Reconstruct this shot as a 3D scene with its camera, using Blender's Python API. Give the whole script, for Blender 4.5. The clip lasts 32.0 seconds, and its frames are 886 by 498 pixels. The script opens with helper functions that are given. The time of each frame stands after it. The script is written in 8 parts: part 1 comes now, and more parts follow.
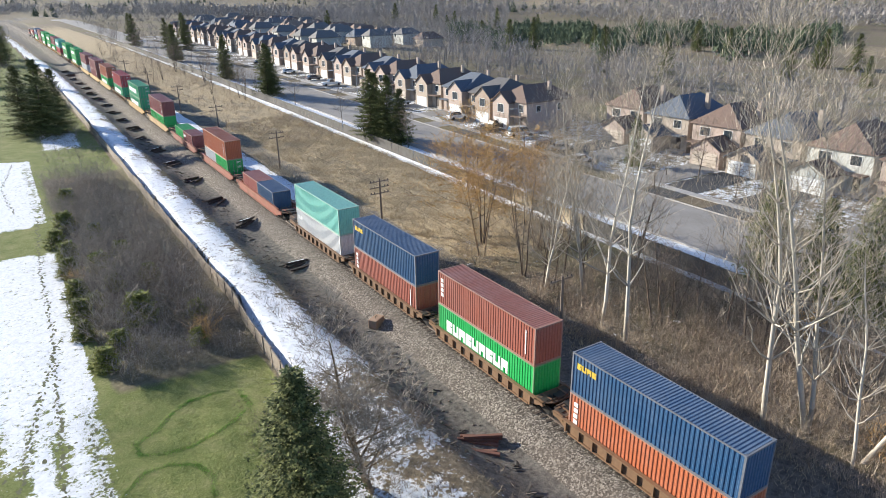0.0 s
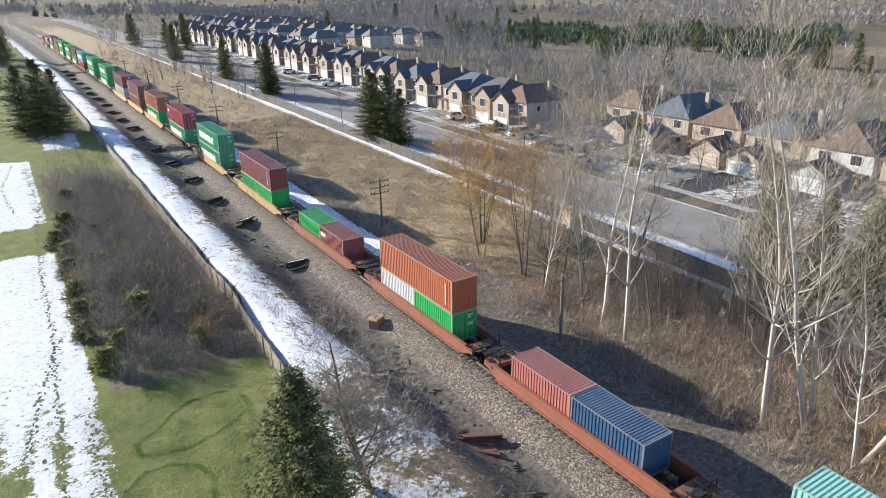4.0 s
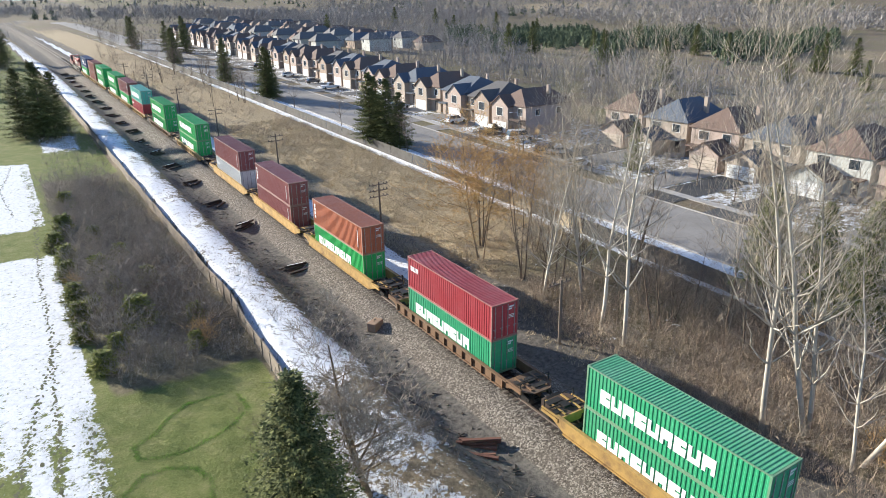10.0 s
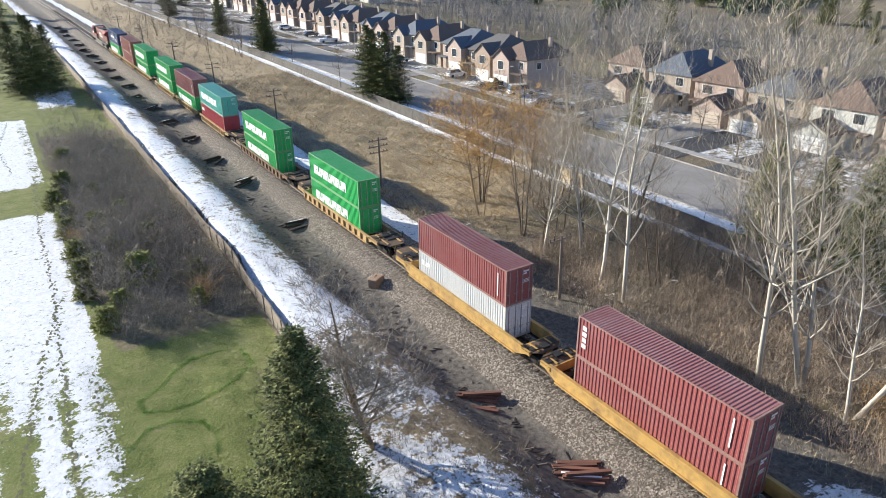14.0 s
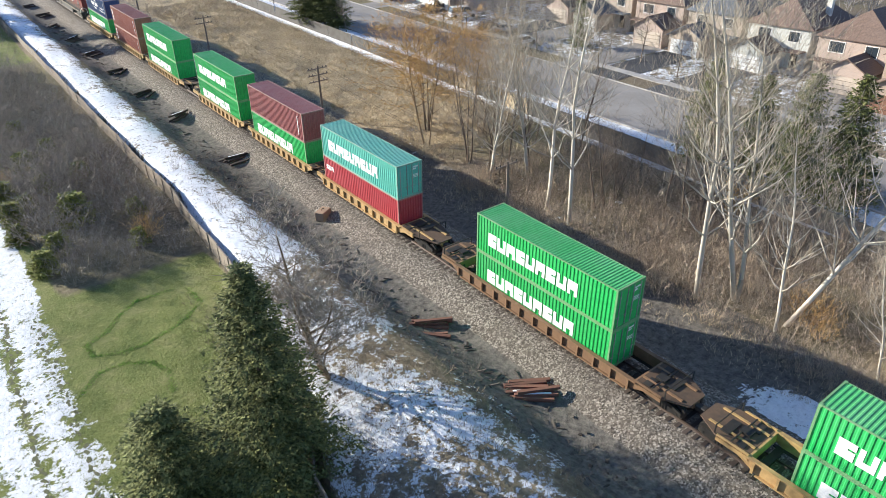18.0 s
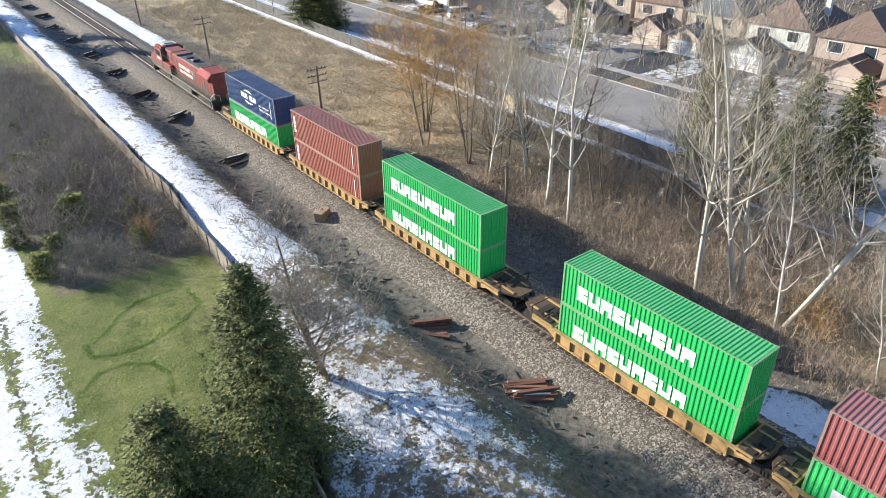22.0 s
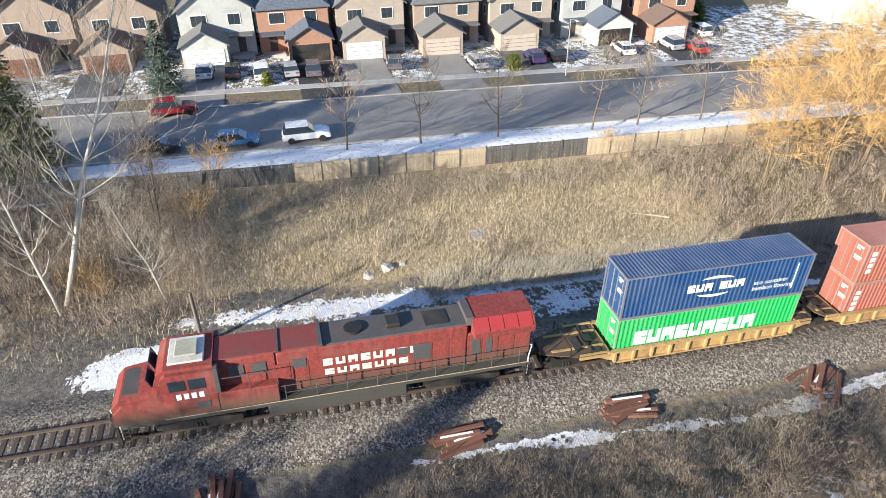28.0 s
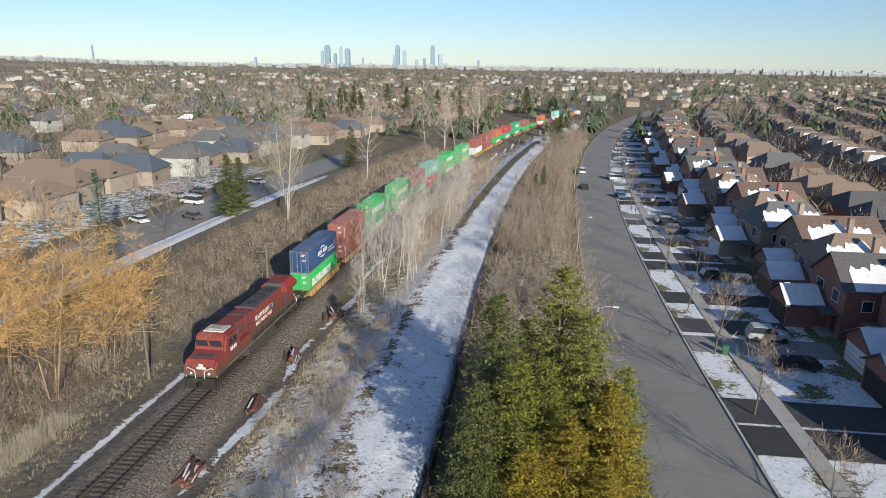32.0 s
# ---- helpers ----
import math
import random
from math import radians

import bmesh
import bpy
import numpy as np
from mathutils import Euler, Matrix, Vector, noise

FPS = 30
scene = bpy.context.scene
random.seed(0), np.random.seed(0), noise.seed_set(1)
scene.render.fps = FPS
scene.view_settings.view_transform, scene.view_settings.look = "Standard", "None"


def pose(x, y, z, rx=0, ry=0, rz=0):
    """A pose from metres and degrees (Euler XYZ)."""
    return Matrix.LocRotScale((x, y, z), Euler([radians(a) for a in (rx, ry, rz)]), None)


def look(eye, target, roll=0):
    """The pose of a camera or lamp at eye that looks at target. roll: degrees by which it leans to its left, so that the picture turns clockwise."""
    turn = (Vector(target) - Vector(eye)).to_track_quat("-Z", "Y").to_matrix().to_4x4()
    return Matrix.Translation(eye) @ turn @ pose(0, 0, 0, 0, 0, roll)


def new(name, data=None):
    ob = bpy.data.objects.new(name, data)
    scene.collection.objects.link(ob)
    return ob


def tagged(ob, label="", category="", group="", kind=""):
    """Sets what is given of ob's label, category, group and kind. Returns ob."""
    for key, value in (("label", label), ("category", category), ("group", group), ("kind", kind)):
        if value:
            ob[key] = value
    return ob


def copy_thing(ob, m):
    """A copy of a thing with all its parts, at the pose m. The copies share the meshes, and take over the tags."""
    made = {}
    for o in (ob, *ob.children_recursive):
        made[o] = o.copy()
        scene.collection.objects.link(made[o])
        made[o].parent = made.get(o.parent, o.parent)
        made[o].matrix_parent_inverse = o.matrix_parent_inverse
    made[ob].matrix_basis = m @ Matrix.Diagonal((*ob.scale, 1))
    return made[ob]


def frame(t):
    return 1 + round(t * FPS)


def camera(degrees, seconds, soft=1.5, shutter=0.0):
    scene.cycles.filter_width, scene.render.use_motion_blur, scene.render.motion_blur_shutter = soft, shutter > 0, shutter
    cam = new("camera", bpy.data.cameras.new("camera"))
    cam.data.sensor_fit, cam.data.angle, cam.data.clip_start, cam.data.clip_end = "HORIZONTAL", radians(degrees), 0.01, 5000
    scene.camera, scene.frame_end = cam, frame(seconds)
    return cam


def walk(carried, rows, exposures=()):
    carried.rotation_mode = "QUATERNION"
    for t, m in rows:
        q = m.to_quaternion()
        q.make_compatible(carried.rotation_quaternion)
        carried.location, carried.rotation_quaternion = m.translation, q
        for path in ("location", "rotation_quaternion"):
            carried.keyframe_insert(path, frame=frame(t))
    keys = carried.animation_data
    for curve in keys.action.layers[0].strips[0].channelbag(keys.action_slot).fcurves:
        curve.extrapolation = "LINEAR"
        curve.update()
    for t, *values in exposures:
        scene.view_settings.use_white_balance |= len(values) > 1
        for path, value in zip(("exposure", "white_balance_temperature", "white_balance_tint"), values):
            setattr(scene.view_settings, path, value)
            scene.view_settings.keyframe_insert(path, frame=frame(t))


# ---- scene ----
# Camera: a hovering drone that only turns.
cam = camera(66.48, 32.0, soft=0.9)
EYE = (-27.94, 0.0, 27.49)


def aim(yaw, pitch, roll):
    return pose(*EYE, 0, 0, yaw) @ pose(0, 0, 0, 90 + pitch) @ pose(0, 0, 0, 0, 0, roll)


walk(cam, [(t, aim(a, b, c)) for t, a, b, c in (
    (0.0, -32.20, -19.80, -1.55), (3.0, -32.20, -19.80, -1.55), (3.5, -32.20, -19.80, -1.55), (5.5, -32.20, -19.86,
    -1.56), (6.0, -32.21, -19.87, -1.50), (7.5, -32.23, -19.87, -1.48), (8.0, -32.28, -19.87, -1.48), (8.5, -32.30,
    -19.88, -1.44), (9.0, -32.28, -19.88, -1.50), (9.5, -32.30, -19.88, -1.44), (10.0, -32.30, -19.52, -1.43), (10.5,
    -32.32, -19.28, -1.45), (11.0, -32.32, -19.38, -1.47), (11.5, -32.22, -22.69, -1.46), (12.0, -32.20, -22.90, -1.48),
    (13.5, -32.17, -22.82, -1.53), (14.0, -32.16, -23.22, -1.58), (14.5, -32.05, -26.38, -1.58), (16.5, -33.38, -27.81,
    -1.55), (17.0, -34.91, -29.27, -1.56), (17.5, -36.79, -29.33, -1.64), (18.0, -36.86, -29.33, -1.72), (19.0, -36.86,
    -29.31, -1.76), (20.0, -36.86, -29.29, -1.74), (21.0, -36.82, -29.28, -1.78), (22.0, -36.94, -29.29, -1.74), (22.5,
    -37.48, -29.28, -1.77), (23.0, -39.62, -29.36, -1.72), (23.5, -42.72, -29.46, -1.78), (24.0, -44.85, -29.54, -1.80),
    (24.5, -48.88, -29.65, -1.73), (26.5, -68.97, -36.64, -1.71), (27.0, -81.27, -36.10, -0.90), (27.5, -93.13, -33.55,
    -0.71), (28.0, -103.81, -33.28, -0.50), (28.5, -119.78, -33.48, -0.21), (29.0, -137.15, -31.71, 0.32), (29.5,
    -153.43, -26.19, 0.68), (30.0, -168.35, -24.18, 1.05), (30.5, -173.38, -23.71, 0.92), (31.0, -173.31, -18.31, 0.91),
    (31.5, -173.28, -15.50, 0.78), (32.0, -173.25, -15.49, 0.78),
)], exposures=((0, 1.1), (14, 1.1), (19, 1.22), (27, 1.32), (28.6, 1.05), (30.0, 0.78), (31.0, 0.85), (31.6, 0.45), (32, 0.28)))

# ---------- light ----------
SUN_AZ = math.atan2(-0.49, 0.872)      # towards the sun: x = sin, y = cos
SUN_EL = radians(18.3)
world = bpy.data.worlds.new("sky")
scene.world = world
world.use_nodes = True
wn, wl = world.node_tree.nodes, world.node_tree.links
sky = wn.new("ShaderNodeTexSky")
sky.sky_type, sky.sun_disc = "NISHITA", False
sky.sun_elevation, sky.sun_rotation = SUN_EL, SUN_AZ % (2 * math.pi)
sky.air_density, sky.dust_density, sky.ozone_density = 1.0, 0.0, 4.0
wn["Background"].inputs["Strength"].default_value = 0.092
tint = wn.new("ShaderNodeMix")
tint.data_type, tint.blend_type = "RGBA", "MULTIPLY"
haze = wn.new("ShaderNodeHueSaturation")      # thin veil of cloud: paler than a clear sky
haze.inputs["Saturation"].default_value = 0.8
wl.new(sky.outputs["Color"], haze.inputs["Color"])
tint.inputs[0].default_value, tint.inputs[7].default_value = 1.0, (0.82, 0.955, 1.15, 1)
wl.new(haze.outputs["Color"], tint.inputs[6])
wl.new(tint.outputs[2], wn["Background"].inputs["Color"])
sun_data = bpy.data.lights.new("sun", "SUN")
sun_data.energy, sun_data.angle, sun_data.color = 5.0, radians(0.53), (1.0, 0.94, 0.825)
sun = new("sun", sun_data)
_to_sun = Vector((math.sin(SUN_AZ) * math.cos(SUN_EL), math.cos(SUN_AZ) * math.cos(SUN_EL), math.sin(SUN_EL)))
sun.matrix_world = look(_to_sun * 100, (0, 0, 0))

# ---------- materials ----------
def _tree(name):
    m = bpy.data.materials.new(name)
    m.use_nodes = True
    nt = m.node_tree
    return m, nt, nt.nodes["Principled BSDF"]


def node(nt, kind, **kw):
    n = nt.nodes.new(kind)
    for k, v in kw.items():
        if k in n.inputs:
            n.inputs[k].default_value = v
    return n


def noise_tex(nt, scale, detail=4.0, rough=0.6, coords="Object"):
    tc = nt.nodes.new("ShaderNodeTexCoord")
    n = node(nt, "ShaderNodeTexNoise", Scale=scale, Detail=detail, Roughness=rough)
    nt.links.new(tc.outputs[coords], n.inputs["Vector"])
    return n


def ramp(nt, src, stops):
    r = nt.nodes.new("ShaderNodeValToRGB")
    cr = r.color_ramp
    while len(cr.elements) < len(stops):
        cr.elements.new(0.5)
    for e, (p, c) in zip(cr.elements, stops):
        e.position = p
        e.color = (*c, 1) if len(c) == 3 else c
    nt.links.new(src, r.inputs["Fac"])
    return r


def mix(nt, fac, a, b, mode="MIX"):
    n = nt.nodes.new("ShaderNodeMix")
    n.data_type, n.blend_type = "RGBA", mode
    for sock, v in ((n.inputs[0], fac), (n.inputs[6], a), (n.inputs[7], b)):
        if hasattr(v, "is_linked"):
            nt.links.new(v, sock)
        elif isinstance(v, (int, float)):
            sock.default_value = v
        else:
            sock.default_value = (*v, 1)
    return n.outputs[2]


def math_node(nt, op, a, b=0.5, clamp=False):
    n = nt.nodes.new("ShaderNodeMath")
    n.operation, n.use_clamp = op, clamp
    for sock, v in ((n.inputs[0], a), (n.inputs[1], b)):
        if hasattr(v, "is_linked"):
            nt.links.new(v, sock)
        else:
            sock.default_value = v
    return n.outputs[0]


def bump(nt, bsdf, height, strength, dist=0.02):
    b = node(nt, "ShaderNodeBump", Strength=strength, Distance=dist)
    nt.links.new(height, b.inputs["Height"])
    nt.links.new(b.outputs["Normal"], bsdf.inputs["Normal"])


def mat(name, color, rough=0.7, metal=0.0, grain=8.0, stain=0.6, dirt=(0.10, 0.085, 0.07), amount=0.35, vary=0.15, bumpy=0.15):
    """A worn surface: fine grain, larger stains towards dirt, some change of value from thing to thing."""
    m, nt, p = _tree(name)
    fine, big = noise_tex(nt, grain, 5), noise_tex(nt, stain, 4, 0.65)
    col = mix(nt, 0.5, [c * (1 - 0.25) for c in color], [min(1, c * 1.22) for c in color])
    nt.nodes[-1].inputs[0].default_value = 0.5
    nt.links.new(fine.outputs["Fac"], nt.nodes[-1].inputs[0])
    k = ramp(nt, big.outputs["Fac"], [(0.48, (0, 0, 0)), (0.75, (amount,) * 3)])
    col = mix(nt, k.outputs["Color"], col, dirt)
    if vary:
        oi = nt.nodes.new("ShaderNodeObjectInfo")
        hsv = nt.nodes.new("ShaderNodeHueSaturation")
        v = math_node(nt, "MULTIPLY_ADD", oi.outputs["Random"], vary * 2)
        nt.nodes[-1].inputs[2].default_value = 1 - vary
        nt.links.new(v, hsv.inputs["Value"])
        nt.links.new(col, hsv.inputs["Color"])
        col = hsv.outputs["Color"]
    nt.links.new(col, p.inputs["Base Color"])
    rr = ramp(nt, big.outputs["Fac"], [(0.3, (max(0.05, rough - 0.12),) * 3), (0.75, (min(1, rough + 0.15),) * 3)])
    nt.links.new(rr.outputs["Color"], p.inputs["Roughness"])
    p.inputs["Metallic"].default_value = metal
    if bumpy:
        bump(nt, p, fine.outputs["Fac"], bumpy)
    return m


def plant(name, dark, light, scale=1.2, rough=0.8, translucent=0.0):
    """Leaves, twigs and bark: value changes clump by clump and from piece to piece."""
    m, nt, p = _tree(name)
    g = nt.nodes.new("ShaderNodeNewGeometry")
    n = noise_tex(nt, scale, 3)
    f = math_node(nt, "ADD", math_node(nt, "MULTIPLY", g.outputs["Random Per Island"], 0.6), math_node(nt, "MULTIPLY", n.outputs["Fac"], 0.5), True)
    r = ramp(nt, f, [(0.15, dark), (0.9, light)])
    oi = nt.nodes.new("ShaderNodeObjectInfo")
    hsv = nt.nodes.new("ShaderNodeHueSaturation")
    v = math_node(nt, "MULTIPLY_ADD", oi.outputs["Random"], 0.3)
    nt.nodes[-1].inputs[2].default_value = 0.85
    nt.links.new(v, hsv.inputs["Value"])
    nt.links.new(r.outputs["Color"], hsv.inputs["Color"])
    nt.links.new(hsv.outputs["Color"], p.inputs["Base Color"])
    p.inputs["Roughness"].default_value = rough
    p.inputs["Specular IOR Level"].default_value = 0.25
    return m


def ground_material():
    m, nt, p = _tree("ground_soil_grass_snow")
    za = nt.nodes.new("ShaderNodeVertexColor")
    za.layer_name = "cover"
    zb = nt.nodes.new("ShaderNodeVertexColor")
    zb.layer_name = "stone"
    sa, sb = nt.nodes.new("ShaderNodeSeparateColor"), nt.nodes.new("ShaderNodeSeparateColor")
    nt.links.new(za.outputs["Color"], sa.inputs["Color"])
    nt.links.new(zb.outputs["Color"], sb.inputs["Color"])
    fine, mid, big = noise_tex(nt, 2.6, 8, 0.72), noise_tex(nt, 0.5, 6, 0.66), noise_tex(nt, 0.06, 5, 0.6)
    grit = noise_tex(nt, 9.0, 3, 0.7)

    def edge(channel, width=0.12, wob=0.75, src=mid):
        """A blotchy border: the channel's value against noise."""
        d = math_node(nt, "SUBTRACT", math_node(nt, "MULTIPLY", src.outputs["Fac"], wob), wob * 0.5)
        v = math_node(nt, "ADD", channel, d)
        return ramp(nt, v, [(0.5 - width, (0, 0, 0)), (0.5 + width, (1, 1, 1))]).outputs["Color"]

    litter = ramp(nt, fine.outputs["Fac"], [(0.25, (0.07, 0.056, 0.042)), (0.5, (0.19, 0.15, 0.108)), (0.75, (0.36, 0.295, 0.21))]).outputs["Color"]
    litter2 = ramp(nt, fine.outputs["Fac"], [(0.25, (0.10, 0.09, 0.05)), (0.75, (0.27, 0.235, 0.14))]).outputs["Color"]
    col = mix(nt, ramp(nt, big.outputs["Fac"], [(0.42, (0, 0, 0)), (0.62, (1, 1, 1))]).outputs["Color"], litter, litter2)
    straw = ramp(nt, fine.outputs["Fac"], [(0.25, (0.15, 0.11, 0.068)), (0.5, (0.41, 0.322, 0.20)), (0.75, (0.64, 0.525, 0.35))]).outputs["Color"]
    col = mix(nt, edge(sa.outputs["Blue"]), col, straw)
    lawn = ramp(nt, mid.outputs["Fac"], [(0.3, (0.11, 0.165, 0.03)), (0.5, (0.235, 0.265, 0.075)), (0.72, (0.39, 0.36, 0.16))]).outputs["Color"]
    blade = noise_tex(nt, 7.0, 6, 0.8)
    lawn = mix(nt, 0.55, lawn, ramp(nt, blade.outputs["Fac"], [(0.32, (0.035, 0.055, 0.015)), (0.52, (0.15, 0.165, 0.06)), (0.7, (0.38, 0.35, 0.18))]).outputs["Color"])
    col = mix(nt, edge(sa.outputs["Green"]), col, lawn)
    lush = ramp(nt, fine.outputs["Fac"], [(0.3, (0.03, 0.075, 0.010)), (0.7, (0.09, 0.15, 0.028))]).outputs["Color"]
    col = mix(nt, ramp(nt, sb.outputs["Blue"], [(0.2, (0, 0, 0)), (0.7, (1, 1, 1))]).outputs["Color"], col, lush)
    dirt = ramp(nt, fine.outputs["Fac"], [(0.3, (0.055, 0.05, 0.044)), (0.7, (0.235, 0.212, 0.182))]).outputs["Color"]
    col = mix(nt, edge(sb.outputs["Green"]), col, dirt)
    vor = node(nt, "ShaderNodeTexVoronoi", Scale=11.0)
    tc = nt.nodes.new("ShaderNodeTexCoord")
    nt.links.new(tc.outputs["Object"], vor.inputs["Vector"])
    sep = nt.nodes.new("ShaderNodeSeparateColor")
    nt.links.new(vor.outputs["Color"], sep.inputs["Color"])
    stone = ramp(nt, sep.outputs["Red"], [(0.0, (0.055, 0.047, 0.039)), (0.6, (0.192, 0.165, 0.135)), (1.0, (0.46, 0.41, 0.345))]).outputs["Color"]
    stone = mix(nt, ramp(nt, mid.outputs["Fac"], [(0.4, (0, 0, 0)), (0.7, (0.6, 0.6, 0.6))]).outputs["Color"], stone, (0.16, 0.135, 0.11))
    col = mix(nt, edge(sb.outputs["Red"], 0.1, 0.4), col, stone)
    streak = noise_tex(nt, 1.1, 7, 0.7)
    speck = noise_tex(nt, 4.6, 3, 0.6)
    d = math_node(nt, "ADD", math_node(nt, "MULTIPLY", mid.outputs["Fac"], 0.55), math_node(nt, "MULTIPLY", streak.outputs["Fac"], 0.8))
    d = math_node(nt, "ADD", d, math_node(nt, "MULTIPLY", speck.outputs["Fac"], 0.5))
    v = math_node(nt, "ADD", sa.outputs["Red"], math_node(nt, "SUBTRACT", d, 0.925))
    sn = ramp(nt, v, [(0.475, (0, 0, 0)), (0.53, (1, 1, 1))]).outputs["Color"]
    poke = noise_tex(nt, 1.9, 7, 0.78)
    sn2 = math_node(nt, "MULTIPLY", sn, ramp(nt, poke.outputs["Fac"], [(0.36, (0.05, 0.05, 0.05)), (0.43, (1, 1, 1))]).outputs["Color"])
    snow = ramp(nt, fine.outputs["Fac"], [(0.3, (0.66, 0.675, 0.70)), (0.55, (0.86, 0.87, 0.885))]).outputs["Color"]
    col = mix(nt, sn2, col, snow)
    nt.links.new(col, p.inputs["Base Color"])
    p.inputs["Roughness"].default_value = 0.95
    p.inputs["Specular IOR Level"].default_value = 0.15
    h = math_node(nt, "ADD", fine.outputs["Fac"], math_node(nt, "MULTIPLY", grit.outputs["Fac"], 0.5))
    h = math_node(nt, "ADD", h, math_node(nt, "MULTIPLY", sn2, 0.35))
    bump(nt, p, h, 0.9, 0.12)
    return m


def asphalt_material():
    m, nt, p = _tree("old_asphalt")
    f, b, c = noise_tex(nt, 14, 6), noise_tex(nt, 0.25, 5, 0.65), noise_tex(nt, 1.3, 3)
    col = ramp(nt, f.outputs["Fac"], [(0.3, (0.165, 0.153, 0.138)), (0.7, (0.30, 0.28, 0.252))]).outputs["Color"]
    col = mix(nt, ramp(nt, b.outputs["Fac"], [(0.4, (0, 0, 0)), (0.7, (0.55, 0.55, 0.55))]).outputs["Color"], col, (0.33, 0.31, 0.285))
    v = node(nt, "ShaderNodeTexVoronoi", Scale=0.16)
    v.feature = "DISTANCE_TO_EDGE"
    tc = nt.nodes.new("ShaderNodeTexCoord")
    wob = mix(nt, 0.12, tc.outputs["Object"], c.outputs["Color"], "ADD")
    nt.links.new(wob, v.inputs["Vector"])
    crack = ramp(nt, v.outputs["Distance"], [(0.0, (0.4, 0.4, 0.4)), (0.008, (0, 0, 0))]).outputs["Color"]
    col = mix(nt, crack, col, (0.05, 0.05, 0.05))
    nt.links.new(col, p.inputs["Base Color"])
    p.inputs["Roughness"].default_value = 0.85
    bump(nt, p, f.outputs["Fac"], 0.2)
    return m


def glass_material(name, color=(0.03, 0.04, 0.05)):
    m, nt, p = _tree(name)
    p.inputs["Base Color"].default_value = (*color, 1)
    p.inputs["Roughness"].default_value = 0.08
    p.inputs["Specular IOR Level"].default_value = 0.8
    return m


M = {
    "ground": ground_material(),
    "asphalt": asphalt_material(),
    "drive": mat("dark_driveway", (0.07, 0.07, 0.07), 0.85, amount=0.5, dirt=(0.16, 0.155, 0.15), vary=0.5),
    "concrete": mat("concrete", (0.42, 0.40, 0.37), 0.85, grain=10, amount=0.4),
    "rust_rail": mat("rail_steel", (0.11, 0.08, 0.062), 0.55, 0.4),
    "tie": mat("old_timber", (0.068, 0.05, 0.04), 0.9, grain=6, stain=1.5, dirt=(0.05, 0.04, 0.035), vary=0.3),
    "tie_red": mat("rust_brown_timber", (0.17, 0.075, 0.05), 0.9, grain=6, stain=1.5, dirt=(0.07, 0.05, 0.04), vary=0.3),
    "snow": mat("old_snow", (0.82, 0.835, 0.86), 0.7, grain=2.0, dirt=(0.55, 0.55, 0.55), amount=0.3, vary=0, bumpy=0.6),
    "black": mat("black_metal", (0.035, 0.033, 0.03), 0.6, 0.3, dirt=(0.12, 0.09, 0.06), amount=0.6),
    "window": glass_material("dark_glass"),
    "white": mat("white_paint", (0.78, 0.78, 0.76), 0.6, amount=0.2, vary=0.05),
    "yellow": mat("yellow_paint", (0.62, 0.42, 0.05), 0.6, vary=0.1),
}

# ---------- the lie of the land ----------
def smooth(a, b, v):
    t = np.clip((np.asarray(v, float) - a) / (b - a), 0, 1)
    return t * t * (3 - 2 * t)


def bend(y):
    """Sideways shift of the railway corridor: straight, then a wide curve."""
    y = np.asarray(y, float)
    d = np.maximum(0, -(y + 60))
    far = np.maximum(0, d - 420)
    d = d - far
    u = np.clip(y - 40, 0, 600)
    v = np.maximum(0, y - 620)
    return -3.4e-4 * d * d - 0.2856 * far - 4.9e-5 * u * u + 6e-4 * np.minimum(v, 500) ** 2


def rail_z(y):
    """Height of the rails along the line."""
    y = np.asarray(y, float)
    a = np.clip(y, -70, 75) * 0.028
    b = (np.clip(y, -700, -70) + 70) * 0.0135
    c = (np.clip(y, 75, 600) - 75) * 0.041
    return a + b + c


def fence_x(y):
    """Line of the board fences west of the railway."""
    y = np.asarray(y, float)
    mid = np.interp(y, [-50, -36, -14, 0, 12, 22.8, 26.5, 45, 52, 60], [-22.4, -22.2, -21.6, -20.9, -20.3, -19.1, -17.4, -14.4, -14.1, -13.6])
    return np.where(y > 60, bend(y) - 13.6, np.where(y < -50, bend(y) - 22.4, mid))


def berm(x, y, s):
    """The bank heaped up against the railway side of those fences."""
    foot = np.interp(y, [-60, -10, 20, 50], [-15.5, -12.5, -10.0, -10.5])
    return 1.36 * smooth(0.06, 0.62, x - fence_x(y)) * (1 - smooth(foot, foot + 4.6, s)) * smooth(-300, -280, y) * (1 - smooth(300, 318, y))


def verge(y, s):
    """Bank between the eastern fence and the street."""
    f = np.interp(y, [-30, 0, 20, 40, 66, 90], [26.2, 26.3, 26.8, 27.6, 28.0, 28.2])
    return 0.9 * smooth(0.1, 0.8, s - f) * (1 - smooth(29.5, 33.4, s)) * smooth(-330, -300, y) * (1 - smooth(390, 420, y))


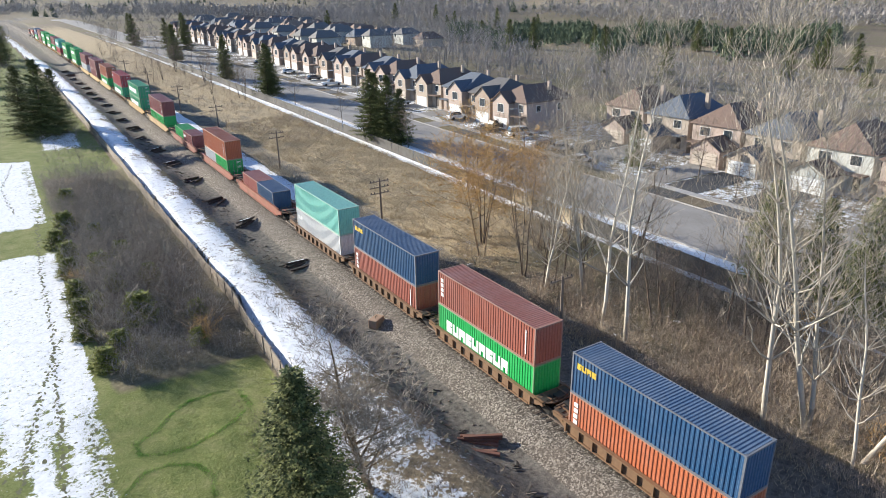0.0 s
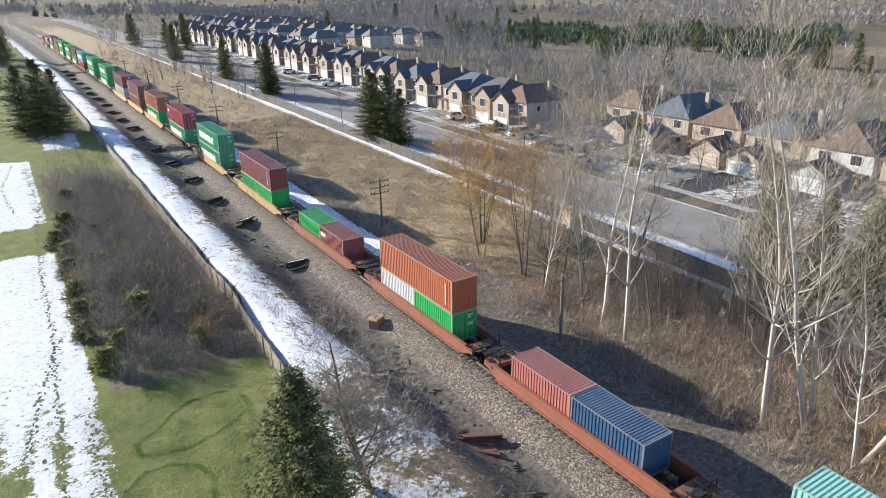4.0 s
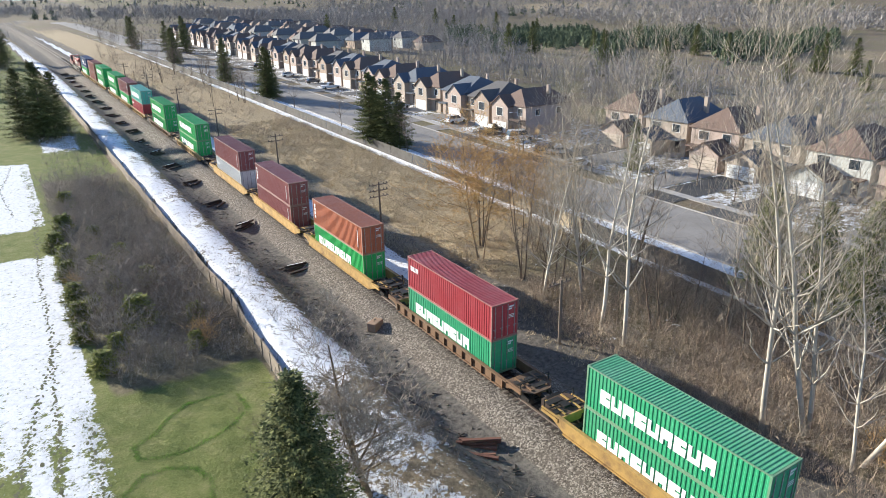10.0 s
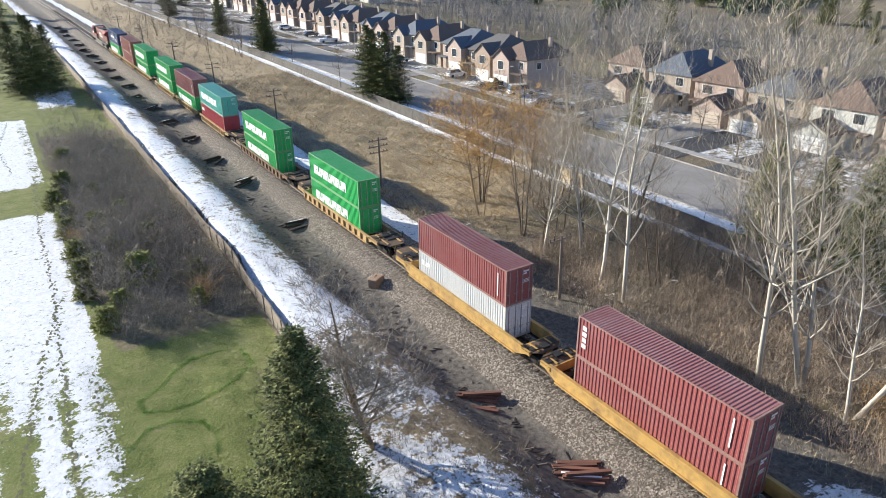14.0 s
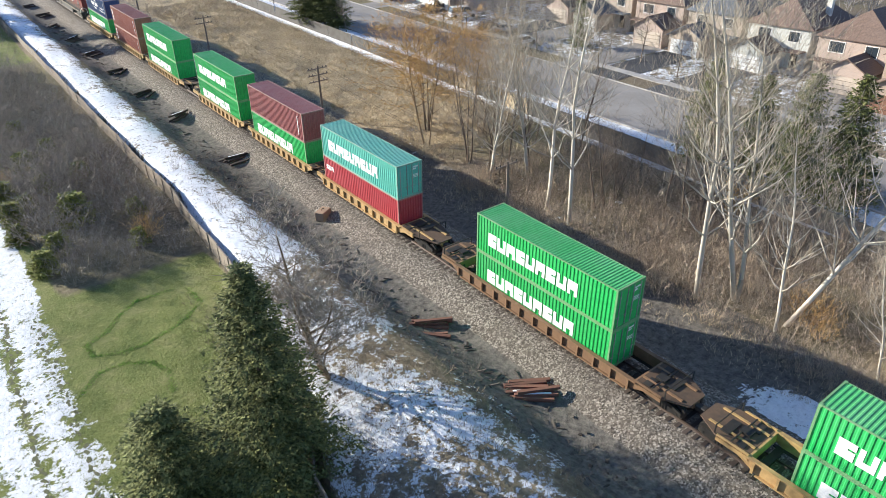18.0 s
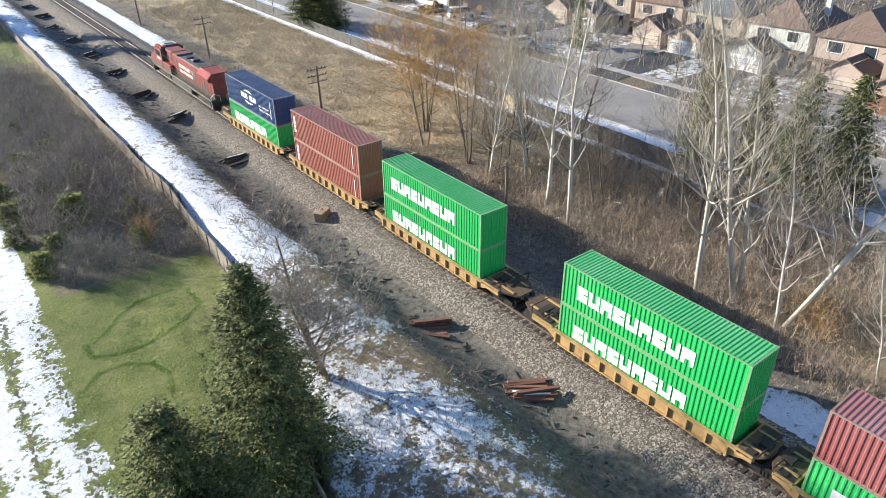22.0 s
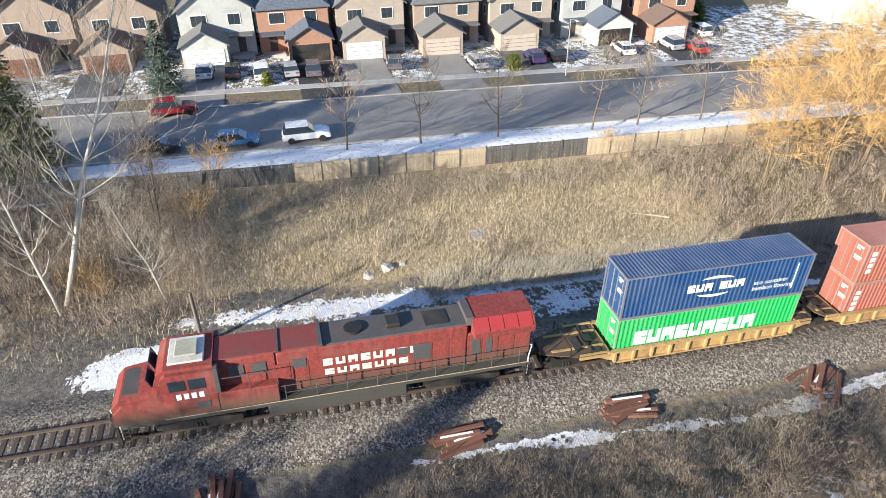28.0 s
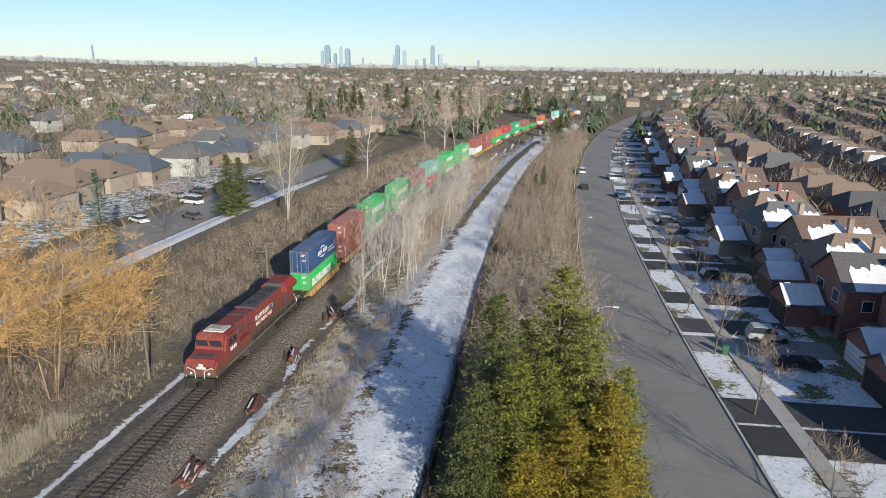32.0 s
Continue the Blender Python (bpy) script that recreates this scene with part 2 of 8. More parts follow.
def land(x, y):
    """Ground height."""
    x, y = np.asarray(x, float), np.asarray(y, float)
    s = x - bend(y)
    z = rail_z(y)
    bed = np.where(np.abs(s) < 2.0, -0.22, -0.22 - 0.75 * smooth(2.0, 4.4, np.abs(s)))
    side = bed + 0.55 * smooth(5, 12, -s) + 0.85 * smooth(9, 25, s)
    rough = (np.sin(x * 1.7 + y * 0.9) * np.sin(y * 1.3 - x * 0.6) * 0.06 + np.sin(x * 0.5 + 2) * np.sin(y * 0.43) * 0.12)
    rough = rough * smooth(3, 6, np.abs(s)) * (1 - smooth(20, 27, np.abs(s)))
    r = np.hypot(x, y)
    hill = 70 * smooth(500, 3200, r) * smooth(-0.35, 0.5, (0.75 * x + 0.66 * y) / np.maximum(r, 1))
    dip = -9 * smooth(75, 260, x) * smooth(20, 150, y) * (1 - smooth(500, 1500, r))
    return z + side + rough + hill + dip + berm(x, y, s) + verge(y, s)


def axis_lines(lo, hi, step, outer):
    mid = list(np.arange(lo, hi + 1e-6, step))
    up, down, st, v = [], [], step, hi
    while v < outer:
        st = min(st * 1.13, 260)
        v += st
        up.append(v)
    st, v = step, lo
    while v > -outer:
        st = min(st * 1.13, 260)
        v -= st
        down.append(v)
    return np.array(down[::-1] + mid + up)


def grid_mesh(name, xs, ys, z):
    nx, ny = len(xs), len(ys)
    X, Y = np.meshgrid(xs, ys)
    co = np.stack([X.ravel(), Y.ravel(), z(X, Y).ravel()], -1)
    i = np.arange(ny - 1)[:, None] * nx + np.arange(nx - 1)[None]
    f = np.stack([i, i + 1, i + nx + 1, i + nx], -1).reshape(-1, 4)
    me = bpy.data.meshes.new(name)
    me.from_pydata(co.tolist(), [], f.tolist())
    me.polygons.foreach_set("use_smooth", np.ones(len(f), bool))
    return me, X.ravel(), Y.ravel()


def band(v, a, b, soft=0.8):
    return smooth(a - soft, a + soft, v) * (1 - smooth(b - soft, b + soft, v))


def make_ground():
    xs, ys = axis_lines(-62, 62, 0.62, 4600), axis_lines(-135, 140, 0.75, 4600)
    me, X, Y = grid_mesh("ground", xs, ys, land)
    S = X - bend(Y)
    R = np.hypot(X, Y)
    near = 1 - smooth(350, 700, R)
    # snow
    FX = fence_x(Y)
    strip_n = (0.65 - 0.17 * smooth(-11.8, -8.6, S) + 0.06 * np.sin(Y * 0.5)) * smooth(-0.1, 0.3, X - FX) * (1 - smooth(-9.4, -7.6, S)) * smooth(42, 50, Y)
    strip_m = (0.53 - 0.12 * smooth(-12, -8, S) + 0.10 * (1 - smooth(1.5, 4.0, X - FX)) + 0.07 * np.sin(Y * 0.55 + X * 0.4)) * smooth(0.0, 0.8, X - FX) * (1 - smooth(-8.5, -6.0, S)) * (1 - smooth(46, 54, Y)) * smooth(-16, 4, Y)
    strip_s = (0.76 - 0.16 * smooth(-18.5, -15, S) + 0.07 * np.sin(Y * 0.7 + S)) * smooth(-0.1, 0.3, X - FX) * (1 - smooth(-16.6 - 1.5 * smooth(90, 200, -Y), -14.4 - 1.5 * smooth(90, 200, -Y), S)) * (1 - smooth(-22, -8, Y)) * (1 - 0.2 * band(Y, -42, -8, 6))
    patch_s = (0.50 + 0.14 * band(S, -16, -11.5, 1.5) - 0.05 * band(S, -11, -6, 1.5) * (1 - band(Y, -85, -38, 5)) + 0.05 * band(S, -14, -8, 1.5) * band(Y, -85, -38, 5)) * band(S, -15.2, -6.5, 1.5) * (1 - smooth(-14, -4, Y)) * (1 - 0.3 * band(Y, -32, -4, 4))
    thin = (0.60 + 0.12 * np.sin(Y * 0.37) + 0.1 * np.sin(Y * 0.93 + 1)) * band(S + 0.5 * np.sin(Y * 0.21), -6.0, -5.0, 0.35) * (1 - smooth(-4, 6, Y))
    east = 0.45 * band(S, 4.6, 9.0, 0.8) * band(Y, -30, 4, 5) + 0.07 * band(S, 4.4, 7.4, 0.6) * band(Y, -30, 4, 5) + 0.70 * band(S, 3.9, 5.0 + 0.6 * smooth(0, 10, Y) + 2.0 * band(Y, -4, 15, 3) + 1.7 * smooth(50, 60, Y), 0.4) * (1 - band(Y, -30, 4, 5)) * (1 - band(Y, 15, 52, 4)) + 0.5 * band(S, 8.5, 10.5, 0.6) * band(Y, -35, 12, 5) + 0.33 * band(S, 9, 22, 2) * band(Y, 28, 70, 6)
    walk_e = (0.86 + 0.12 * np.sin(Y * 0.31)) * band(S, 26.6, 33.8, 0.4) * smooth(-200, -150, Y) * (1 - 0.4 * smooth(170, 230, Y))
    fieldw = 1.0 * band(X, -44, -26.4, 0.6) * (band(Y, 5, 86, 2) + band(Y, 96, 136, 2)) * smooth(14, 24, Y - (X + 26) * 0.3)
    fieldw *= 0.83 - 0.2 * band(Y, 5, 50, 8) - 0.2 * smooth(31, 35, -X) - 0.13 * band(X, -28.2, -26, 0.8) - 0.16 * band(X + 0.09 * (Y - 40), -33.4, -31.8, 0.5) * (Y < 75)
    prints = np.minimum(np.abs(X - np.interp(Y, [35, 41.6, 52, 64, 80, 100], [-29.7, -29.6, -29.1, -28.5, -28.4, -27.5])), np.abs(X - np.interp(Y, [35, 45, 55, 62], [-33, -31.5, -29.6, -28.2])) + 9 * (Y > 62))
    fieldw = fieldw - 0.17 * (1 - smooth(0.2, 0.9, prints))
    yard = (0.62 + 0.22 * np.sin(Y * 0.6 + 1) * np.sin(S * 0.7)) * band(S, -62, -46.8, 0.4) * (1 - smooth(-28, -20, Y)) + 0.50 * smooth(48, 52, S) * near * band(Y, -200, 400, 10) * (1 - smooth(75, 90, S))
    yard += 0.47 * band(S, -430, -64, 2) * (1 - smooth(-40, -25, Y))
    tower = 0.42 * band(S, -36, -23, 1) * (1 - smooth(-40, -25, Y)) + 0.9 * band(S, -26, -22.4, 0.6) * band(Y, -36, -22, 3)
    cone = 0.6 * band(X, -24, -17, 1) * band(Y, 140, 160, 4)
    snow = np.clip(strip_n + strip_m + strip_s + patch_s + thin + east + walk_e + np.clip(fieldw, 0, 1) + yard + tower + cone, 0, 1) * np.maximum(near, (S < -64) * (1 - smooth(700, 900, R)))
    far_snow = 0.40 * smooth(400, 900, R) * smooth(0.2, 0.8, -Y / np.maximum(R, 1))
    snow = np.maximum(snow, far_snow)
    # lawn
    lawn = band(X, -120, 0, 1.5) * smooth(0.0, 0.8, FX - X) * smooth(-12, 2, Y) * (1 - smooth(500, 600, Y)) * near
    lawn *= 1 - band(X, -25.5, -13.0, 0.8) * band(Y, 50, 120, 2)
    lawn += 0.38 * band(S, 49, 100, 1) * near + 0.48 * band(S, -430, -46.8, 0.5) * (1 - smooth(-20, -10, Y))
    lawn += 0.5 * band(S, -37, -30, 1) * (1 - smooth(-20, -5, Y)) * near
    lawn = np.maximum(lawn, 0.42 * smooth(500, 1000, R) * (np.sin(X * 0.004) * np.sin(Y * 0.0033 + 1) > 0.25))
    # straw-coloured dry grass
    straw = band(S, 11.5, 26.6, 1.2) * (1 - 0.85 * band(Y, 10, 56, 5)) * smooth(-46, -22, Y) * near + 0.55 * band(S, 7, 12, 1.5)
    straw += (0.36 + 0.2 * np.sin(Y * 0.23 + S * 0.4)) * band(S, -15, -5.5, 1.2) * (1 - smooth(-30, -12, Y)) + 0.45 * band(S, -22, -8, 2) * band(Y, -12, 45, 5)
    straw += 0.5 * smooth(0.2, 0.5, np.sin(X * 0.0052 + 0.6) * np.sin(Y * 0.0061 + 0.2)) * smooth(330, 420, R) * (X > 60)
    ballast = band(np.abs(S), -1, 4.0, 0.4) * (1 - 0.47 * (1 - smooth(0.95, 1.7, np.abs(S))))
    # the 0.35 extra east of the rails paints the train's shadow darker
    dirt = 1.0 * band(np.abs(S), -1, 1.4, 0.3) + 0.9 * band(S, -8.6, -3.9, 0.7) * smooth(-8, 14, Y) + (0.55 + 0.35 * band(Y, 2, 58, 4)) * band(S, 3.9, 12, 1) + 0.4 * band(S, -8, -4, 0.8) + (0.42 + 0.18 * np.sin(Y * 0.31 + 2) * np.sin(S * 0.5)) * band(S, -14, -4.5, 1.5) * (1 - smooth(-6, 6, Y)) * smooth(-75, -60, Y)
    n = len(X)
    for name, chans in (("cover", (snow, lawn, straw)), ("stone", (ballast, dirt, 0 * dirt))):
        a = me.color_attributes.new(name, "FLOAT_COLOR", "POINT")
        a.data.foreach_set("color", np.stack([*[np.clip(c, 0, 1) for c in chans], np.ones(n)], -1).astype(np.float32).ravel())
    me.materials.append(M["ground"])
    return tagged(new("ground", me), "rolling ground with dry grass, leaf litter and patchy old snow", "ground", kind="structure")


make_ground()


def ribbon(name, s0, s1, y0, y1, lift, material, step=3.0, label="", category="", kind="structure", thick=0.0):
    """A strip along the corridor between two sideways offsets."""
    bm = bmesh.new()
    ys = np.arange(y0, y1 + 0.01, step)
    cols = max(1, int((s1 - s0) / 4))
    rows = []
    for y in ys:
        b = float(bend(y))
        rows.append([bm.verts.new((b + s, y, float(land(b + s, y)) + lift)) for s in np.linspace(s0, s1, cols + 1)])
    for a, c in zip(rows, rows[1:]):
        for i in range(cols):
            bm.faces.new((a[i], a[i + 1], c[i + 1], c[i]))
    if thick:
        g = bmesh.ops.extrude_face_region(bm, geom=bm.faces[:])
        bmesh.ops.translate(bm, vec=(0, 0, -thick), verts=[e for e in g["geom"] if isinstance(e, bmesh.types.BMVert)])
        bmesh.ops.recalc_face_normals(bm, faces=bm.faces[:])
    me = bpy.data.meshes.new(name)
    bm.to_mesh(me)
    bm.free()
    me.materials.append(material)
    return tagged(new(name, me), label, category, kind=kind)


ribbon("road_east", 33.9, 46.2, -230, 700, 0.07, M["asphalt"], label="grey cracked asphalt residential street", category="road")
ribbon("road_west", -46.6, -37.2, -640, -12, 0.07, M["asphalt"], label="grey worn asphalt residential street", category="road")
for nm, s in (("kerb_east", 46.2), ("kerb_east", 33.7), ("kerb_west", -46.8), ("kerb_west", -37.2)):
    ribbon(nm, s, s + 0.2, *((-75, 500) if s > 0 else (-400, -12)), 0.17, M["concrete"], label="pale concrete kerb", category="kerb", thick=0.25)
for _s in (-112, -170, -228, -286):
    ribbon("road_far", _s, _s + 8, -760, -60, 0.08, M["asphalt"], step=6, label="grey asphalt street between rows of houses", category="road")
ribbon("pavement_east", 50.2, 51.7, -75, 400, 0.1, M["concrete"], label="concrete pavement beside the street", category="pavement", thick=0.15)
ribbon("pavement_west", -52.2, -50.7, -400, -12, 0.1, M["concrete"], label="concrete pavement beside the street", category="pavement", thick=0.15)


def make_footprints():
    """Trails trodden through the snow of the field down to the grass."""
    rnd = random.Random(77)
    co, faces = [], []
    trails = [([(-27.5, 100), (-28.4, 80), (-28.5, 64), (-29.1, 52), (-29.6, 41.6), (-29.7, 33), (-29.5, 27)], 1.0), ([(-28.2, 62), (-29.6, 55), (-31.5, 45), (-33, 35), (-34, 28)], 0.9), ([(-28.3, 45.5), (-31, 44), (-34, 43), (-38, 42.5)], 0.5), ([(-26.8, 40), (-29, 39), (-30.5, 37.5)], 0.4), ([(-27.6, 48), (-27.4, 38), (-27.8, 28)], 0.8), ([(-30, 104), (-31, 118), (-29, 134)], 0.8)]
    for pts, dense in trails:
        for (xa, ya), (xb, yb) in zip(pts, pts[1:]):
            n = int(math.hypot(xb - xa, yb - ya) / 0.30 * dense)
            for i in range(n):
                f = (i + rnd.random()) / n
                x, y = xa + (xb - xa) * f + rnd.gauss(0, 0.14), ya + (yb - ya) * f
                ra, rb, a = rnd.uniform(0.06, 0.17), rnd.uniform(0.12, 0.3), rnd.uniform(-0.5, 0.5)
                k = len(co)
                for j in range(8):
                    t = j * math.pi / 4
                    r = rnd.uniform(0.65, 1.1)
                    u, v = math.cos(t) * ra * r, math.sin(t) * rb * r
                    px, py = x + u * math.cos(a) - v * math.sin(a), y + u * math.sin(a) + v * math.cos(a)
                    co.append((px, py, float(land(px, py)) + 0.012))
                faces.append(tuple(range(k, k + 8)))
    me = bpy.data.meshes.new("footprints")
    me.from_pydata(co, [], faces)
    me.materials.append(mat("trodden_grass", (0.10, 0.105, 0.045), 0.95, grain=9, stain=2, dirt=(0.22, 0.2, 0.14), amount=0.6, vary=0))
    tagged(new("footprints", me), "trodden trails of footprints across the snowy field", "footprints", kind="stuff")


make_footprints()

# ---------- building helpers ----------
def tri_mesh(name, co):
    """Loose triangles, three points each."""
    n = len(co)
    me = bpy.data.meshes.new(name)
    me.vertices.add(n)
    me.vertices.foreach_set("co", np.ascontiguousarray(co, np.float32).ravel())
    me.loops.add(n)
    me.loops.foreach_set("vertex_index", np.arange(n, dtype=np.int32))
    me.polygons.add(n // 3)
    me.polygons.foreach_set("loop_start", np.arange(0, n, 3, dtype=np.int32))
    me.update(calc_edges=True)
    return me


def thing(name, label="", category="", group="", m=None):
    ob = tagged(new(name), label, category, group)
    if m is not None:
        ob.matrix_basis = m
    return ob


def mesh_of(bm, name, material):
    me = bpy.data.meshes.new(name)
    bm.to_mesh(me)
    bm.free()
    me.materials.append(material)
    return me


def part(name, bm, material, parent, label=""):
    """Links a bmesh (or a ready mesh) as one mesh object under a thing or a part."""
    me = bm if isinstance(bm, bpy.types.Mesh) else mesh_of(bm, name, material)
    ob = new(name, me)
    ob.parent = parent
    if label:
        ob["label"] = label
    return ob


def box(bm, x0, x1, y0, y1, z0, z1):
    v = [bm.verts.new((x, y, z)) for z in (z0, z1) for x, y in ((x0, y0), (x1, y0), (x1, y1), (x0, y1))]
    for f in ((3, 2, 1, 0), (4, 5, 6, 7), (0, 1, 5, 4), (1, 2, 6, 5), (2, 3, 7, 6), (3, 0, 4, 7)):
        bm.faces.new([v[i] for i in f])
    return bm


def boxes(*bs):
    bm = bmesh.new()
    for b in bs:
        box(bm, *b)
    return bm


def soft(bm, r=0.03):
    bmesh.ops.bevel(bm, geom=bm.edges[:], offset=r, segments=1, affect="EDGES")
    return bm


def prism(bm, pts, axis, a, b):
    """Extrudes a polygon in the plane across the axis ('x', 'y' or 'z') from a to b."""
    def at(p, w):
        return {"x": (w, p[0], p[1]), "y": (p[0], w, p[1]), "z": (p[0], p[1], w)}[axis]
    lo, hi = [bm.verts.new(at(p, a)) for p in pts], [bm.verts.new(at(p, b)) for p in pts]
    n = len(pts)
    fs = [bm.faces.new(lo), bm.faces.new(hi[::-1])]
    fs += [bm.faces.new((lo[(i + 1) % n], lo[i], hi[i], hi[(i + 1) % n])) for i in range(n)]
    bmesh.ops.recalc_face_normals(bm, faces=fs)
    return bm


def tube(bm, p, q, r0, r1=None, n=6, cap=True):
    p, q = Vector(p), Vector(q)
    r1 = r0 if r1 is None else r1
    d = (q - p).normalized()
    u = d.cross((0, 0, 1) if abs(d.z) < 0.9 else (1, 0, 0)).normalized()
    w = d.cross(u)
    rings = [[bm.verts.new(c + (u * math.cos(a) + w * math.sin(a)) * r) for a in (2 * math.pi * i / n for i in range(n))] for c, r in ((p, r0), (q, r1))]
    for i in range(n):
        bm.faces.new((rings[0][i], rings[0][(i + 1) % n], rings[1][(i + 1) % n], rings[1][i]))
    if cap:
        bm.faces.new(rings[0][::-1])
        bm.faces.new(rings[1])
    return bm


def tubes(r, *lines, n=6):
    bm = bmesh.new()
    for l in lines:
        for a, b in zip(l, l[1:]):
            tube(bm, a, b, r, n=n)
    return bm


def on_land(x, y, rz=0.0, dz=0.0):
    return pose(x, y, float(land(x, y)) + dz, 0, 0, rz)


def along(s, y):
    """World x for a sideways offset s from the rails."""
    return float(bend(y)) + s

# ---------- the train ----------
def paint(name, c, amount=0.3, rough=0.5):
    """Container paint: chalky fading, rust runs down the folds, scuffs."""
    m, nt, p = _tree(name)
    tc = nt.nodes.new("ShaderNodeTexCoord")
    fine, big, mid = noise_tex(nt, 6, 5, 0.65), noise_tex(nt, 0.35, 5, 0.6), noise_tex(nt, 1.7, 6, 0.7)
    mp = nt.nodes.new("ShaderNodeMapping")
    mp.inputs["Scale"].default_value = (4.0, 4.0, 0.3)
    nt.links.new(tc.outputs["Object"], mp.inputs["Vector"])
    runs = node(nt, "ShaderNodeTexNoise", Scale=1.4, Detail=5.0, Roughness=0.65)
    nt.links.new(mp.outputs["Vector"], runs.inputs["Vector"])
    col = ramp(nt, fine.outputs["Fac"], [(0.3, [v * 0.86 for v in c]), (0.7, [min(1, v * 1.12) for v in c])]).outputs["Color"]
    pale = [min(0.8, v * 0.75 + 0.11) for v in c]
    col = mix(nt, ramp(nt, big.outputs["Fac"], [(0.4, (0, 0, 0)), (0.7, (amount,) * 3)]).outputs["Color"], col, pale)
    col = mix(nt, ramp(nt, runs.outputs["Fac"], [(0.52, (0, 0, 0)), (0.78, (amount * 1.3,) * 3)]).outputs["Color"], col, [v * 0.45 + 0.035 for v in c])
    col = mix(nt, ramp(nt, mid.outputs["Fac"], [(0.66, (0, 0, 0)), (0.72, (amount,) * 3)]).outputs["Color"], col, (0.17, 0.095, 0.06))
    oi = nt.nodes.new("ShaderNodeObjectInfo")
    hsv = nt.nodes.new("ShaderNodeHueSaturation")
    v = math_node(nt, "MULTIPLY_ADD", oi.outputs["Random"], 0.14)
    nt.nodes[-1].inputs[2].default_value = 0.93
    nt.links.new(v, hsv.inputs["Value"])
    nt.links.new(col, hsv.inputs["Color"])
    nt.links.new(hsv.outputs["Color"], p.inputs["Base Color"])
    rr = ramp(nt, mid.outputs["Fac"], [(0.3, (rough - 0.1,) * 3), (0.75, (min(1, rough + 0.2),) * 3)])
    nt.links.new(rr.outputs["Color"], p.inputs["Roughness"])
    return m


# third paint is for roofs: faded, and lifted to imitate the sky's reflection
PAINT = {k: (paint(k + "_paint", c), paint(k + "_worn_edge", [v * 0.55 + t for v, t in zip(c, (0.13, 0.11, 0.085))], 0.6, 0.7), paint(k + "_faded_sky_sheen_paint", [v * 0.85 + 0.035 for v in c], 0.55, 0.65)) for k, c in {
    "green": (0.012, 0.40, 0.085), "old_green": (0.03, 0.34, 0.15), "teal": (0.10, 0.44, 0.34), "pale_teal": (0.22, 0.55, 0.45),
    "brown": (0.33, 0.10, 0.065), "maroon": (0.27, 0.075, 0.07), "red": (0.42, 0.04, 0.05), "navy": (0.012, 0.055, 0.155),
    "blue": (0.02, 0.075, 0.165), "orange": (0.42, 0.12, 0.05), "grey_white": (0.62, 0.62, 0.60), "pink_red": (0.40, 0.13, 0.10)}.items()}
CAR_PAINT = {k: mat(k + "_steel", c, 0.65, 0.0, grain=3, stain=0.7, dirt=(0.13, 0.07, 0.04), amount=0.75, vary=0.12) for k, c in {
    "yellow_car": (0.45, 0.28, 0.085), "tan_car": (0.42, 0.27, 0.11), "rust_car": (0.20, 0.115, 0.06), "oxide_car": (0.26, 0.085, 0.05)}.items()}
DECK = mat("grimy_deck_steel", (0.11, 0.068, 0.042), 0.8, grain=5, stain=1.2, dirt=(0.05, 0.04, 0.033), amount=0.8, vary=0.25)
ROD = mat("dull_galvanised_rod", (0.33, 0.32, 0.31), 0.55, 0.4, vary=0.2)
_meshes = {}


def cached(key, make):
    if key not in _meshes:
        _meshes[key] = make()
    return _meshes[key]


def corrugated(length, height, depth, period):
    """A sheet in the y-z plane whose folds run up, outward to -x."""
    bm = bmesh.new()
    n = int(length / period)
    p = length / n
    pts = []
    for i in range(n):
        y = -length / 2 + i * p
        pts += [(y, 0), (y + 0.30 * p, 0), (y + 0.45 * p, depth), (y + 0.85 * p, depth)]
    pts.append((length / 2, 0))
    lo = [bm.verts.new((d, y, 0)) for y, d in pts]
    hi = [bm.verts.new((d, y, height)) for y, d in pts]
    for i in range(len(pts) - 1):
        bm.faces.new((lo[i + 1], lo[i], hi[i], hi[i + 1]))
    return bm


def moved(bm, m):
    bmesh.ops.transform(bm, matrix=m, verts=bm.verts[:])
    return bm


def mark_block(height, width, k):
    """A plain light block with one notch, in place of a trade mark."""
    w, h = width, height
    a, b, c, d = 0.30 * w, 0.42 * w, 0.36 * h, 0.52 * h
    pts = [[(0, 0), (w, 0), (w, h), (0, h), (0, d + 0.1 * h), (b, d + 0.1 * h), (b, d), (0, d)], [(0, 0), (w, 0), (w, h), (w - a, h), (w - a, c), (a, c), (a, h), (0, h)],
           [(0, 0), (a, 0), (a, c), (w - a, c), (w - a, 0), (w, 0), (w, h), (0, h)]][k]
    return prism(bmesh.new(), [(p - w, q) for p, q in pts], "x", 0, 0.012)


def mark_row(parent, n, height, width, gap, material, m, label):
    first = None
    for i in range(n):
        b = part("marking_block", cached(("mark", height, width, i % 3, material.name), lambda: mesh_of(mark_block(height, width, i % 3), "marking_block", material)), None, parent, label)
        b.matrix_basis = m @ pose(0, -i * (width + gap), 0)


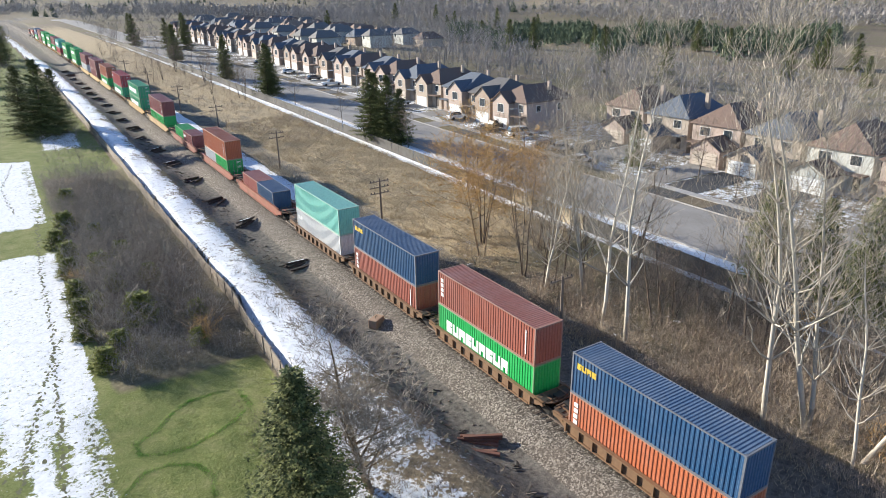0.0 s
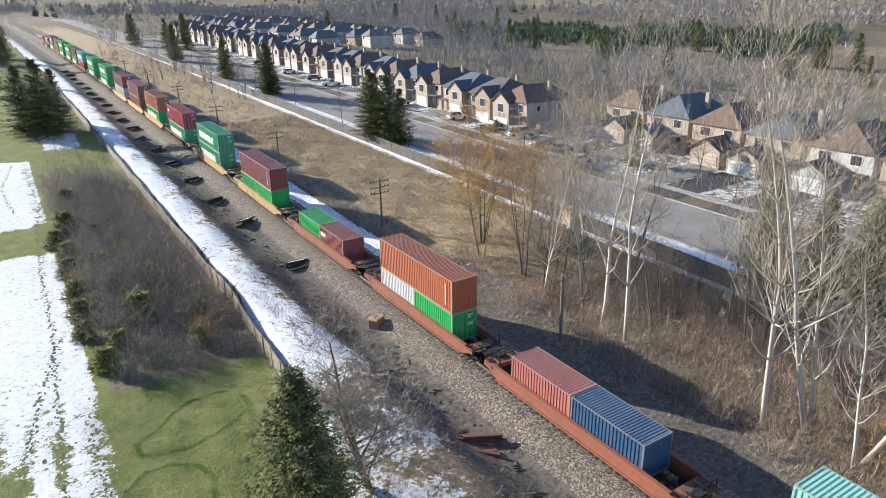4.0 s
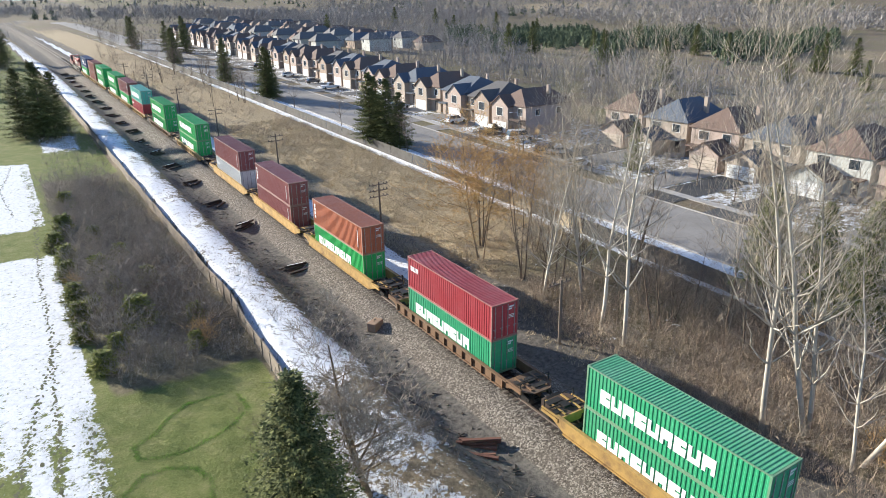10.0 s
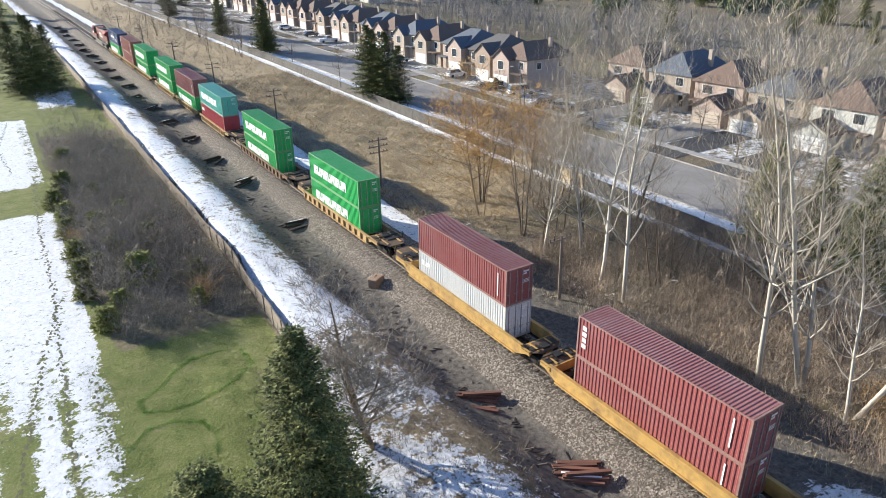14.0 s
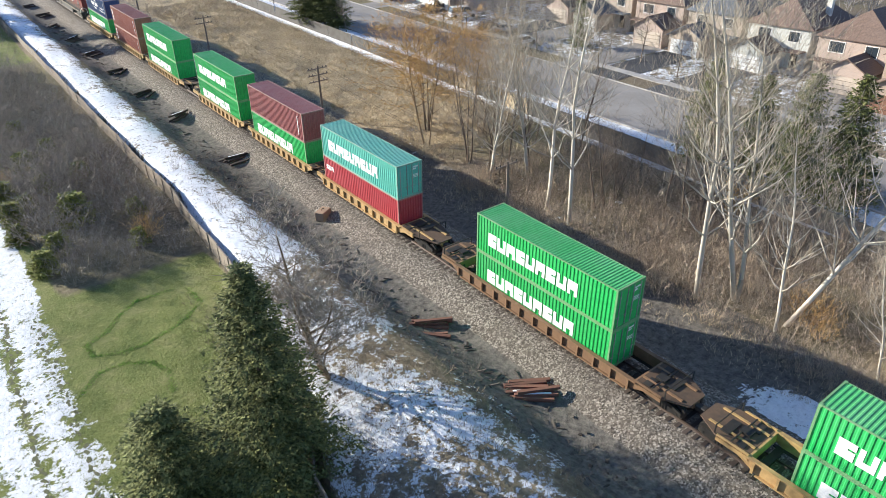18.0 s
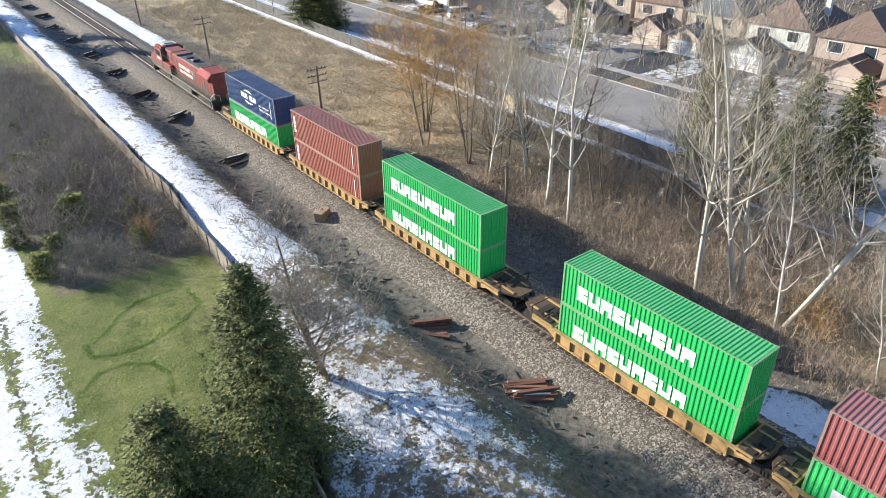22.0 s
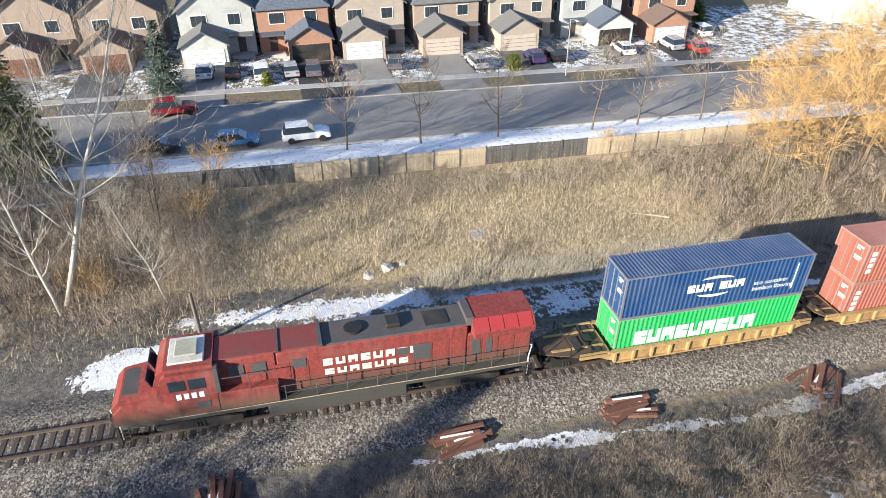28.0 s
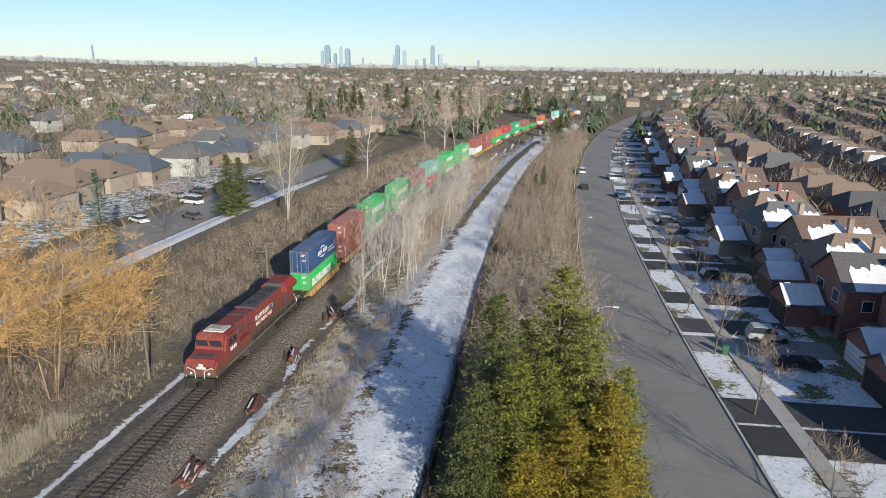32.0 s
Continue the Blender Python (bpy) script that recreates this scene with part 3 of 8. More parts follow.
def container(color, length, height, mark, doors, label):
    """Origin at the middle of the floor; doors: +1 or -1, the end with the doors."""
    body, worn, roof = PAINT[color]
    c = thing("shipping_container", label, "container", "containers on the train")
    W, L, H = 2.438, length, height
    k = (color, L, H)

    def posts():
        bm = bmesh.new()
        for x in (-W / 2, W / 2 - 0.09):
            for y in (-L / 2, L / 2 - 0.12):
                box(bm, x, x + 0.09, y, y + 0.12, 0, H)
            box(bm, x, x + 0.09, -L / 2 + 0.12, L / 2 - 0.12, 0, 0.15)
            box(bm, x, x + 0.07, -L / 2 + 0.12, L / 2 - 0.12, H - 0.08, H)
        for y in (-L / 2, L / 2 - 0.1):
            box(bm, -W / 2 + 0.09, W / 2 - 0.09, y, y + 0.1, 0, 0.15)
            box(bm, -W / 2 + 0.09, W / 2 - 0.09, y, y + 0.1, H - 0.11, H)
        for x in (-W / 2 - 0.004, W / 2 - 0.17):
            for y in (-L / 2 - 0.004, L / 2 - 0.17):
                for z in (-0.004, H - 0.11):
                    box(bm, x, x + 0.174, y, y + 0.174, z, z + 0.118)
        return mesh_of(bm, "frame", worn)

    part("frame", cached(("frame", *k), posts), None, c)
    ln = L - 0.24

    def side(sign):
        bm = corrugated(ln, H - 0.23, 0.036, 0.29)
        m = pose(-W / 2 + 0.012, 0, 0.15) if sign < 0 else pose(W / 2 - 0.012, 0, 0.15, 0, 0, 180)
        return mesh_of(moved(bm, m), "side_panel", body)
    for sg in (-1, 1):
        part("side_panel", cached(("side", sg, *k), lambda: side(sg)), None, c)

    # roof sheet: its paler paint holds both fading and painted sky sheen
    def top():
        bm = corrugated(ln, W - 0.14, 0.022, 0.23)
        return mesh_of(moved(bm, pose(-W / 2 + 0.07, 0, H - 0.005, 0, 90, 0)), "roof", roof)
    part("roof", cached(("roof", *k), top), None, c, "weathered corrugated roof with sky sheen painted in")

    def end():
        bm = corrugated(W - 0.18, H - 0.26, 0.04, 0.25)
        return mesh_of(moved(bm, pose(0, L / 2 - 0.015, 0.15, 0, 0, -90)), "end_panel", body)

    def door():
        bm = boxes((0.01, W / 2 - 0.09, -0.05, 0, 0, H - 0.26))
        for z in (0.25, 0.9, 1.55, 2.2):
            box(bm, 0.1, W / 2 - 0.16, 0.002, 0.016, z, z + 0.25)
        return mesh_of(bm, "door", body)

    def rod():
        bm = boxes((-0.015, 0.03, 0.018, 0.06, 0.05, H - 0.32), (-0.1, 0.2, 0.02, 0.05, 0.75, 0.79))
        for z in (0.1, 0.6, 1.4, 2.1):
            box(bm, -0.045, 0.06, 0.017, 0.066, z, z + 0.07)
        return mesh_of(bm, "lock_rod", ROD)

    def plate():
        bm = bmesh.new()
        for i, (n, z) in enumerate(((5, 0.62), (3, 0.80), (6, 1.25), (6, 1.36), (5, 1.47))):
            for j in range(n):
                box(bm, 0.36 + j * 0.1, 0.36 + j * 0.1 + (0.075 if i < 2 else 0.085), 0.018, 0.028, H - z, H - z + (0.12 if i < 2 else 0.05))
        return mesh_of(bm, "marking", M["white"])
    e = part("end_panel", cached(("end", *k), end), None, c)
    e.matrix_basis = pose(0, 0, 0, 0, 0, 180 if doors > 0 else 0)
    for left in (0, 1):
        d = part("door", cached(("door", *k), door), None, c)
        d.matrix_basis = pose(0, doors * (L / 2 - 0.045), 0.15, 0, 0, 0 if doors > 0 else 180) @ (Matrix.Scale(-1, 4, (1, 0, 0)) if left else Matrix())
        for x in (0.25, 0.88):
            part("lock_rod", cached(("rod", H), rod), None, d, "dull steel lock rod").matrix_basis = pose(x, 0, 0)
        if left:
            part("marking", cached(("plate", H), plate), None, d)["kind"] = "stuff"
    floor = part("underside", cached(("floor", L), lambda: mesh_of(boxes((-1.1, 1.1, -L / 2 + 0.1, L / 2 - 0.1, 0.03, 0.1)), "underside", M["black"])), None, c)
    if mark == "wide":
        mark_row(c, 9, 1.0, 0.80, 0.11, M["white"], pose(-W / 2 - 0.004, L * 0.40, H * 0.30), "broad white block")
    elif mark == "small":
        mark_row(c, 3, 0.42, 0.36, 0.08, M["white"], pose(-W / 2 - 0.004, L * 0.46, H * 0.60), "small white block")
    elif mark == "upright":
        for i in range(4):
            part("marking_block", cached("upright", lambda: mesh_of(boxes((0, 0.012, -0.36, 0, 0, 0.3)), "marking_block", M["white"])), None, c, "small white block").matrix_basis = pose(-W / 2 - 0.004, L * 0.465, H * 0.28 + 0.42 * i)
    elif mark == "gold":
        mark_row(c, 4, 0.42, 0.36, 0.06, M["yellow"], pose(-W / 2 - 0.004, L * 0.46, H * 0.66), "small yellow block")
    elif mark == "navy":
        at = pose(-W / 2 - 0.004, L * 0.17, H * 0.44)
        mark_row(c, 3, 0.55, 0.48, 0.08, M["white"], at, "white block")
        mark_row(c, 3, 0.55, 0.48, 0.08, M["white"], at @ pose(0, -2.1, 0), "white block")
        for s2, z0 in ((1, 0.72), (-1, -0.17)):
            bm = bmesh.new()
            pts = []
            for i in range(9):
                a = math.radians(25 + i * 15)
                pts.append((-1.8 - s2 * 1.2 * math.cos(a), z0 + s2 * (0.42 * math.sin(a) - 0.12)))
            for i in range(8, -1, -1):
                a = math.radians(25 + i * 15)
                w = 0.16 * math.sin(math.pi * i / 8) + 0.03
                pts.append((-1.8 - s2 * 1.2 * math.cos(a), z0 + s2 * (0.42 * math.sin(a) - 0.12 - w)))
            prism(bm, pts, "x", 0, 0.012)
            part("emblem_stroke", bm, M["white"], c, "curved white stroke").matrix_basis = at
        cu = bpy.data.curves.new("slogan", "FONT")
        cu.body, cu.size, cu.extrude = "eco container\nbamboo flooring", 0.42, 0.004
        tmp = new("slogan", cu)
        dg = bpy.context.evaluated_depsgraph_get()
        me = bpy.data.meshes.new_from_object(tmp.evaluated_get(dg))
        bpy.data.objects.remove(tmp)
        me.materials.clear()
        me.materials.append(M["white"])
        b = part("slogan", me, None, c, "two lines of white words")
        b.matrix_basis = pose(-W / 2 - 0.006, -L * 0.19, H * 0.42, 90, 0, -90)

    def stripe():
        return mesh_of(boxes((0, 0.01, -0.1, 0, 0.55, H - 0.5)), "stencil", M["white"])
    if color in ("navy", "brown", "maroon", "orange") and L > 7:
        b = part("stencil", cached(("stripe", H), stripe), None, c, "white stencilled strip")
        b.matrix_basis = pose(-W / 2 - 0.003, -L / 2 + 1.05, 0)
    return c


def wheel_mesh():
    bm = bmesh.new()
    tube(bm, (-0.07, 0, 0), (0.05, 0, 0), 0.42, n=20)
    tube(bm, (0.05, 0, 0), (0.09, 0, 0), 0.45, n=20)
    tube(bm, (-0.11, 0, 0), (-0.06, 0, 0), 0.12, n=10)
    return mesh_of(bm, "wheel", M["black"])


def truck(parent, y, scale=1.0, axles=(-0.89, 0.89)):
    """A rail truck: side frames, bolster, axles and wheels."""
    a0, a1 = axles[0], axles[-1]
    bm = bmesh.new()
    for x in (-1.08, 0.96):
        prism(bm, [(a0 - 0.3, 0.40), (a0 + 0.3, 0.30), (-0.45, 0.24), (0.45, 0.24), (a1 - 0.3, 0.30), (a1 + 0.3, 0.40), (a1 + 0.3, 0.62), (0.5, 0.82), (-0.5, 0.82), (a0 - 0.3, 0.62)], "x", x, x + 0.12)
    box(bm, -1.1, 1.1, -0.22, 0.22, 0.45, 0.78)
    for x in (-1.14, 1.0):
        for y2 in (-0.2, -0.02, 0.16):
            tube(bm, (x + 0.07, y2, 0.30), (x + 0.07, y2, 0.62), 0.07, n=6)
    t = part("truck", cached(("truck", axles), lambda: mesh_of(bm, "truck", M["black"])), None, parent, "dark cast-steel truck")
    t.matrix_basis = pose(0, y, 0)
    for a in axles:
        ax = part("axle", cached("axle", lambda: mesh_of(tubes(0.08, [(-1.1, 0, 0), (1.1, 0, 0)], n=8), "axle", M["black"])), None, t)
        ax.matrix_basis = pose(0, a, 0.45)
        for sx in (-1, 1):
            w = part("wheel", cached("wheel", wheel_mesh), None, t)
            w.matrix_basis = pose(sx * 0.76, a, 0.45, 0, 0, 0 if sx < 0 else 180)
    return t


def well_car(colour, front, back, well, end_front, end_back, stakes):
    """One well unit, rail top at 0. front / back: length to +y / -y; end_*: 'coupler' or 'joint'."""
    col = CAR_PAINT[colour]
    words = {"yellow_car": "weathered yellow", "tan_car": "faded tan and yellow", "rust_car": "rust-streaked brown", "oxide_car": "oxide red"}[colour]
    car = thing("well_car", f"{words} steel container well car on the rails", "railway car", "well cars of the train")
    h = well / 2
    deep = 1.05 if stakes else 1.25
    for sx in (-1, 1):
        def sill():
            bm = bmesh.new()
            x = 1.30
            prism(bm, [(-h - 1.1, 0.95), (-h, 0.50), (-h + 0.5, 0.28), (h - 0.5, 0.28), (h, 0.50), (h + 1.1, 0.95), (h + 1.1, 1.12), (h, deep), (-h, deep), (-h - 1.1, 1.12)], "x", x, x + 0.07)
            box(bm, x - 0.05, x + 0.22, -h - 0.2, h + 0.2, deep, deep + 0.09)
            box(bm, x - 0.02, x + 0.20, -h + 0.5, h - 0.5, 0.24, 0.34)
            return mesh_of(bm, "side_sill", col)
        s_ = part("side_sill", cached(("sill", colour, h, deep), sill), None, car)
        s_.matrix_basis = pose(0, 0, 0, 0, 0, 0 if sx > 0 else 180)
        if stakes:
            n = int(well / 1.25)
            for i in range(n + 1):
                r = part("stake", cached(("stake", colour, deep), lambda: mesh_of(boxes((0, 0.16, -0.07, 0.07, 0.34, deep)), "stake", col)), None, s_)
                r.matrix_basis = pose(1.371, -h + 0.3 + (well - 0.6) * i / n, 0)

    def floor():
        bm = boxes((-1.3, -1.12, -h, h, 0.26, 0.34), (1.12, 1.3, -h, h, 0.26, 0.34))
        for y in np.linspace(-h + 0.4, h - 0.4, 7):
            box(bm, -1.12, 1.12, y - 0.2, y + 0.2, 0.26, 0.335)
        return mesh_of(bm, "well_floor", M["black"])
    part("well_floor", cached(("floor", h), floor), None, car)
    for sg, reach, kind in ((1, front, end_front), (-1, back, end_back)):
        L = reach - h - (0.35 if kind == "coupler" else 0.12)

        def platform():
            bm = bmesh.new()
            prism(bm, [(-1.42, h + 0.1), (1.42, h + 0.1), (1.42, h + min(1.9, L * 0.7)), (0.75, h + L), (-0.75, h + L), (-1.42, h + min(1.9, L * 0.7))], "z", 1.06, 1.12)
            return mesh_of(bm, "end_platform", DECK)
        p = part("end_platform", cached(("plat", colour, h, L), platform), None, car)
        p.matrix_basis = pose(0, 0, 0, 0, 0, 0 if sg > 0 else 180)
        part("bulkhead", cached(("bulk", colour, h), lambda: mesh_of(boxes((-1.30, 1.30, h, h + 0.12, 0.45, 1.12)), "bulkhead", col)), None, p)
        part("centre_sill", cached(("csill", colour, h, L), lambda: mesh_of(boxes((-0.32, 0.32, h + 0.1, h + L, 0.72, 1.055)), "centre_sill", col)), None, p)
        e2 = h + min(1.9, L * 0.7)
        for x in (-1.42, 1.30):
            part("corner_plate", cached(("corner", colour, h, e2, x), lambda: mesh_of(boxes((x, x + 0.12, h + 0.1, e2, 0.82, 1.2)), "corner_plate", col)), None, p)
        for x in (-0.75, 0.6):
            part("deck_rib", cached(("rib", colour, h, L, x), lambda: mesh_of(boxes((x, x + 0.15, h + 0.15, h + L * 0.85, 1.121, 1.19)), "deck_rib", col)), None, p)

        def deckgear():
            bm = boxes((-1.15, -0.35, h + 0.5, h + 0.95, 1.125, 1.18), (0.35, 1.15, h + 0.5, h + 0.95, 1.125, 1.18), (-0.28, 0.28, h + 0.7, h + 1.3, 1.125, 1.3))
            tube(bm, (-1.2, h + 1.15, 1.24), (1.2, h + 1.15, 1.24), 0.05)
            if kind == "coupler":
                for x in (-1.34, 1.28):
                    box(bm, x, x + 0.06, h + L * 0.62, h + L * 0.62 + 0.06, 1.12, 1.75)
                box(bm, -1.34, 1.34, h + L * 0.62, h + L * 0.62 + 0.05, 1.7, 1.75)
                box(bm, -0.9, 0.3, h + 1.5, h + 2.0, 1.125, 1.2)
            return mesh_of(bm, "deck_gear", M["black"])
        g = part("deck_gear", cached(("gear", h, L, kind), deckgear), None, p, "dark brake gear and walkway")
        if kind == "coupler":
            c = part("coupler", cached(("coupler",), lambda: mesh_of(soft(boxes((-0.14, 0.14, 0, 0.75, 0.72, 0.98), (-0.22, 0.2, 0.45, 0.75, 0.70, 1.0)), 0.03), "coupler", M["black"])), None, car)
            c.matrix_basis = pose(0, sg * (h + L - 0.1), 0, 0, 0, 0 if sg > 0 else 180)
            truck(car, sg * (reach - 1.75))
        elif sg > 0:
            truck(car, sg * reach)
    return car


# centre along the train, car colour, stakes, (level, shift, length, colour, mark, door end) for each load
G, OG, T = "green", "old_green", "teal"
CARS = [
    (0.0, "tan_car", 1, [(0, 0, 40, G, "wide", 1), (1, 0, 40, "navy", "navy", 1)]),
    (-16.0, "tan_car", 1, [(0, 0, 40, "brown", "upright", 1), (1, 0, 40, "brown", "upright", 1)]),
    (-31.9, "tan_car", 1, [(0, 0, 40, G, "wide", 1), (1, 0, 40, G, "wide", 1)]),
    (-51.75, "tan_car", 1, [(0, 0, 40, G, "wide", 1), (1, 0, 40, G, "wide", 1)]),
    (-67.6, "tan_car", 1, [(0, 0, 40, G, "wide", 1), (1, 0, 40, "maroon", "", 1)]),
    (-83.45, "tan_car", 1, [(0, 0, 40, "red", "small", 1), (1, 0, 40, T, "wide", -1)]),
    (-105.4, "rust_car", 1, [(0, 0, 40, G, "wide", -1), (1, 0, 40, G, "wide", -1)]),
    (-128.85, "tan_car", 1, [(0, 0, 40, G, "wide", -1), (1, 0, 40, G, "wide", -1)]),
    (-152.5, "yellow_car", 0, [(0, 0, 40, "grey_white", "small", -1), (1, 0, 40, "maroon", "", -1)]),
    (-172.0, "yellow_car", 0, [(0, 0, 40, "maroon", "", -1), (1, 0, 40, "maroon", "upright", -1)]),
    (-191.5, "yellow_car", 0, [(0, 0, 40, G, "wide", -1), (1, 0, 40, "orange", "upright", -1)]),
    (-212.6, "rust_car", 1, [(0, 0, 40, OG, "wide", -1), (1, 0, 40, "red", "small", -1)]),
    (-234.5, "yellow_car", 0, [(0, 0, 40, OG, "wide", -1), (1, 0, 40, OG, "wide", -1)]),
    (-257.5, "tan_car", 0, [(0, 3.08, 20, G, "", 1), (0, -3.08, 20, G, "", 1), (1, 0, 40, "maroon", "", 1)]),
    (-279.2, "oxide_car", 0, [(0, 3.08, 20, G, "", 1), (0, -3.08, 20, "maroon", "small", 1)]),
    (-299.9, "oxide_car", 0, [(0, 3.08, 20, "grey_white", "", 1), (0, -3.08, 20, G, "", -1), (1, 0, 40, "orange", "", 1)]),
    (-319.8, "oxide_car", 0, [(0, 3.08, 20, "pink_red", "", 1), (0, -3.08, 20, "blue", "", 1)]),
    (-340.35, "rust_car", 1, [(0, 0, 40, "grey_white", "small", 1), (1, 0, 40, "pale_teal", "", 1)]),
    (-356.0, "rust_car", 1, [(0, 0, 40, "brown", "upright", 1), (1, 0, 40, "blue", "gold", 1)]),
    (-371.85, "rust_car", 1, [(0, 0, 40, G, "wide", 1), (1, 0, 40, "brown", "upright", 1)]),
    (-387.6, "rust_car", 1, [(0, 0, 40, "orange", "upright", 1), (1, 0, 40, "blue", "gold", 1)]),
    (-405.5, "rust_car", 1, [(0, 0, 40, "grey_white", "", 1)]),
]
WORDS = {"green": "bright green", "old_green": "dusty green", "teal": "pale teal green", "pale_teal": "light turquoise", "brown": "red-brown", "maroon": "dull maroon",
         "red": "deep red", "navy": "dark navy blue", "blue": "faded dark blue", "orange": "faded orange", "grey_white": "grey-white", "pink_red": "faded salmon red"}
MOVING = []      # thing, distance along the train, height above the rails


def make_train():
    proto = {}
    for i, (r, colour, stakes, loads) in enumerate(CARS):
        nxt = CARS[i - 1][0] if i else 10.9
        prv = CARS[i + 1][0] if i + 1 < len(CARS) else r - 16
        front, back = ((nxt - r) / 2 if i else 10.7), (r - prv) / 2
        well = 12.7 if min(front, back) < 9 and stakes else 16.2
        well = min(well, 2 * min(front, back) - 3.0)
        ends = ["joint" if d < 8.2 or (colour == "yellow_car" and d < 9.9) else "coupler" for d in (front, back)]
        MOVING.append((well_car(colour, front, back, well, ends[0], ends[1], stakes), r, 0.0))
        for level, shift, feet, c, mark, doors in loads:
            L = 12.192 if feet == 40 else 6.058
            H = 2.896 if feet == 40 else 2.591
            key = (feet, c, mark, doors, level)
            what = "upper" if level else "lower"
            size = "forty-foot" if feet == 40 else "twenty-foot"
            where = "stacked on another container" if level else "sitting in a well car"
            ob = container(c, L, H, mark, doors, f"{WORDS[c]} corrugated steel {size} container {where}") if key not in proto else copy_thing(proto[key], Matrix())
            proto.setdefault(key, ob)
            base = 0.345 if not level else 0.345 + (2.896 if all(l[2] == 40 for l in loads if l[0] == 0) else 2.591) + 0.01
            MOVING.append((ob, r + shift, base))


make_train()


def train_at(t):
    """Where the last well car stands at t seconds."""
    return float(np.interp(t, (0, 24, 26, 28, 30, 32), (409.2, 38.4, 7.9, -22.9, -54.2, -85.6)))


def rail_pose(y, up):
    d = 2.0
    a, b = np.array([float(bend(y - d)), y - d, float(rail_z(y - d))]), np.array([float(bend(y + d)), y + d, float(rail_z(y + d))])
    yaw = math.degrees(math.atan2(-(b[0] - a[0]), b[1] - a[1]))
    pitch = math.degrees(math.atan2(b[2] - a[2], np.hypot(b[0] - a[0], b[1] - a[1])))
    m = pose(0, 0, 0, 0, 0, yaw) @ pose(0, 0, 0, pitch, 0, 0)
    return Matrix.Translation((float(bend(y)), y, float(rail_z(y)))) @ m @ pose(0, 0, up)

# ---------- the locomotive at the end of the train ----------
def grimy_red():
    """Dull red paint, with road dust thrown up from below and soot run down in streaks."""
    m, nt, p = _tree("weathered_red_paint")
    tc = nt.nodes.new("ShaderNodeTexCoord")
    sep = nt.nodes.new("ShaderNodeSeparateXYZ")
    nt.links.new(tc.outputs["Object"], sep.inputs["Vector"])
    fine, big = noise_tex(nt, 5, 6, 0.7), noise_tex(nt, 0.55, 5, 0.65)
    mp = nt.nodes.new("ShaderNodeMapping")
    mp.inputs["Scale"].default_value = (3.0, 3.0, 0.35)
    nt.links.new(tc.outputs["Object"], mp.inputs["Vector"])
    runs = node(nt, "ShaderNodeTexNoise", Scale=1.6, Detail=4.0, Roughness=0.6)
    nt.links.new(mp.outputs["Vector"], runs.inputs["Vector"])
    col = ramp(nt, fine.outputs["Fac"], [(0.3, (0.19, 0.036, 0.032)), (0.7, (0.31, 0.066, 0.054))]).outputs["Color"]
    col = mix(nt, ramp(nt, runs.outputs["Fac"], [(0.45, (0, 0, 0)), (0.75, (0.65, 0.65, 0.65))]).outputs["Color"], col, (0.075, 0.035, 0.03))
    col = mix(nt, ramp(nt, big.outputs["Fac"], [(0.5, (0, 0, 0)), (0.75, (0.75, 0.75, 0.75))]).outputs["Color"], col, (0.235, 0.115, 0.095))
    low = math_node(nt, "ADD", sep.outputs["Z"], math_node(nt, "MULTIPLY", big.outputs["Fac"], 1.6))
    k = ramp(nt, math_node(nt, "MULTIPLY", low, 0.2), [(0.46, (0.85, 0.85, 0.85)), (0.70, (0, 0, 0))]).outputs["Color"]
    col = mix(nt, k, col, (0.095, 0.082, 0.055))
    nt.links.new(col, p.inputs["Base Color"])
    rr = ramp(nt, big.outputs["Fac"], [(0.3, (0.65, 0.65, 0.65)), (0.7, (0.9, 0.9, 0.9))])
    nt.links.new(rr.outputs["Color"], p.inputs["Roughness"])
    p.inputs["Specular IOR Level"].default_value = 0.2
    return m


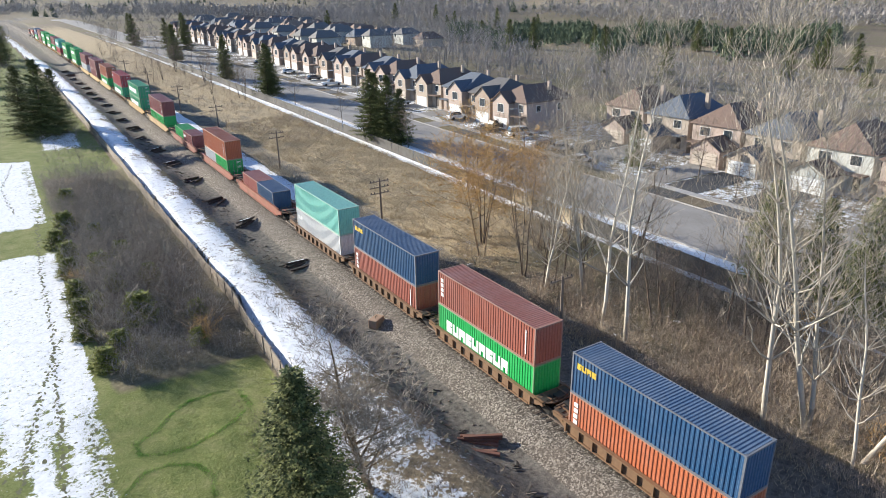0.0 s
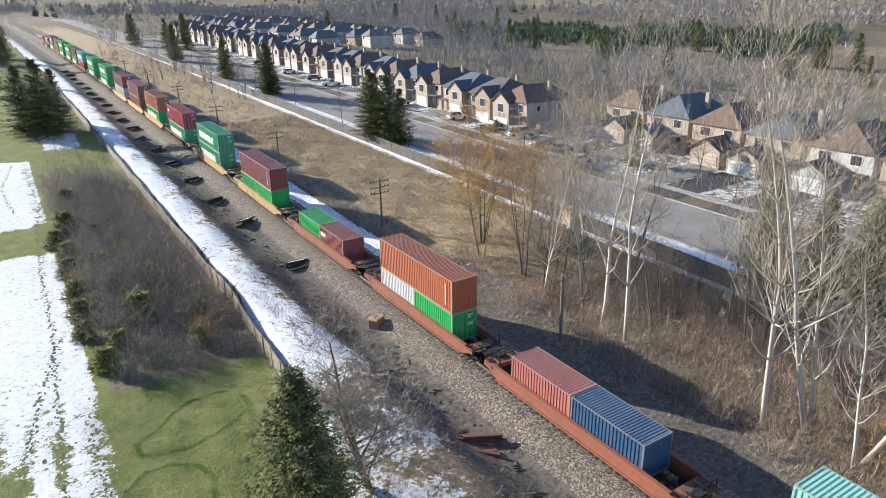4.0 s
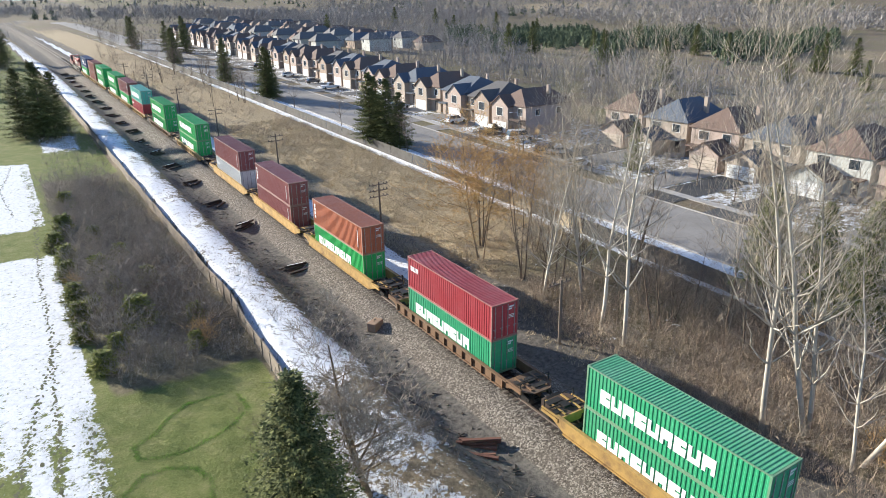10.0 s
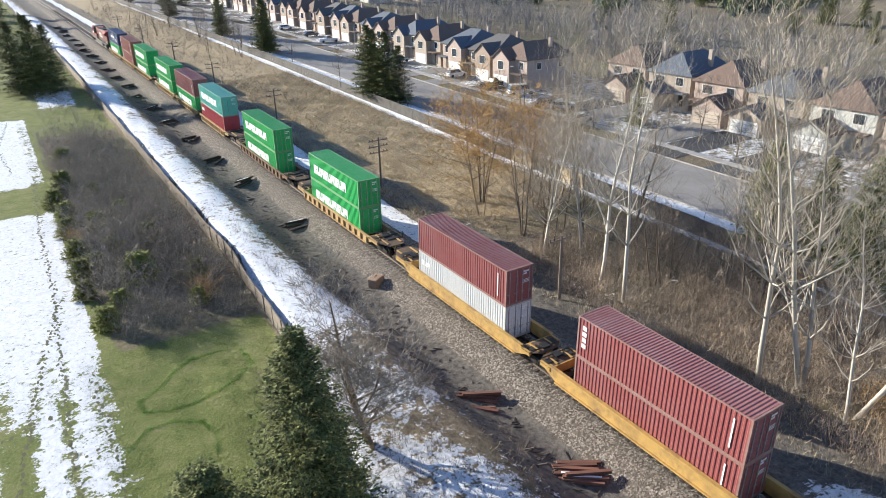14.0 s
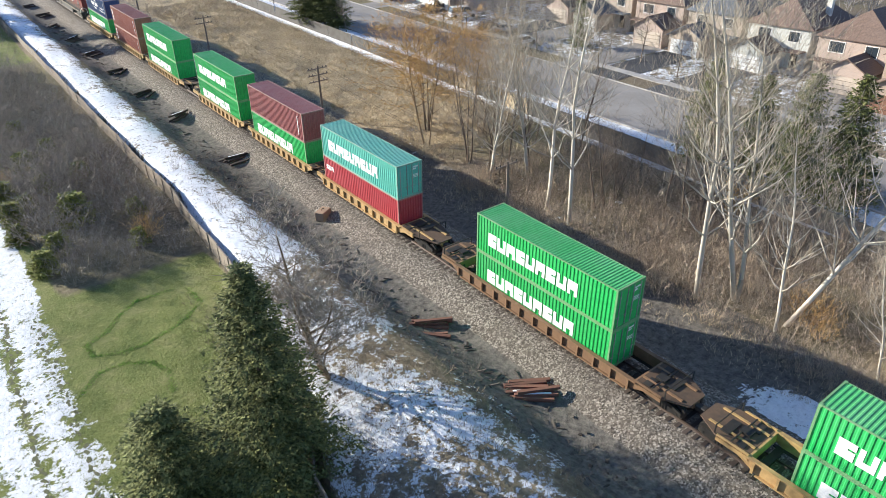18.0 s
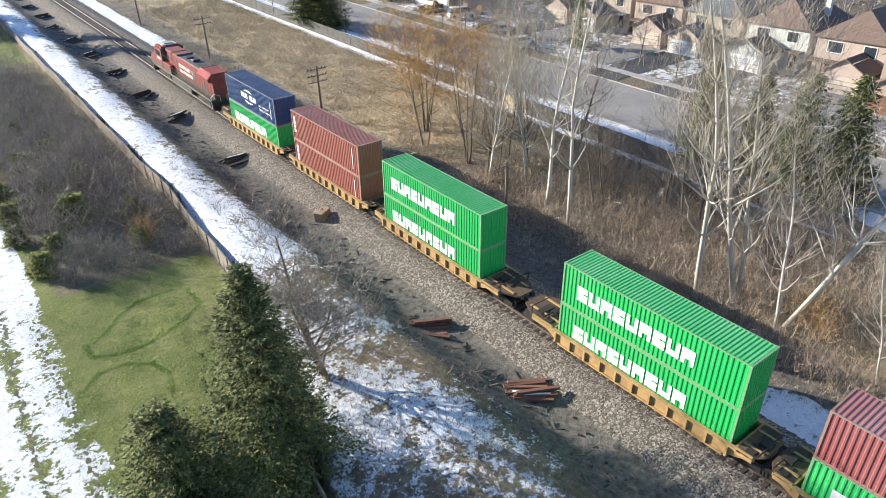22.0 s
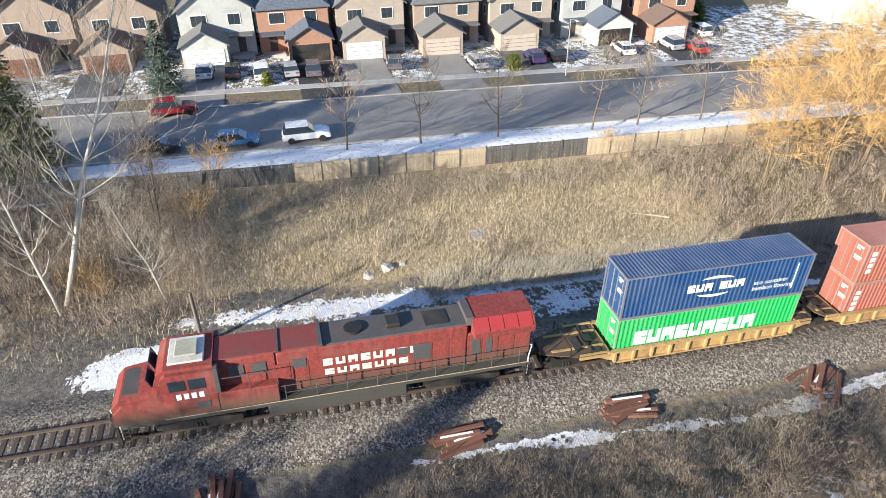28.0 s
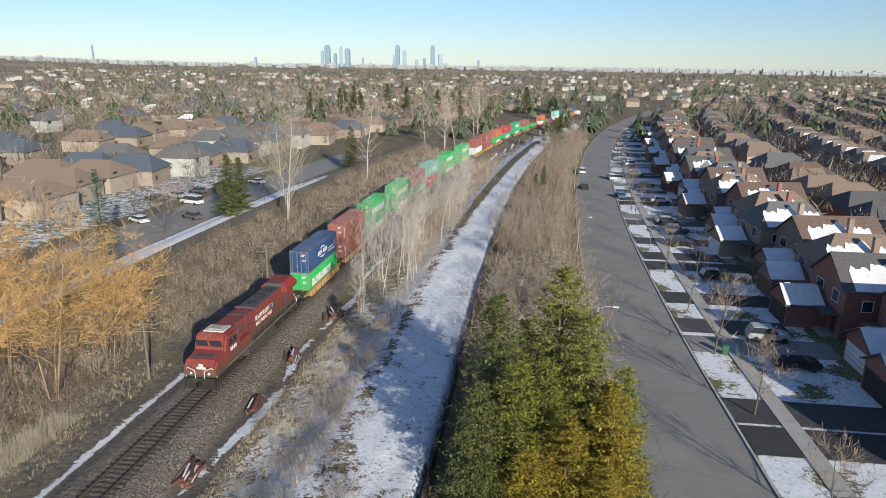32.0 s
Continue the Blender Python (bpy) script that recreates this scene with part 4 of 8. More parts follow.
def make_locomotive():
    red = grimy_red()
    roof_red = mat("sun_faded_red_roof", (0.20, 0.040, 0.036), 0.85, grain=4, stain=0.7, dirt=(0.11, 0.07, 0.065), amount=0.7, vary=0)
    soot = mat("sooty_grey_roof", (0.075, 0.072, 0.07), 0.75, grain=5, stain=0.8, dirt=(0.16, 0.10, 0.08), amount=0.5, vary=0)
    dust = mat("dusty_underframe", (0.058, 0.055, 0.046), 0.85, grain=5, stain=0.8, dirt=(0.05, 0.045, 0.04), amount=0.7, vary=0)
    cream = mat("cream_white", (0.72, 0.66, 0.56), vary=0)
    lo = thing("locomotive", "weathered red diesel freight locomotive coupled behind the last well car", "locomotive")
    part("underframe", boxes((-1.5, 1.5, -10.9, 10.7, 1.28, 1.56), (-0.6, 0.6, -10.9, 10.9, 0.9, 1.28)), dust, lo, "dusty grey frame and walkway")
    for sx in (-1, 1):
        part("sill_stripe", boxes((sx * 1.504 - 0.004, sx * 1.504 + 0.004, -10.8, 8.6, 1.505, 1.55)), mat("cream_stripe", (0.45, 0.36, 0.22), amount=0.7, vary=0), lo, "worn cream stripe")
    # cab and short nose
    bm = bmesh.new()
    prism(bm, [(5.9, 1.56), (10.95, 1.56), (10.95, 2.55), (10.55, 2.95), (8.95, 3.22), (8.55, 4.28), (8.2, 4.55), (5.9, 4.55)], "x", -1.52, 1.52)
    bmesh.ops.bevel(bm, geom=[e for e in bm.edges if abs(e.verts[0].co.x - e.verts[1].co.x) < 0.01 and min(v.co.z for v in e.verts) > 2.4], offset=0.22, segments=2, affect="EDGES")
    cab = part("cab", bm, red, lo)
    part("nose_top", boxes((-0.95, 0.95, 9.2, 10.4, 3.06, 3.10)), soot, cab, "dark anti-glare panel")
    for x in (-1.22, 0.12):
        w = boxes((x, x + 1.1, -0.02, 0.02, 0, 0.62))
        g = part("windscreen", w, M["window"], cab, "dark windscreen pane")
        g.matrix_basis = pose(0, 8.86, 3.52, -20, 0, 0)
    for sx in (-1, 1):
        for y in (6.35, 7.3):
            part("side_window", boxes((sx * 1.525 - 0.015, sx * 1.525 + 0.015, y, y + 0.78, 3.3, 3.95)), M["window"], cab)
        part("number_bars", boxes(*[(sx * 1.526 - 0.008, sx * 1.526 + 0.008, 6.5 + i * 0.36, 6.74 + i * 0.36, 2.72, 3.08) for i in range(4)]), M["white"], cab, "four white bars below the cab window")
        part("vent", boxes((sx * 1.524 - 0.012, sx * 1.524 + 0.012, 6.3, 6.95, 1.95, 2.4)), soot, cab)
        part("door_recess", boxes((sx * 1.3 - 0.24, sx * 1.3 + 0.235, 5.70, 5.898, 2.8, 4.4)), soot, cab, "dark cab door recess")
    bm = soft(boxes((-1.0, 1.0, 6.3, 8.0, 4.55, 4.68)), 0.04)
    ac = part("roof_unit", bm, mat("pale_roof_unit", (0.62, 0.58, 0.52), amount=0.5, vary=0), cab, "pale grey roof unit")
    part("roof_unit_cover", soft(boxes((-0.62, 0.62, 6.6, 7.7, 4.68, 4.80)), 0.05), mat("beige_roof_cover", (0.42, 0.41, 0.31), amount=0.5, vary=0), ac)
    part("nose_badge", boxes((-0.55, -0.15, 10.952, 10.97, 2.15, 2.35), (-0.1, 0.3, 10.952, 10.97, 2.15, 2.35), (-0.3, 0.1, 10.952, 10.97, 2.42, 2.62)), M["white"], cab, "white badge blocks")
    for x in (-0.95, 0.75):
        part("number_board", boxes((x, x + 0.42, 10.952, 10.965, 2.25, 2.4)), M["black"], cab)
        part("ditch_light", tubes(0.11, [(x + 0.1, 10.9, 1.75), (x + 0.1, 11.02, 1.75)], n=12), M["white"], cab)
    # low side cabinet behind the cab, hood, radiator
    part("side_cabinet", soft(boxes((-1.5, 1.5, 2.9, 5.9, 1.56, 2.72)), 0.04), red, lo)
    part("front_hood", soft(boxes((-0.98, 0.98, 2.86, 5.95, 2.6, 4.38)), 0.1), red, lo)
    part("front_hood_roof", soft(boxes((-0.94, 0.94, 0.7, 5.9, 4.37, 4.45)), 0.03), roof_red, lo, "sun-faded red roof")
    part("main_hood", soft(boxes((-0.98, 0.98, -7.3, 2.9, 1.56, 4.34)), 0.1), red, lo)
    part("main_hood_roof", soft(boxes((-0.95, 0.95, -7.3, 0.62, 4.33, 4.43)), 0.04), soot, lo, "sooty dark grey roof")
    part("roof_ridge", boxes((-1.05, 1.05, 0.5, 0.72, 4.42, 4.6)), soot, lo)
    part("roof_ridge", boxes((-1.02, 1.02, 2.7, 2.82, 4.42, 4.5)), soot, lo)
    part("exhaust", soft(boxes((-0.45, 0.45, -3.7, -2.9, 4.43, 4.72)), 0.06), M["black"], lo, "black exhaust stack")
    part("roof_fan", tubes(0.5, [(0, -1.2, 4.43), (0, -1.2, 4.56)], n=16), M["black"], lo)
    part("roof_hatch", boxes((-0.6, 0.6, -6.3, -5.0, 4.43, 4.47)), M["black"], lo)
    bm = bmesh.new()
    prism(bm, [(-1.5, 3.72), (1.5, 3.72), (1.55, 4.15), (0.95, 4.72), (-0.95, 4.72), (-1.55, 4.15)], "y", -10.95, -7.5)
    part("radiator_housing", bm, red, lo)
    bright = mat("bright_red_grille", (0.31, 0.024, 0.027), 0.85, amount=0.4, vary=0)
    for x0, z0, x1, z1 in ((-1.53, 4.19, -0.95, 4.725), (0.95, 4.725, 1.53, 4.19)):
        for i in range(4):
            y0 = -10.8 + i * 0.82
            bm = bmesh.new()
            prism(bm, [(x0, z0 + 0.005), (x1, z1 + 0.005), (x1, z1 + 0.03), (x0, z0 + 0.03)], "y", y0, y0 + 0.76)
            part("radiator_grille", bm, bright, lo, "brighter red grille")
    bm = bmesh.new()
    prism(bm, [(-1.05, 4.4), (1.05, 4.4), (0.85, 4.76), (-0.85, 4.76)], "y", -7.6, -7.2)
    part("roof_ridge", bm, soot, lo)
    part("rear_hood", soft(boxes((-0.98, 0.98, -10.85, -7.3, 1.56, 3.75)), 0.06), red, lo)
    for y in np.arange(-10.5, 2.7, 0.94):
        for sx in (-1, 1):
            part("hood_door", cached("hood_door", lambda: mesh_of(boxes((-0.012, 0.012, -0.42, 0.42, 1.75, 3.6)), "hood_door", red)), None, lo).matrix_basis = pose(sx * 0.985, y, 0)
    for sx in (-1, 1):
        for y, d, z0, z1 in ((-5.2, 0.95, 2.5, 3.6), (-4.0, 0.6, 3.0, 3.5), (-8.0, 0.5, 2.2, 3.5), (-8.7, 0.35, 2.2, 3.4), (1.4, 0.7, 3.2, 3.8), (3.4, 0.75, 3.3, 3.95), (4.5, 0.75, 3.3, 3.95)):
            part("intake_grille", boxes((sx * 0.995 - 0.02, sx * 0.995 + 0.02, y, y + d, z0, z1)), soot, lo)
        for row, (n, z, h) in enumerate(((8, 3.05, 0.48), (7, 2.42, 0.40))):
            for i in range(n):
                y = 0.55 - i * 0.66 - row * 0.05
                part("lettering_block", cached(("loco_mark", h, i % 3), lambda: mesh_of(mark_block(h, 0.5, i % 3), "lettering_block", cream)), None, lo, "cream block").matrix_basis = pose(sx * 1.008 - 0.006, y, z)
    # below the deck
    part("fuel_tank", soft(boxes((-1.4, 1.4, -3.9, 3.6, 0.38, 1.28)), 0.14), dust, lo, "dusty grey fuel tank")
    for y in (-7.1, 7.1):
        truck(lo, y, axles=(-1.85, 0.0, 1.85))
    for y, a in ((10.95, 0), (-10.9, 180)):
        e = part("coupler", _meshes[("coupler",)], None, lo)
        e.matrix_basis = pose(0, y - (0.15 if y > 0 else -0.15), 0, 0, 0, a)
        p = part("pilot", boxes((-1.4, 1.4, -0.08, 0.08, 0.28, 1.3)), M["black"], lo, "black pilot plate")
        p.matrix_basis = pose(0, y, 0)
    white = mat("white_rail_paint", (0.7, 0.68, 0.62), vary=0)
    for sx in (-1, 1):
        x = sx * 1.46
        posts = [-10.2, -8.6, -7.0, -5.4, -3.8, -2.2, -0.6, 1.0, 2.6]
        for y in posts:
            part("rail_post", cached("rail_post", lambda: mesh_of(tubes(0.025, [(0, 0, 0), (0, 0, 1.0)], n=5), "rail_post", soot)), None, lo).matrix_basis = pose(x, y, 1.56)
        part("handrail", tubes(0.022, [(x, -10.6, 2.52), (x, 2.8, 2.52)], [(x, -10.2, 2.05), (x, 2.6, 2.05)], n=5), soot, lo)
        part("handrail", tubes(0.022, [(x, 2.9, 3.65), (x, 5.7, 3.65)], [(x, 4.3, 2.72), (x, 4.3, 3.65)], [(x, 2.9, 2.72), (x, 2.9, 3.65)], n=5), soot, lo)
        for y, d in ((10.75, 1), (-10.75, -1)):
            part("end_rail", tubes(0.035, [(x, y, 0.6), (x, y, 1.9), (sx * 1.1, y + d * 0.3, 2.35), (sx * 0.45, y + d * 0.3, 2.0), (sx * 0.4, y + d * 0.3, 1.3)], n=5), white, lo, "white end handrail")
            part("steps", boxes(*[(sx * 1.3 - 0.2, sx * 1.3 + 0.2, y - 0.35, y + 0.1, z, z + 0.04) for z in (0.45, 0.75, 1.05)], (sx * 1.52 - 0.02, sx * 1.52 + 0.02, y - 0.4, y - 0.34, 0.4, 1.4), (sx * 1.52 - 0.02, sx * 1.52 + 0.02, y + 0.1, y + 0.16, 0.4, 1.4)), M["black"], lo)
    return lo


MOVING.append((make_locomotive(), 22.3, 0.0))

# ---------- track, tie stacks, line poles, fences ----------
def make_rails():
    track = thing("railway_track", "single railway track on grey stone ballast", "track")
    for sx in (-0.752, 0.752):
        bm = bmesh.new()
        prof = [(-0.075, -0.17), (0.075, -0.17), (0.02, -0.13), (0.02, -0.05), (0.037, -0.04), (0.037, 0.0), (-0.037, 0.0), (-0.037, -0.04), (-0.02, -0.05), (-0.02, -0.13)]
        rings = []
        for y in np.arange(-560, 760, 6.0):
            b, z = float(bend(y)), float(rail_z(y))
            rings.append([bm.verts.new((b + sx + a, y, z + c)) for a, c in prof])
        n = len(prof)
        for a, b in zip(rings, rings[1:]):
            for i in range(n):
                bm.faces.new((a[i], a[(i + 1) % n], b[(i + 1) % n], b[i]))
        part("rail", bm, M["rust_rail"], track, "dull brown steel rail")
    tie = mesh_of(boxes((-1.3, 1.3, -0.115, 0.115, -0.32, -0.195)), "tie", M["tie"])
    rest = bmesh.new()
    rnd = random.Random(4)
    k = 0
    for y in np.arange(-200, 330, 0.58):
        b, z = float(bend(y)), float(rail_z(y))
        if -82 < y < 45 and k < 300:
            o = part("tie", tie, None, track)
            o.matrix_basis = pose(b + rnd.uniform(-0.04, 0.04), y, z, 1.6, 0, rnd.uniform(-0.8, 0.8))
            k += 1
        else:
            box(rest, b - 1.3, b + 1.3, y - 0.115, y + 0.115, z - 0.32, z - 0.195)
    r = part("tie_bed", rest, M["tie"], track, "row of old timber ties")
    r["kind"] = "stuff"


def tie_stack(m, n, seed, material, label):
    rnd = random.Random(seed)
    st = thing("tie_stack", label, "timber stack", "stacks of old ties beside the track", m)
    me = cached(("old_tie", material.name), lambda: mesh_of(soft(boxes((-0.13, 0.13, -1.32, 1.32, 0, 0.19)), 0.02), "tie", material))
    cap = cached("tie_snow", lambda: mesh_of(soft(boxes((-0.07, 0.07, -0.9, 0.9, 0.178, 0.20)), 0.01), "snow_cap", M["snow"]))
    k = 0
    for layer in range(4):
        wide = max(1, n // 2 - layer)
        for i in range(wide):
            if k >= n:
                break
            o = part("tie", me, None, st)
            o.matrix_basis = pose((i - (wide - 1) / 2) * 0.31 + rnd.uniform(-0.05, 0.05), rnd.uniform(-0.4, 0.4), layer * 0.195, rnd.uniform(-2, 2), 0, rnd.uniform(-9, 9) * (1.6 if layer > 1 else 1))
            if rnd.random() < 0.35:
                part("snow_cap", cap, None, o, "thin strip of snow")
            k += 1
    for i in range(3):
        o = part("tie", me, None, st)
        o.matrix_basis = pose(rnd.uniform(-1.3, 1.3), rnd.uniform(-0.5, 0.5), rnd.uniform(0.0, 0.12), 0, rnd.uniform(-12, 12), rnd.uniform(-25, 25))


def make_stacks():
    spots = [(-5.6, 31.2, 49, 6), (-4.9, 22.2, 52, 12), (-5.2, 5.7, 84, 8), (-4.0, -6.8, 8, 9), (-3.9, -16.6, -2, 9), (-4.6, -28.8, 38, 8), (-4.6, -41, 12, 8), (-5.0, -52, 16, 8),
             (-4.8, -63, 10, 7), (-5.2, -76, 20, 7), (-4.6, 67.5, -72, 6), (-4.7, 84, -55, 5), (-5.4, 96, -60, 4), (-5.2, 109, -60, 4)]
    spots += [(-5.6 - 0.3 * (i % 3), 121.5 + 11.5 * i, -68 + 9 * (i % 3), 4) for i in range(14)]
    for i, (s, y, rz, n) in enumerate(spots):
        near = y < 60
        tie_stack(on_land(along(s, y), y, rz, 0.0), n, i, M["tie_red"] if near else M["tie"],
                  "stack of rust-brown old railway ties on the cinders" if near else "few dark old railway ties dropped beside the track")


def line_pole(m, tall, arms):
    wood = M["pole"]
    p = thing("utility_pole", "old grey-brown wooden line pole with crossarms" if arms else "bare old wooden line pole", "pole", "line poles along the railway", m)
    bm = bmesh.new()
    tube(bm, (0, 0, -0.4), (0, 0, tall), 0.15, 0.10, n=8)
    part("pole", bm, wood, p)
    for i in range(arms):
        z = tall - 0.45 - i * 0.75
        part("crossarm", boxes((-1.35, 1.35, 0.09, 0.19, z, z + 0.11)), wood, p)
        for x in (-1.2, -0.75, 0.75, 1.2):
            part("insulator", cached("insulator", lambda: mesh_of(tubes(0.045, [(0, 0, 0), (0, 0, 0.16)], n=6), "insulator", M["window"])), None, p).matrix_basis = pose(x, 0.14, z + 0.11)


def make_poles():
    M["pole"] = mat("weathered_pole_wood", (0.19, 0.15, 0.12), 0.9, grain=3, stain=1.0, vary=0.2)
    for y, s, tall, arms in ((-118, 7.4, 6.0, 2), (-87, 7.4, 6.0, 2), (-56, 7.2, 6.2, 2), (7.0, 7.2, 4.0, 0), (38.8, 8.2, 6.0, 1), (73.2, 9.2, 6.5, 3), (107.8, 8.6, 6.5, 2), (138, 7.4, 6.5, 2), (170, 7.6, 6.5, 2), (203, 7.6, 6.5, 2), (236, 7.6, 6.5, 2)):
        line_pole(on_land(along(s, y), y, 4), tall, arms)


def fence_panel(n, h, w):
    """Upright boards with grooves between them, as one sheet."""
    pts = []
    for i in range(n):
        x = -w / 2 + w * i / n
        pts += [(x, -0.004), (x + 0.008, -0.018), (x + w / n - 0.008, -0.018)]
    pts += [(w / 2, -0.004), (w / 2, 0.012), (-w / 2, 0.012)]
    return prism(bmesh.new(), pts, "z", 0.04, h)


def fence_board(h, w):
    return boxes((-w / 2 + 0.004, w / 2 - 0.004, -0.016, 0.010, 0.04, h))


def fence(name, label, line, h, mats, step=2.44, near=(-70, 70), boards=(1, 0)):
    """Posts and board panels along a polyline of (x, y); past the near stretch the panels are joined."""
    f = thing(name, label, "fence")
    pts = []
    for (x0, y0), (x1, y1) in zip(line, line[1:]):
        n = max(1, round(math.hypot(x1 - x0, y1 - y0) / step))
        pts += [(x0 + (x1 - x0) * i / n, y0 + (y1 - y0) * i / n) for i in range(n)]
    pts.append(line[-1])
    rnd = random.Random(len(pts))
    w = step * 0.985
    kinds = [cached((name, label, k), lambda: mesh_of(fence_panel(14, h, w), "panel", mats[k])) for k in range(len(mats))]
    board = [cached((name, label, "board", k), lambda: mesh_of(fence_board(h, w / 14), "board", mats[k])) for k in range(len(mats))]
    rails = [cached((name, label, "rail", k), lambda: mesh_of(boxes((-w / 2, w / 2, 0.012, 0.05, h - 0.4, h - 0.31)), "back_rail", mats[k])) for k in range(len(mats))]
    cap = [cached((name, label, "cap", k), lambda: mesh_of(boxes((-w / 2, w / 2, -0.05, 0.05, h + 0.002, h + 0.035)), "cap_rail", mats[k])) for k in range(len(mats))]
    post = cached((name, label, "post"), lambda: mesh_of(boxes((-0.06, 0.06, -0.08, 0.04, -0.3, h + 0.1)), "post", mats[0]))
    rest = bmesh.new()
    k = 0
    for (x0, y0), (x1, y1) in zip(pts, pts[1:]):
        z0, z1 = float(land(x0, y0)), float(land(x1, y1))
        d = math.hypot(x1 - x0, y1 - y0)
        if rnd.random() < 0.35:
            k = rnd.choice((0, 0, 0, 1)) if len(mats) > 1 else 0
        a = math.degrees(math.atan2(y1 - y0, x1 - x0))
        m = pose((x0 + x1) / 2, (y0 + y1) / 2, (z0 + z1) / 2 - 0.02, 0, 0, a) @ pose(0, 0, 0, rnd.uniform(-1.5, 1.5), -math.degrees(math.atan2(z1 - z0, d)), 0) @ Matrix.Diagonal((d / step, 1, 1, 1))
        if not near[0] < y0 < near[1]:
            n0 = len(rest.verts)
            rest.from_mesh(kinds[k])
            rest.verts.ensure_lookup_table()
            for v in rest.verts[n0:]:
                v.co = m @ v.co
            continue
        if boards[0] < y0 < boards[1]:
            o = part("panel", rails[k], None, f)
            for i in range(14):
                part("board", board[k], None, o).matrix_basis = pose(-w / 2 + w * (i + 0.5) / 14, rnd.uniform(-0.006, 0.004), rnd.uniform(-0.04, 0.03), 0, rnd.uniform(-0.6, 0.6), 0)
        else:
            o = part("panel", kinds[k], None, f)
        part("cap_rail", cap[k], None, o)
        o.matrix_basis = m
        part("post", post, None, f).matrix_basis = pose(x0, y0, z0, 0, 0, a)
    if len(rest.verts):
        part("panel_run", rest, mats[0], f, "farther board panels")["kind"] = "stuff"
    return f


make_rails()
make_stacks()
make_poles()
M["fence_old"] = mat("weathered_fence_boards", (0.115, 0.107, 0.095), 0.9, grain=5, stain=0.9, dirt=(0.08, 0.065, 0.05), amount=0.6, vary=0.2)
M["fence_new"] = mat("newer_tan_fence_boards", (0.50, 0.40, 0.27), 0.85, grain=5, stain=0.9, dirt=(0.2, 0.14, 0.09), amount=0.4, vary=0.15)
fence("fence", "long weathered board fence with some newer tan panels", [(along(26.2, y), y) for y in range(-330, -30, 20)] + [(26.3, -20), (26.3, 0), (26.8, 20), (27.6, 40), (28.0, 66)] + [(along(28.2, y), y) for y in range(90, 421, 20)], 1.9, (M["fence_old"], M["fence_new"]), boards=(-42, 8))
M["fence_wall"] = mat("grey_tan_fence_boards", (0.27, 0.22, 0.17), 0.9, grain=5, stain=0.9, dirt=(0.12, 0.10, 0.08), amount=0.5, vary=0.15)
fence("fence", "grey-tan board fence beside the snow strip and shrubs", [(along(-13.6, y), y) for y in range(320, 59, -20)] + [(-14.1, 52), (-14.4, 45), (-17.4, 26.5), (-19.1, 22.8), (-20.3, 12), (-20.9, 0)], 1.6, (M["fence_wall"],))
M["fence_dark"] = mat("dark_stained_fence", (0.06, 0.05, 0.045), 0.85, vary=0.15)
fence("fence", "dark stained board fence along the wide snow strip", [(-20.9, 0), (-21.6, -14), (-22.2, -36)] + [(along(-22.4, y), y) for y in range(-50, -290, -20)], 1.5, (M["fence_dark"],))


def concrete_block(m):
    b = thing("concrete_block", "rust-stained concrete block beside the ballast", "block", m=m)
    part("block", soft(boxes((-0.7, 0.7, -0.45, 0.45, -0.1, 0.75)), 0.05), mat("stained_concrete", (0.30, 0.20, 0.13), 0.9), b)
    part("lifting_ring", tubes(0.03, [(-0.15, 0, 0.74), (-0.12, 0, 0.9), (0.12, 0, 0.9), (0.15, 0, 0.74)]), M["black"], b)


concrete_block(on_land(-3.8, 49.9, 30))


def pallet(m):
    grey = mat("bleached_pallet_wood", (0.34, 0.33, 0.33), 0.9, vary=0.2)
    p = thing("pallet", "bleached grey wooden pallet lying on the dry bank", "pallet", m=m)
    for i in range(7):
        part("slat", cached("pallet_slat", lambda: mesh_of(boxes((-0.06, 0.06, -0.6, 0.6, 0.1, 0.125)), "slat", grey)), None, p).matrix_basis = pose(-0.54 + 0.18 * i, 0, 0)
    for y in (-0.5, 0, 0.5):
        part("runner", cached("pallet_runner", lambda: mesh_of(boxes((-0.6, 0.6, -0.04, 0.04, 0.0, 0.1)), "runner", grey)), None, p).matrix_basis = pose(0, y, 0)


def boulder(m, seed, r):
    rnd = random.Random(seed)
    bm = bmesh.new()
    bmesh.ops.create_icosphere(bm, subdivisions=2, radius=r)
    for v in bm.verts:
        v.co *= rnd.uniform(0.8, 1.15)
        v.co.z = max(-0.15 * r, v.co.z * 0.65)
    ob = tagged(new("boulder", mesh_of(bm, "boulder", M["concrete"])), "pale rough boulder at the foot of the bank", "rock", "boulders by the ditch")
    ob.matrix_basis = m


def fallen_branch(m):
    rnd = random.Random(66)
    bm = bmesh.new()
    p = Vector((0, 0, 0.12))
    for i in range(7):
        q = p + Vector((0.45, rnd.uniform(-0.12, 0.12), rnd.uniform(-0.04, 0.05)))
        tube(bm, p, q, 0.07 - 0.007 * i, 0.063 - 0.007 * i)
        if i > 1:
            tube(bm, q, q + Vector((0.4, rnd.choice((-1, 1)) * 0.35, 0.25)), 0.03, 0.012, n=5)
        p = q
    ob = tagged(new("fallen_branch", mesh_of(bm, "fallen_branch", mat("bleached_dead_wood", (0.60, 0.54, 0.46), 0.9))), "bleached forked branch lying in the dry grass", "branch")
    ob.matrix_basis = m


pallet(on_land(15.7, -13.6, 8))
boulder(on_land(12.8, -5.8, 20), 1, 0.55)
boulder(on_land(13.1, -7.0, 70), 2, 0.3)
boulder(on_land(12.2, -4.3, 10), 3, 0.4)
fallen_branch(on_land(14.8, -30.0, 70))


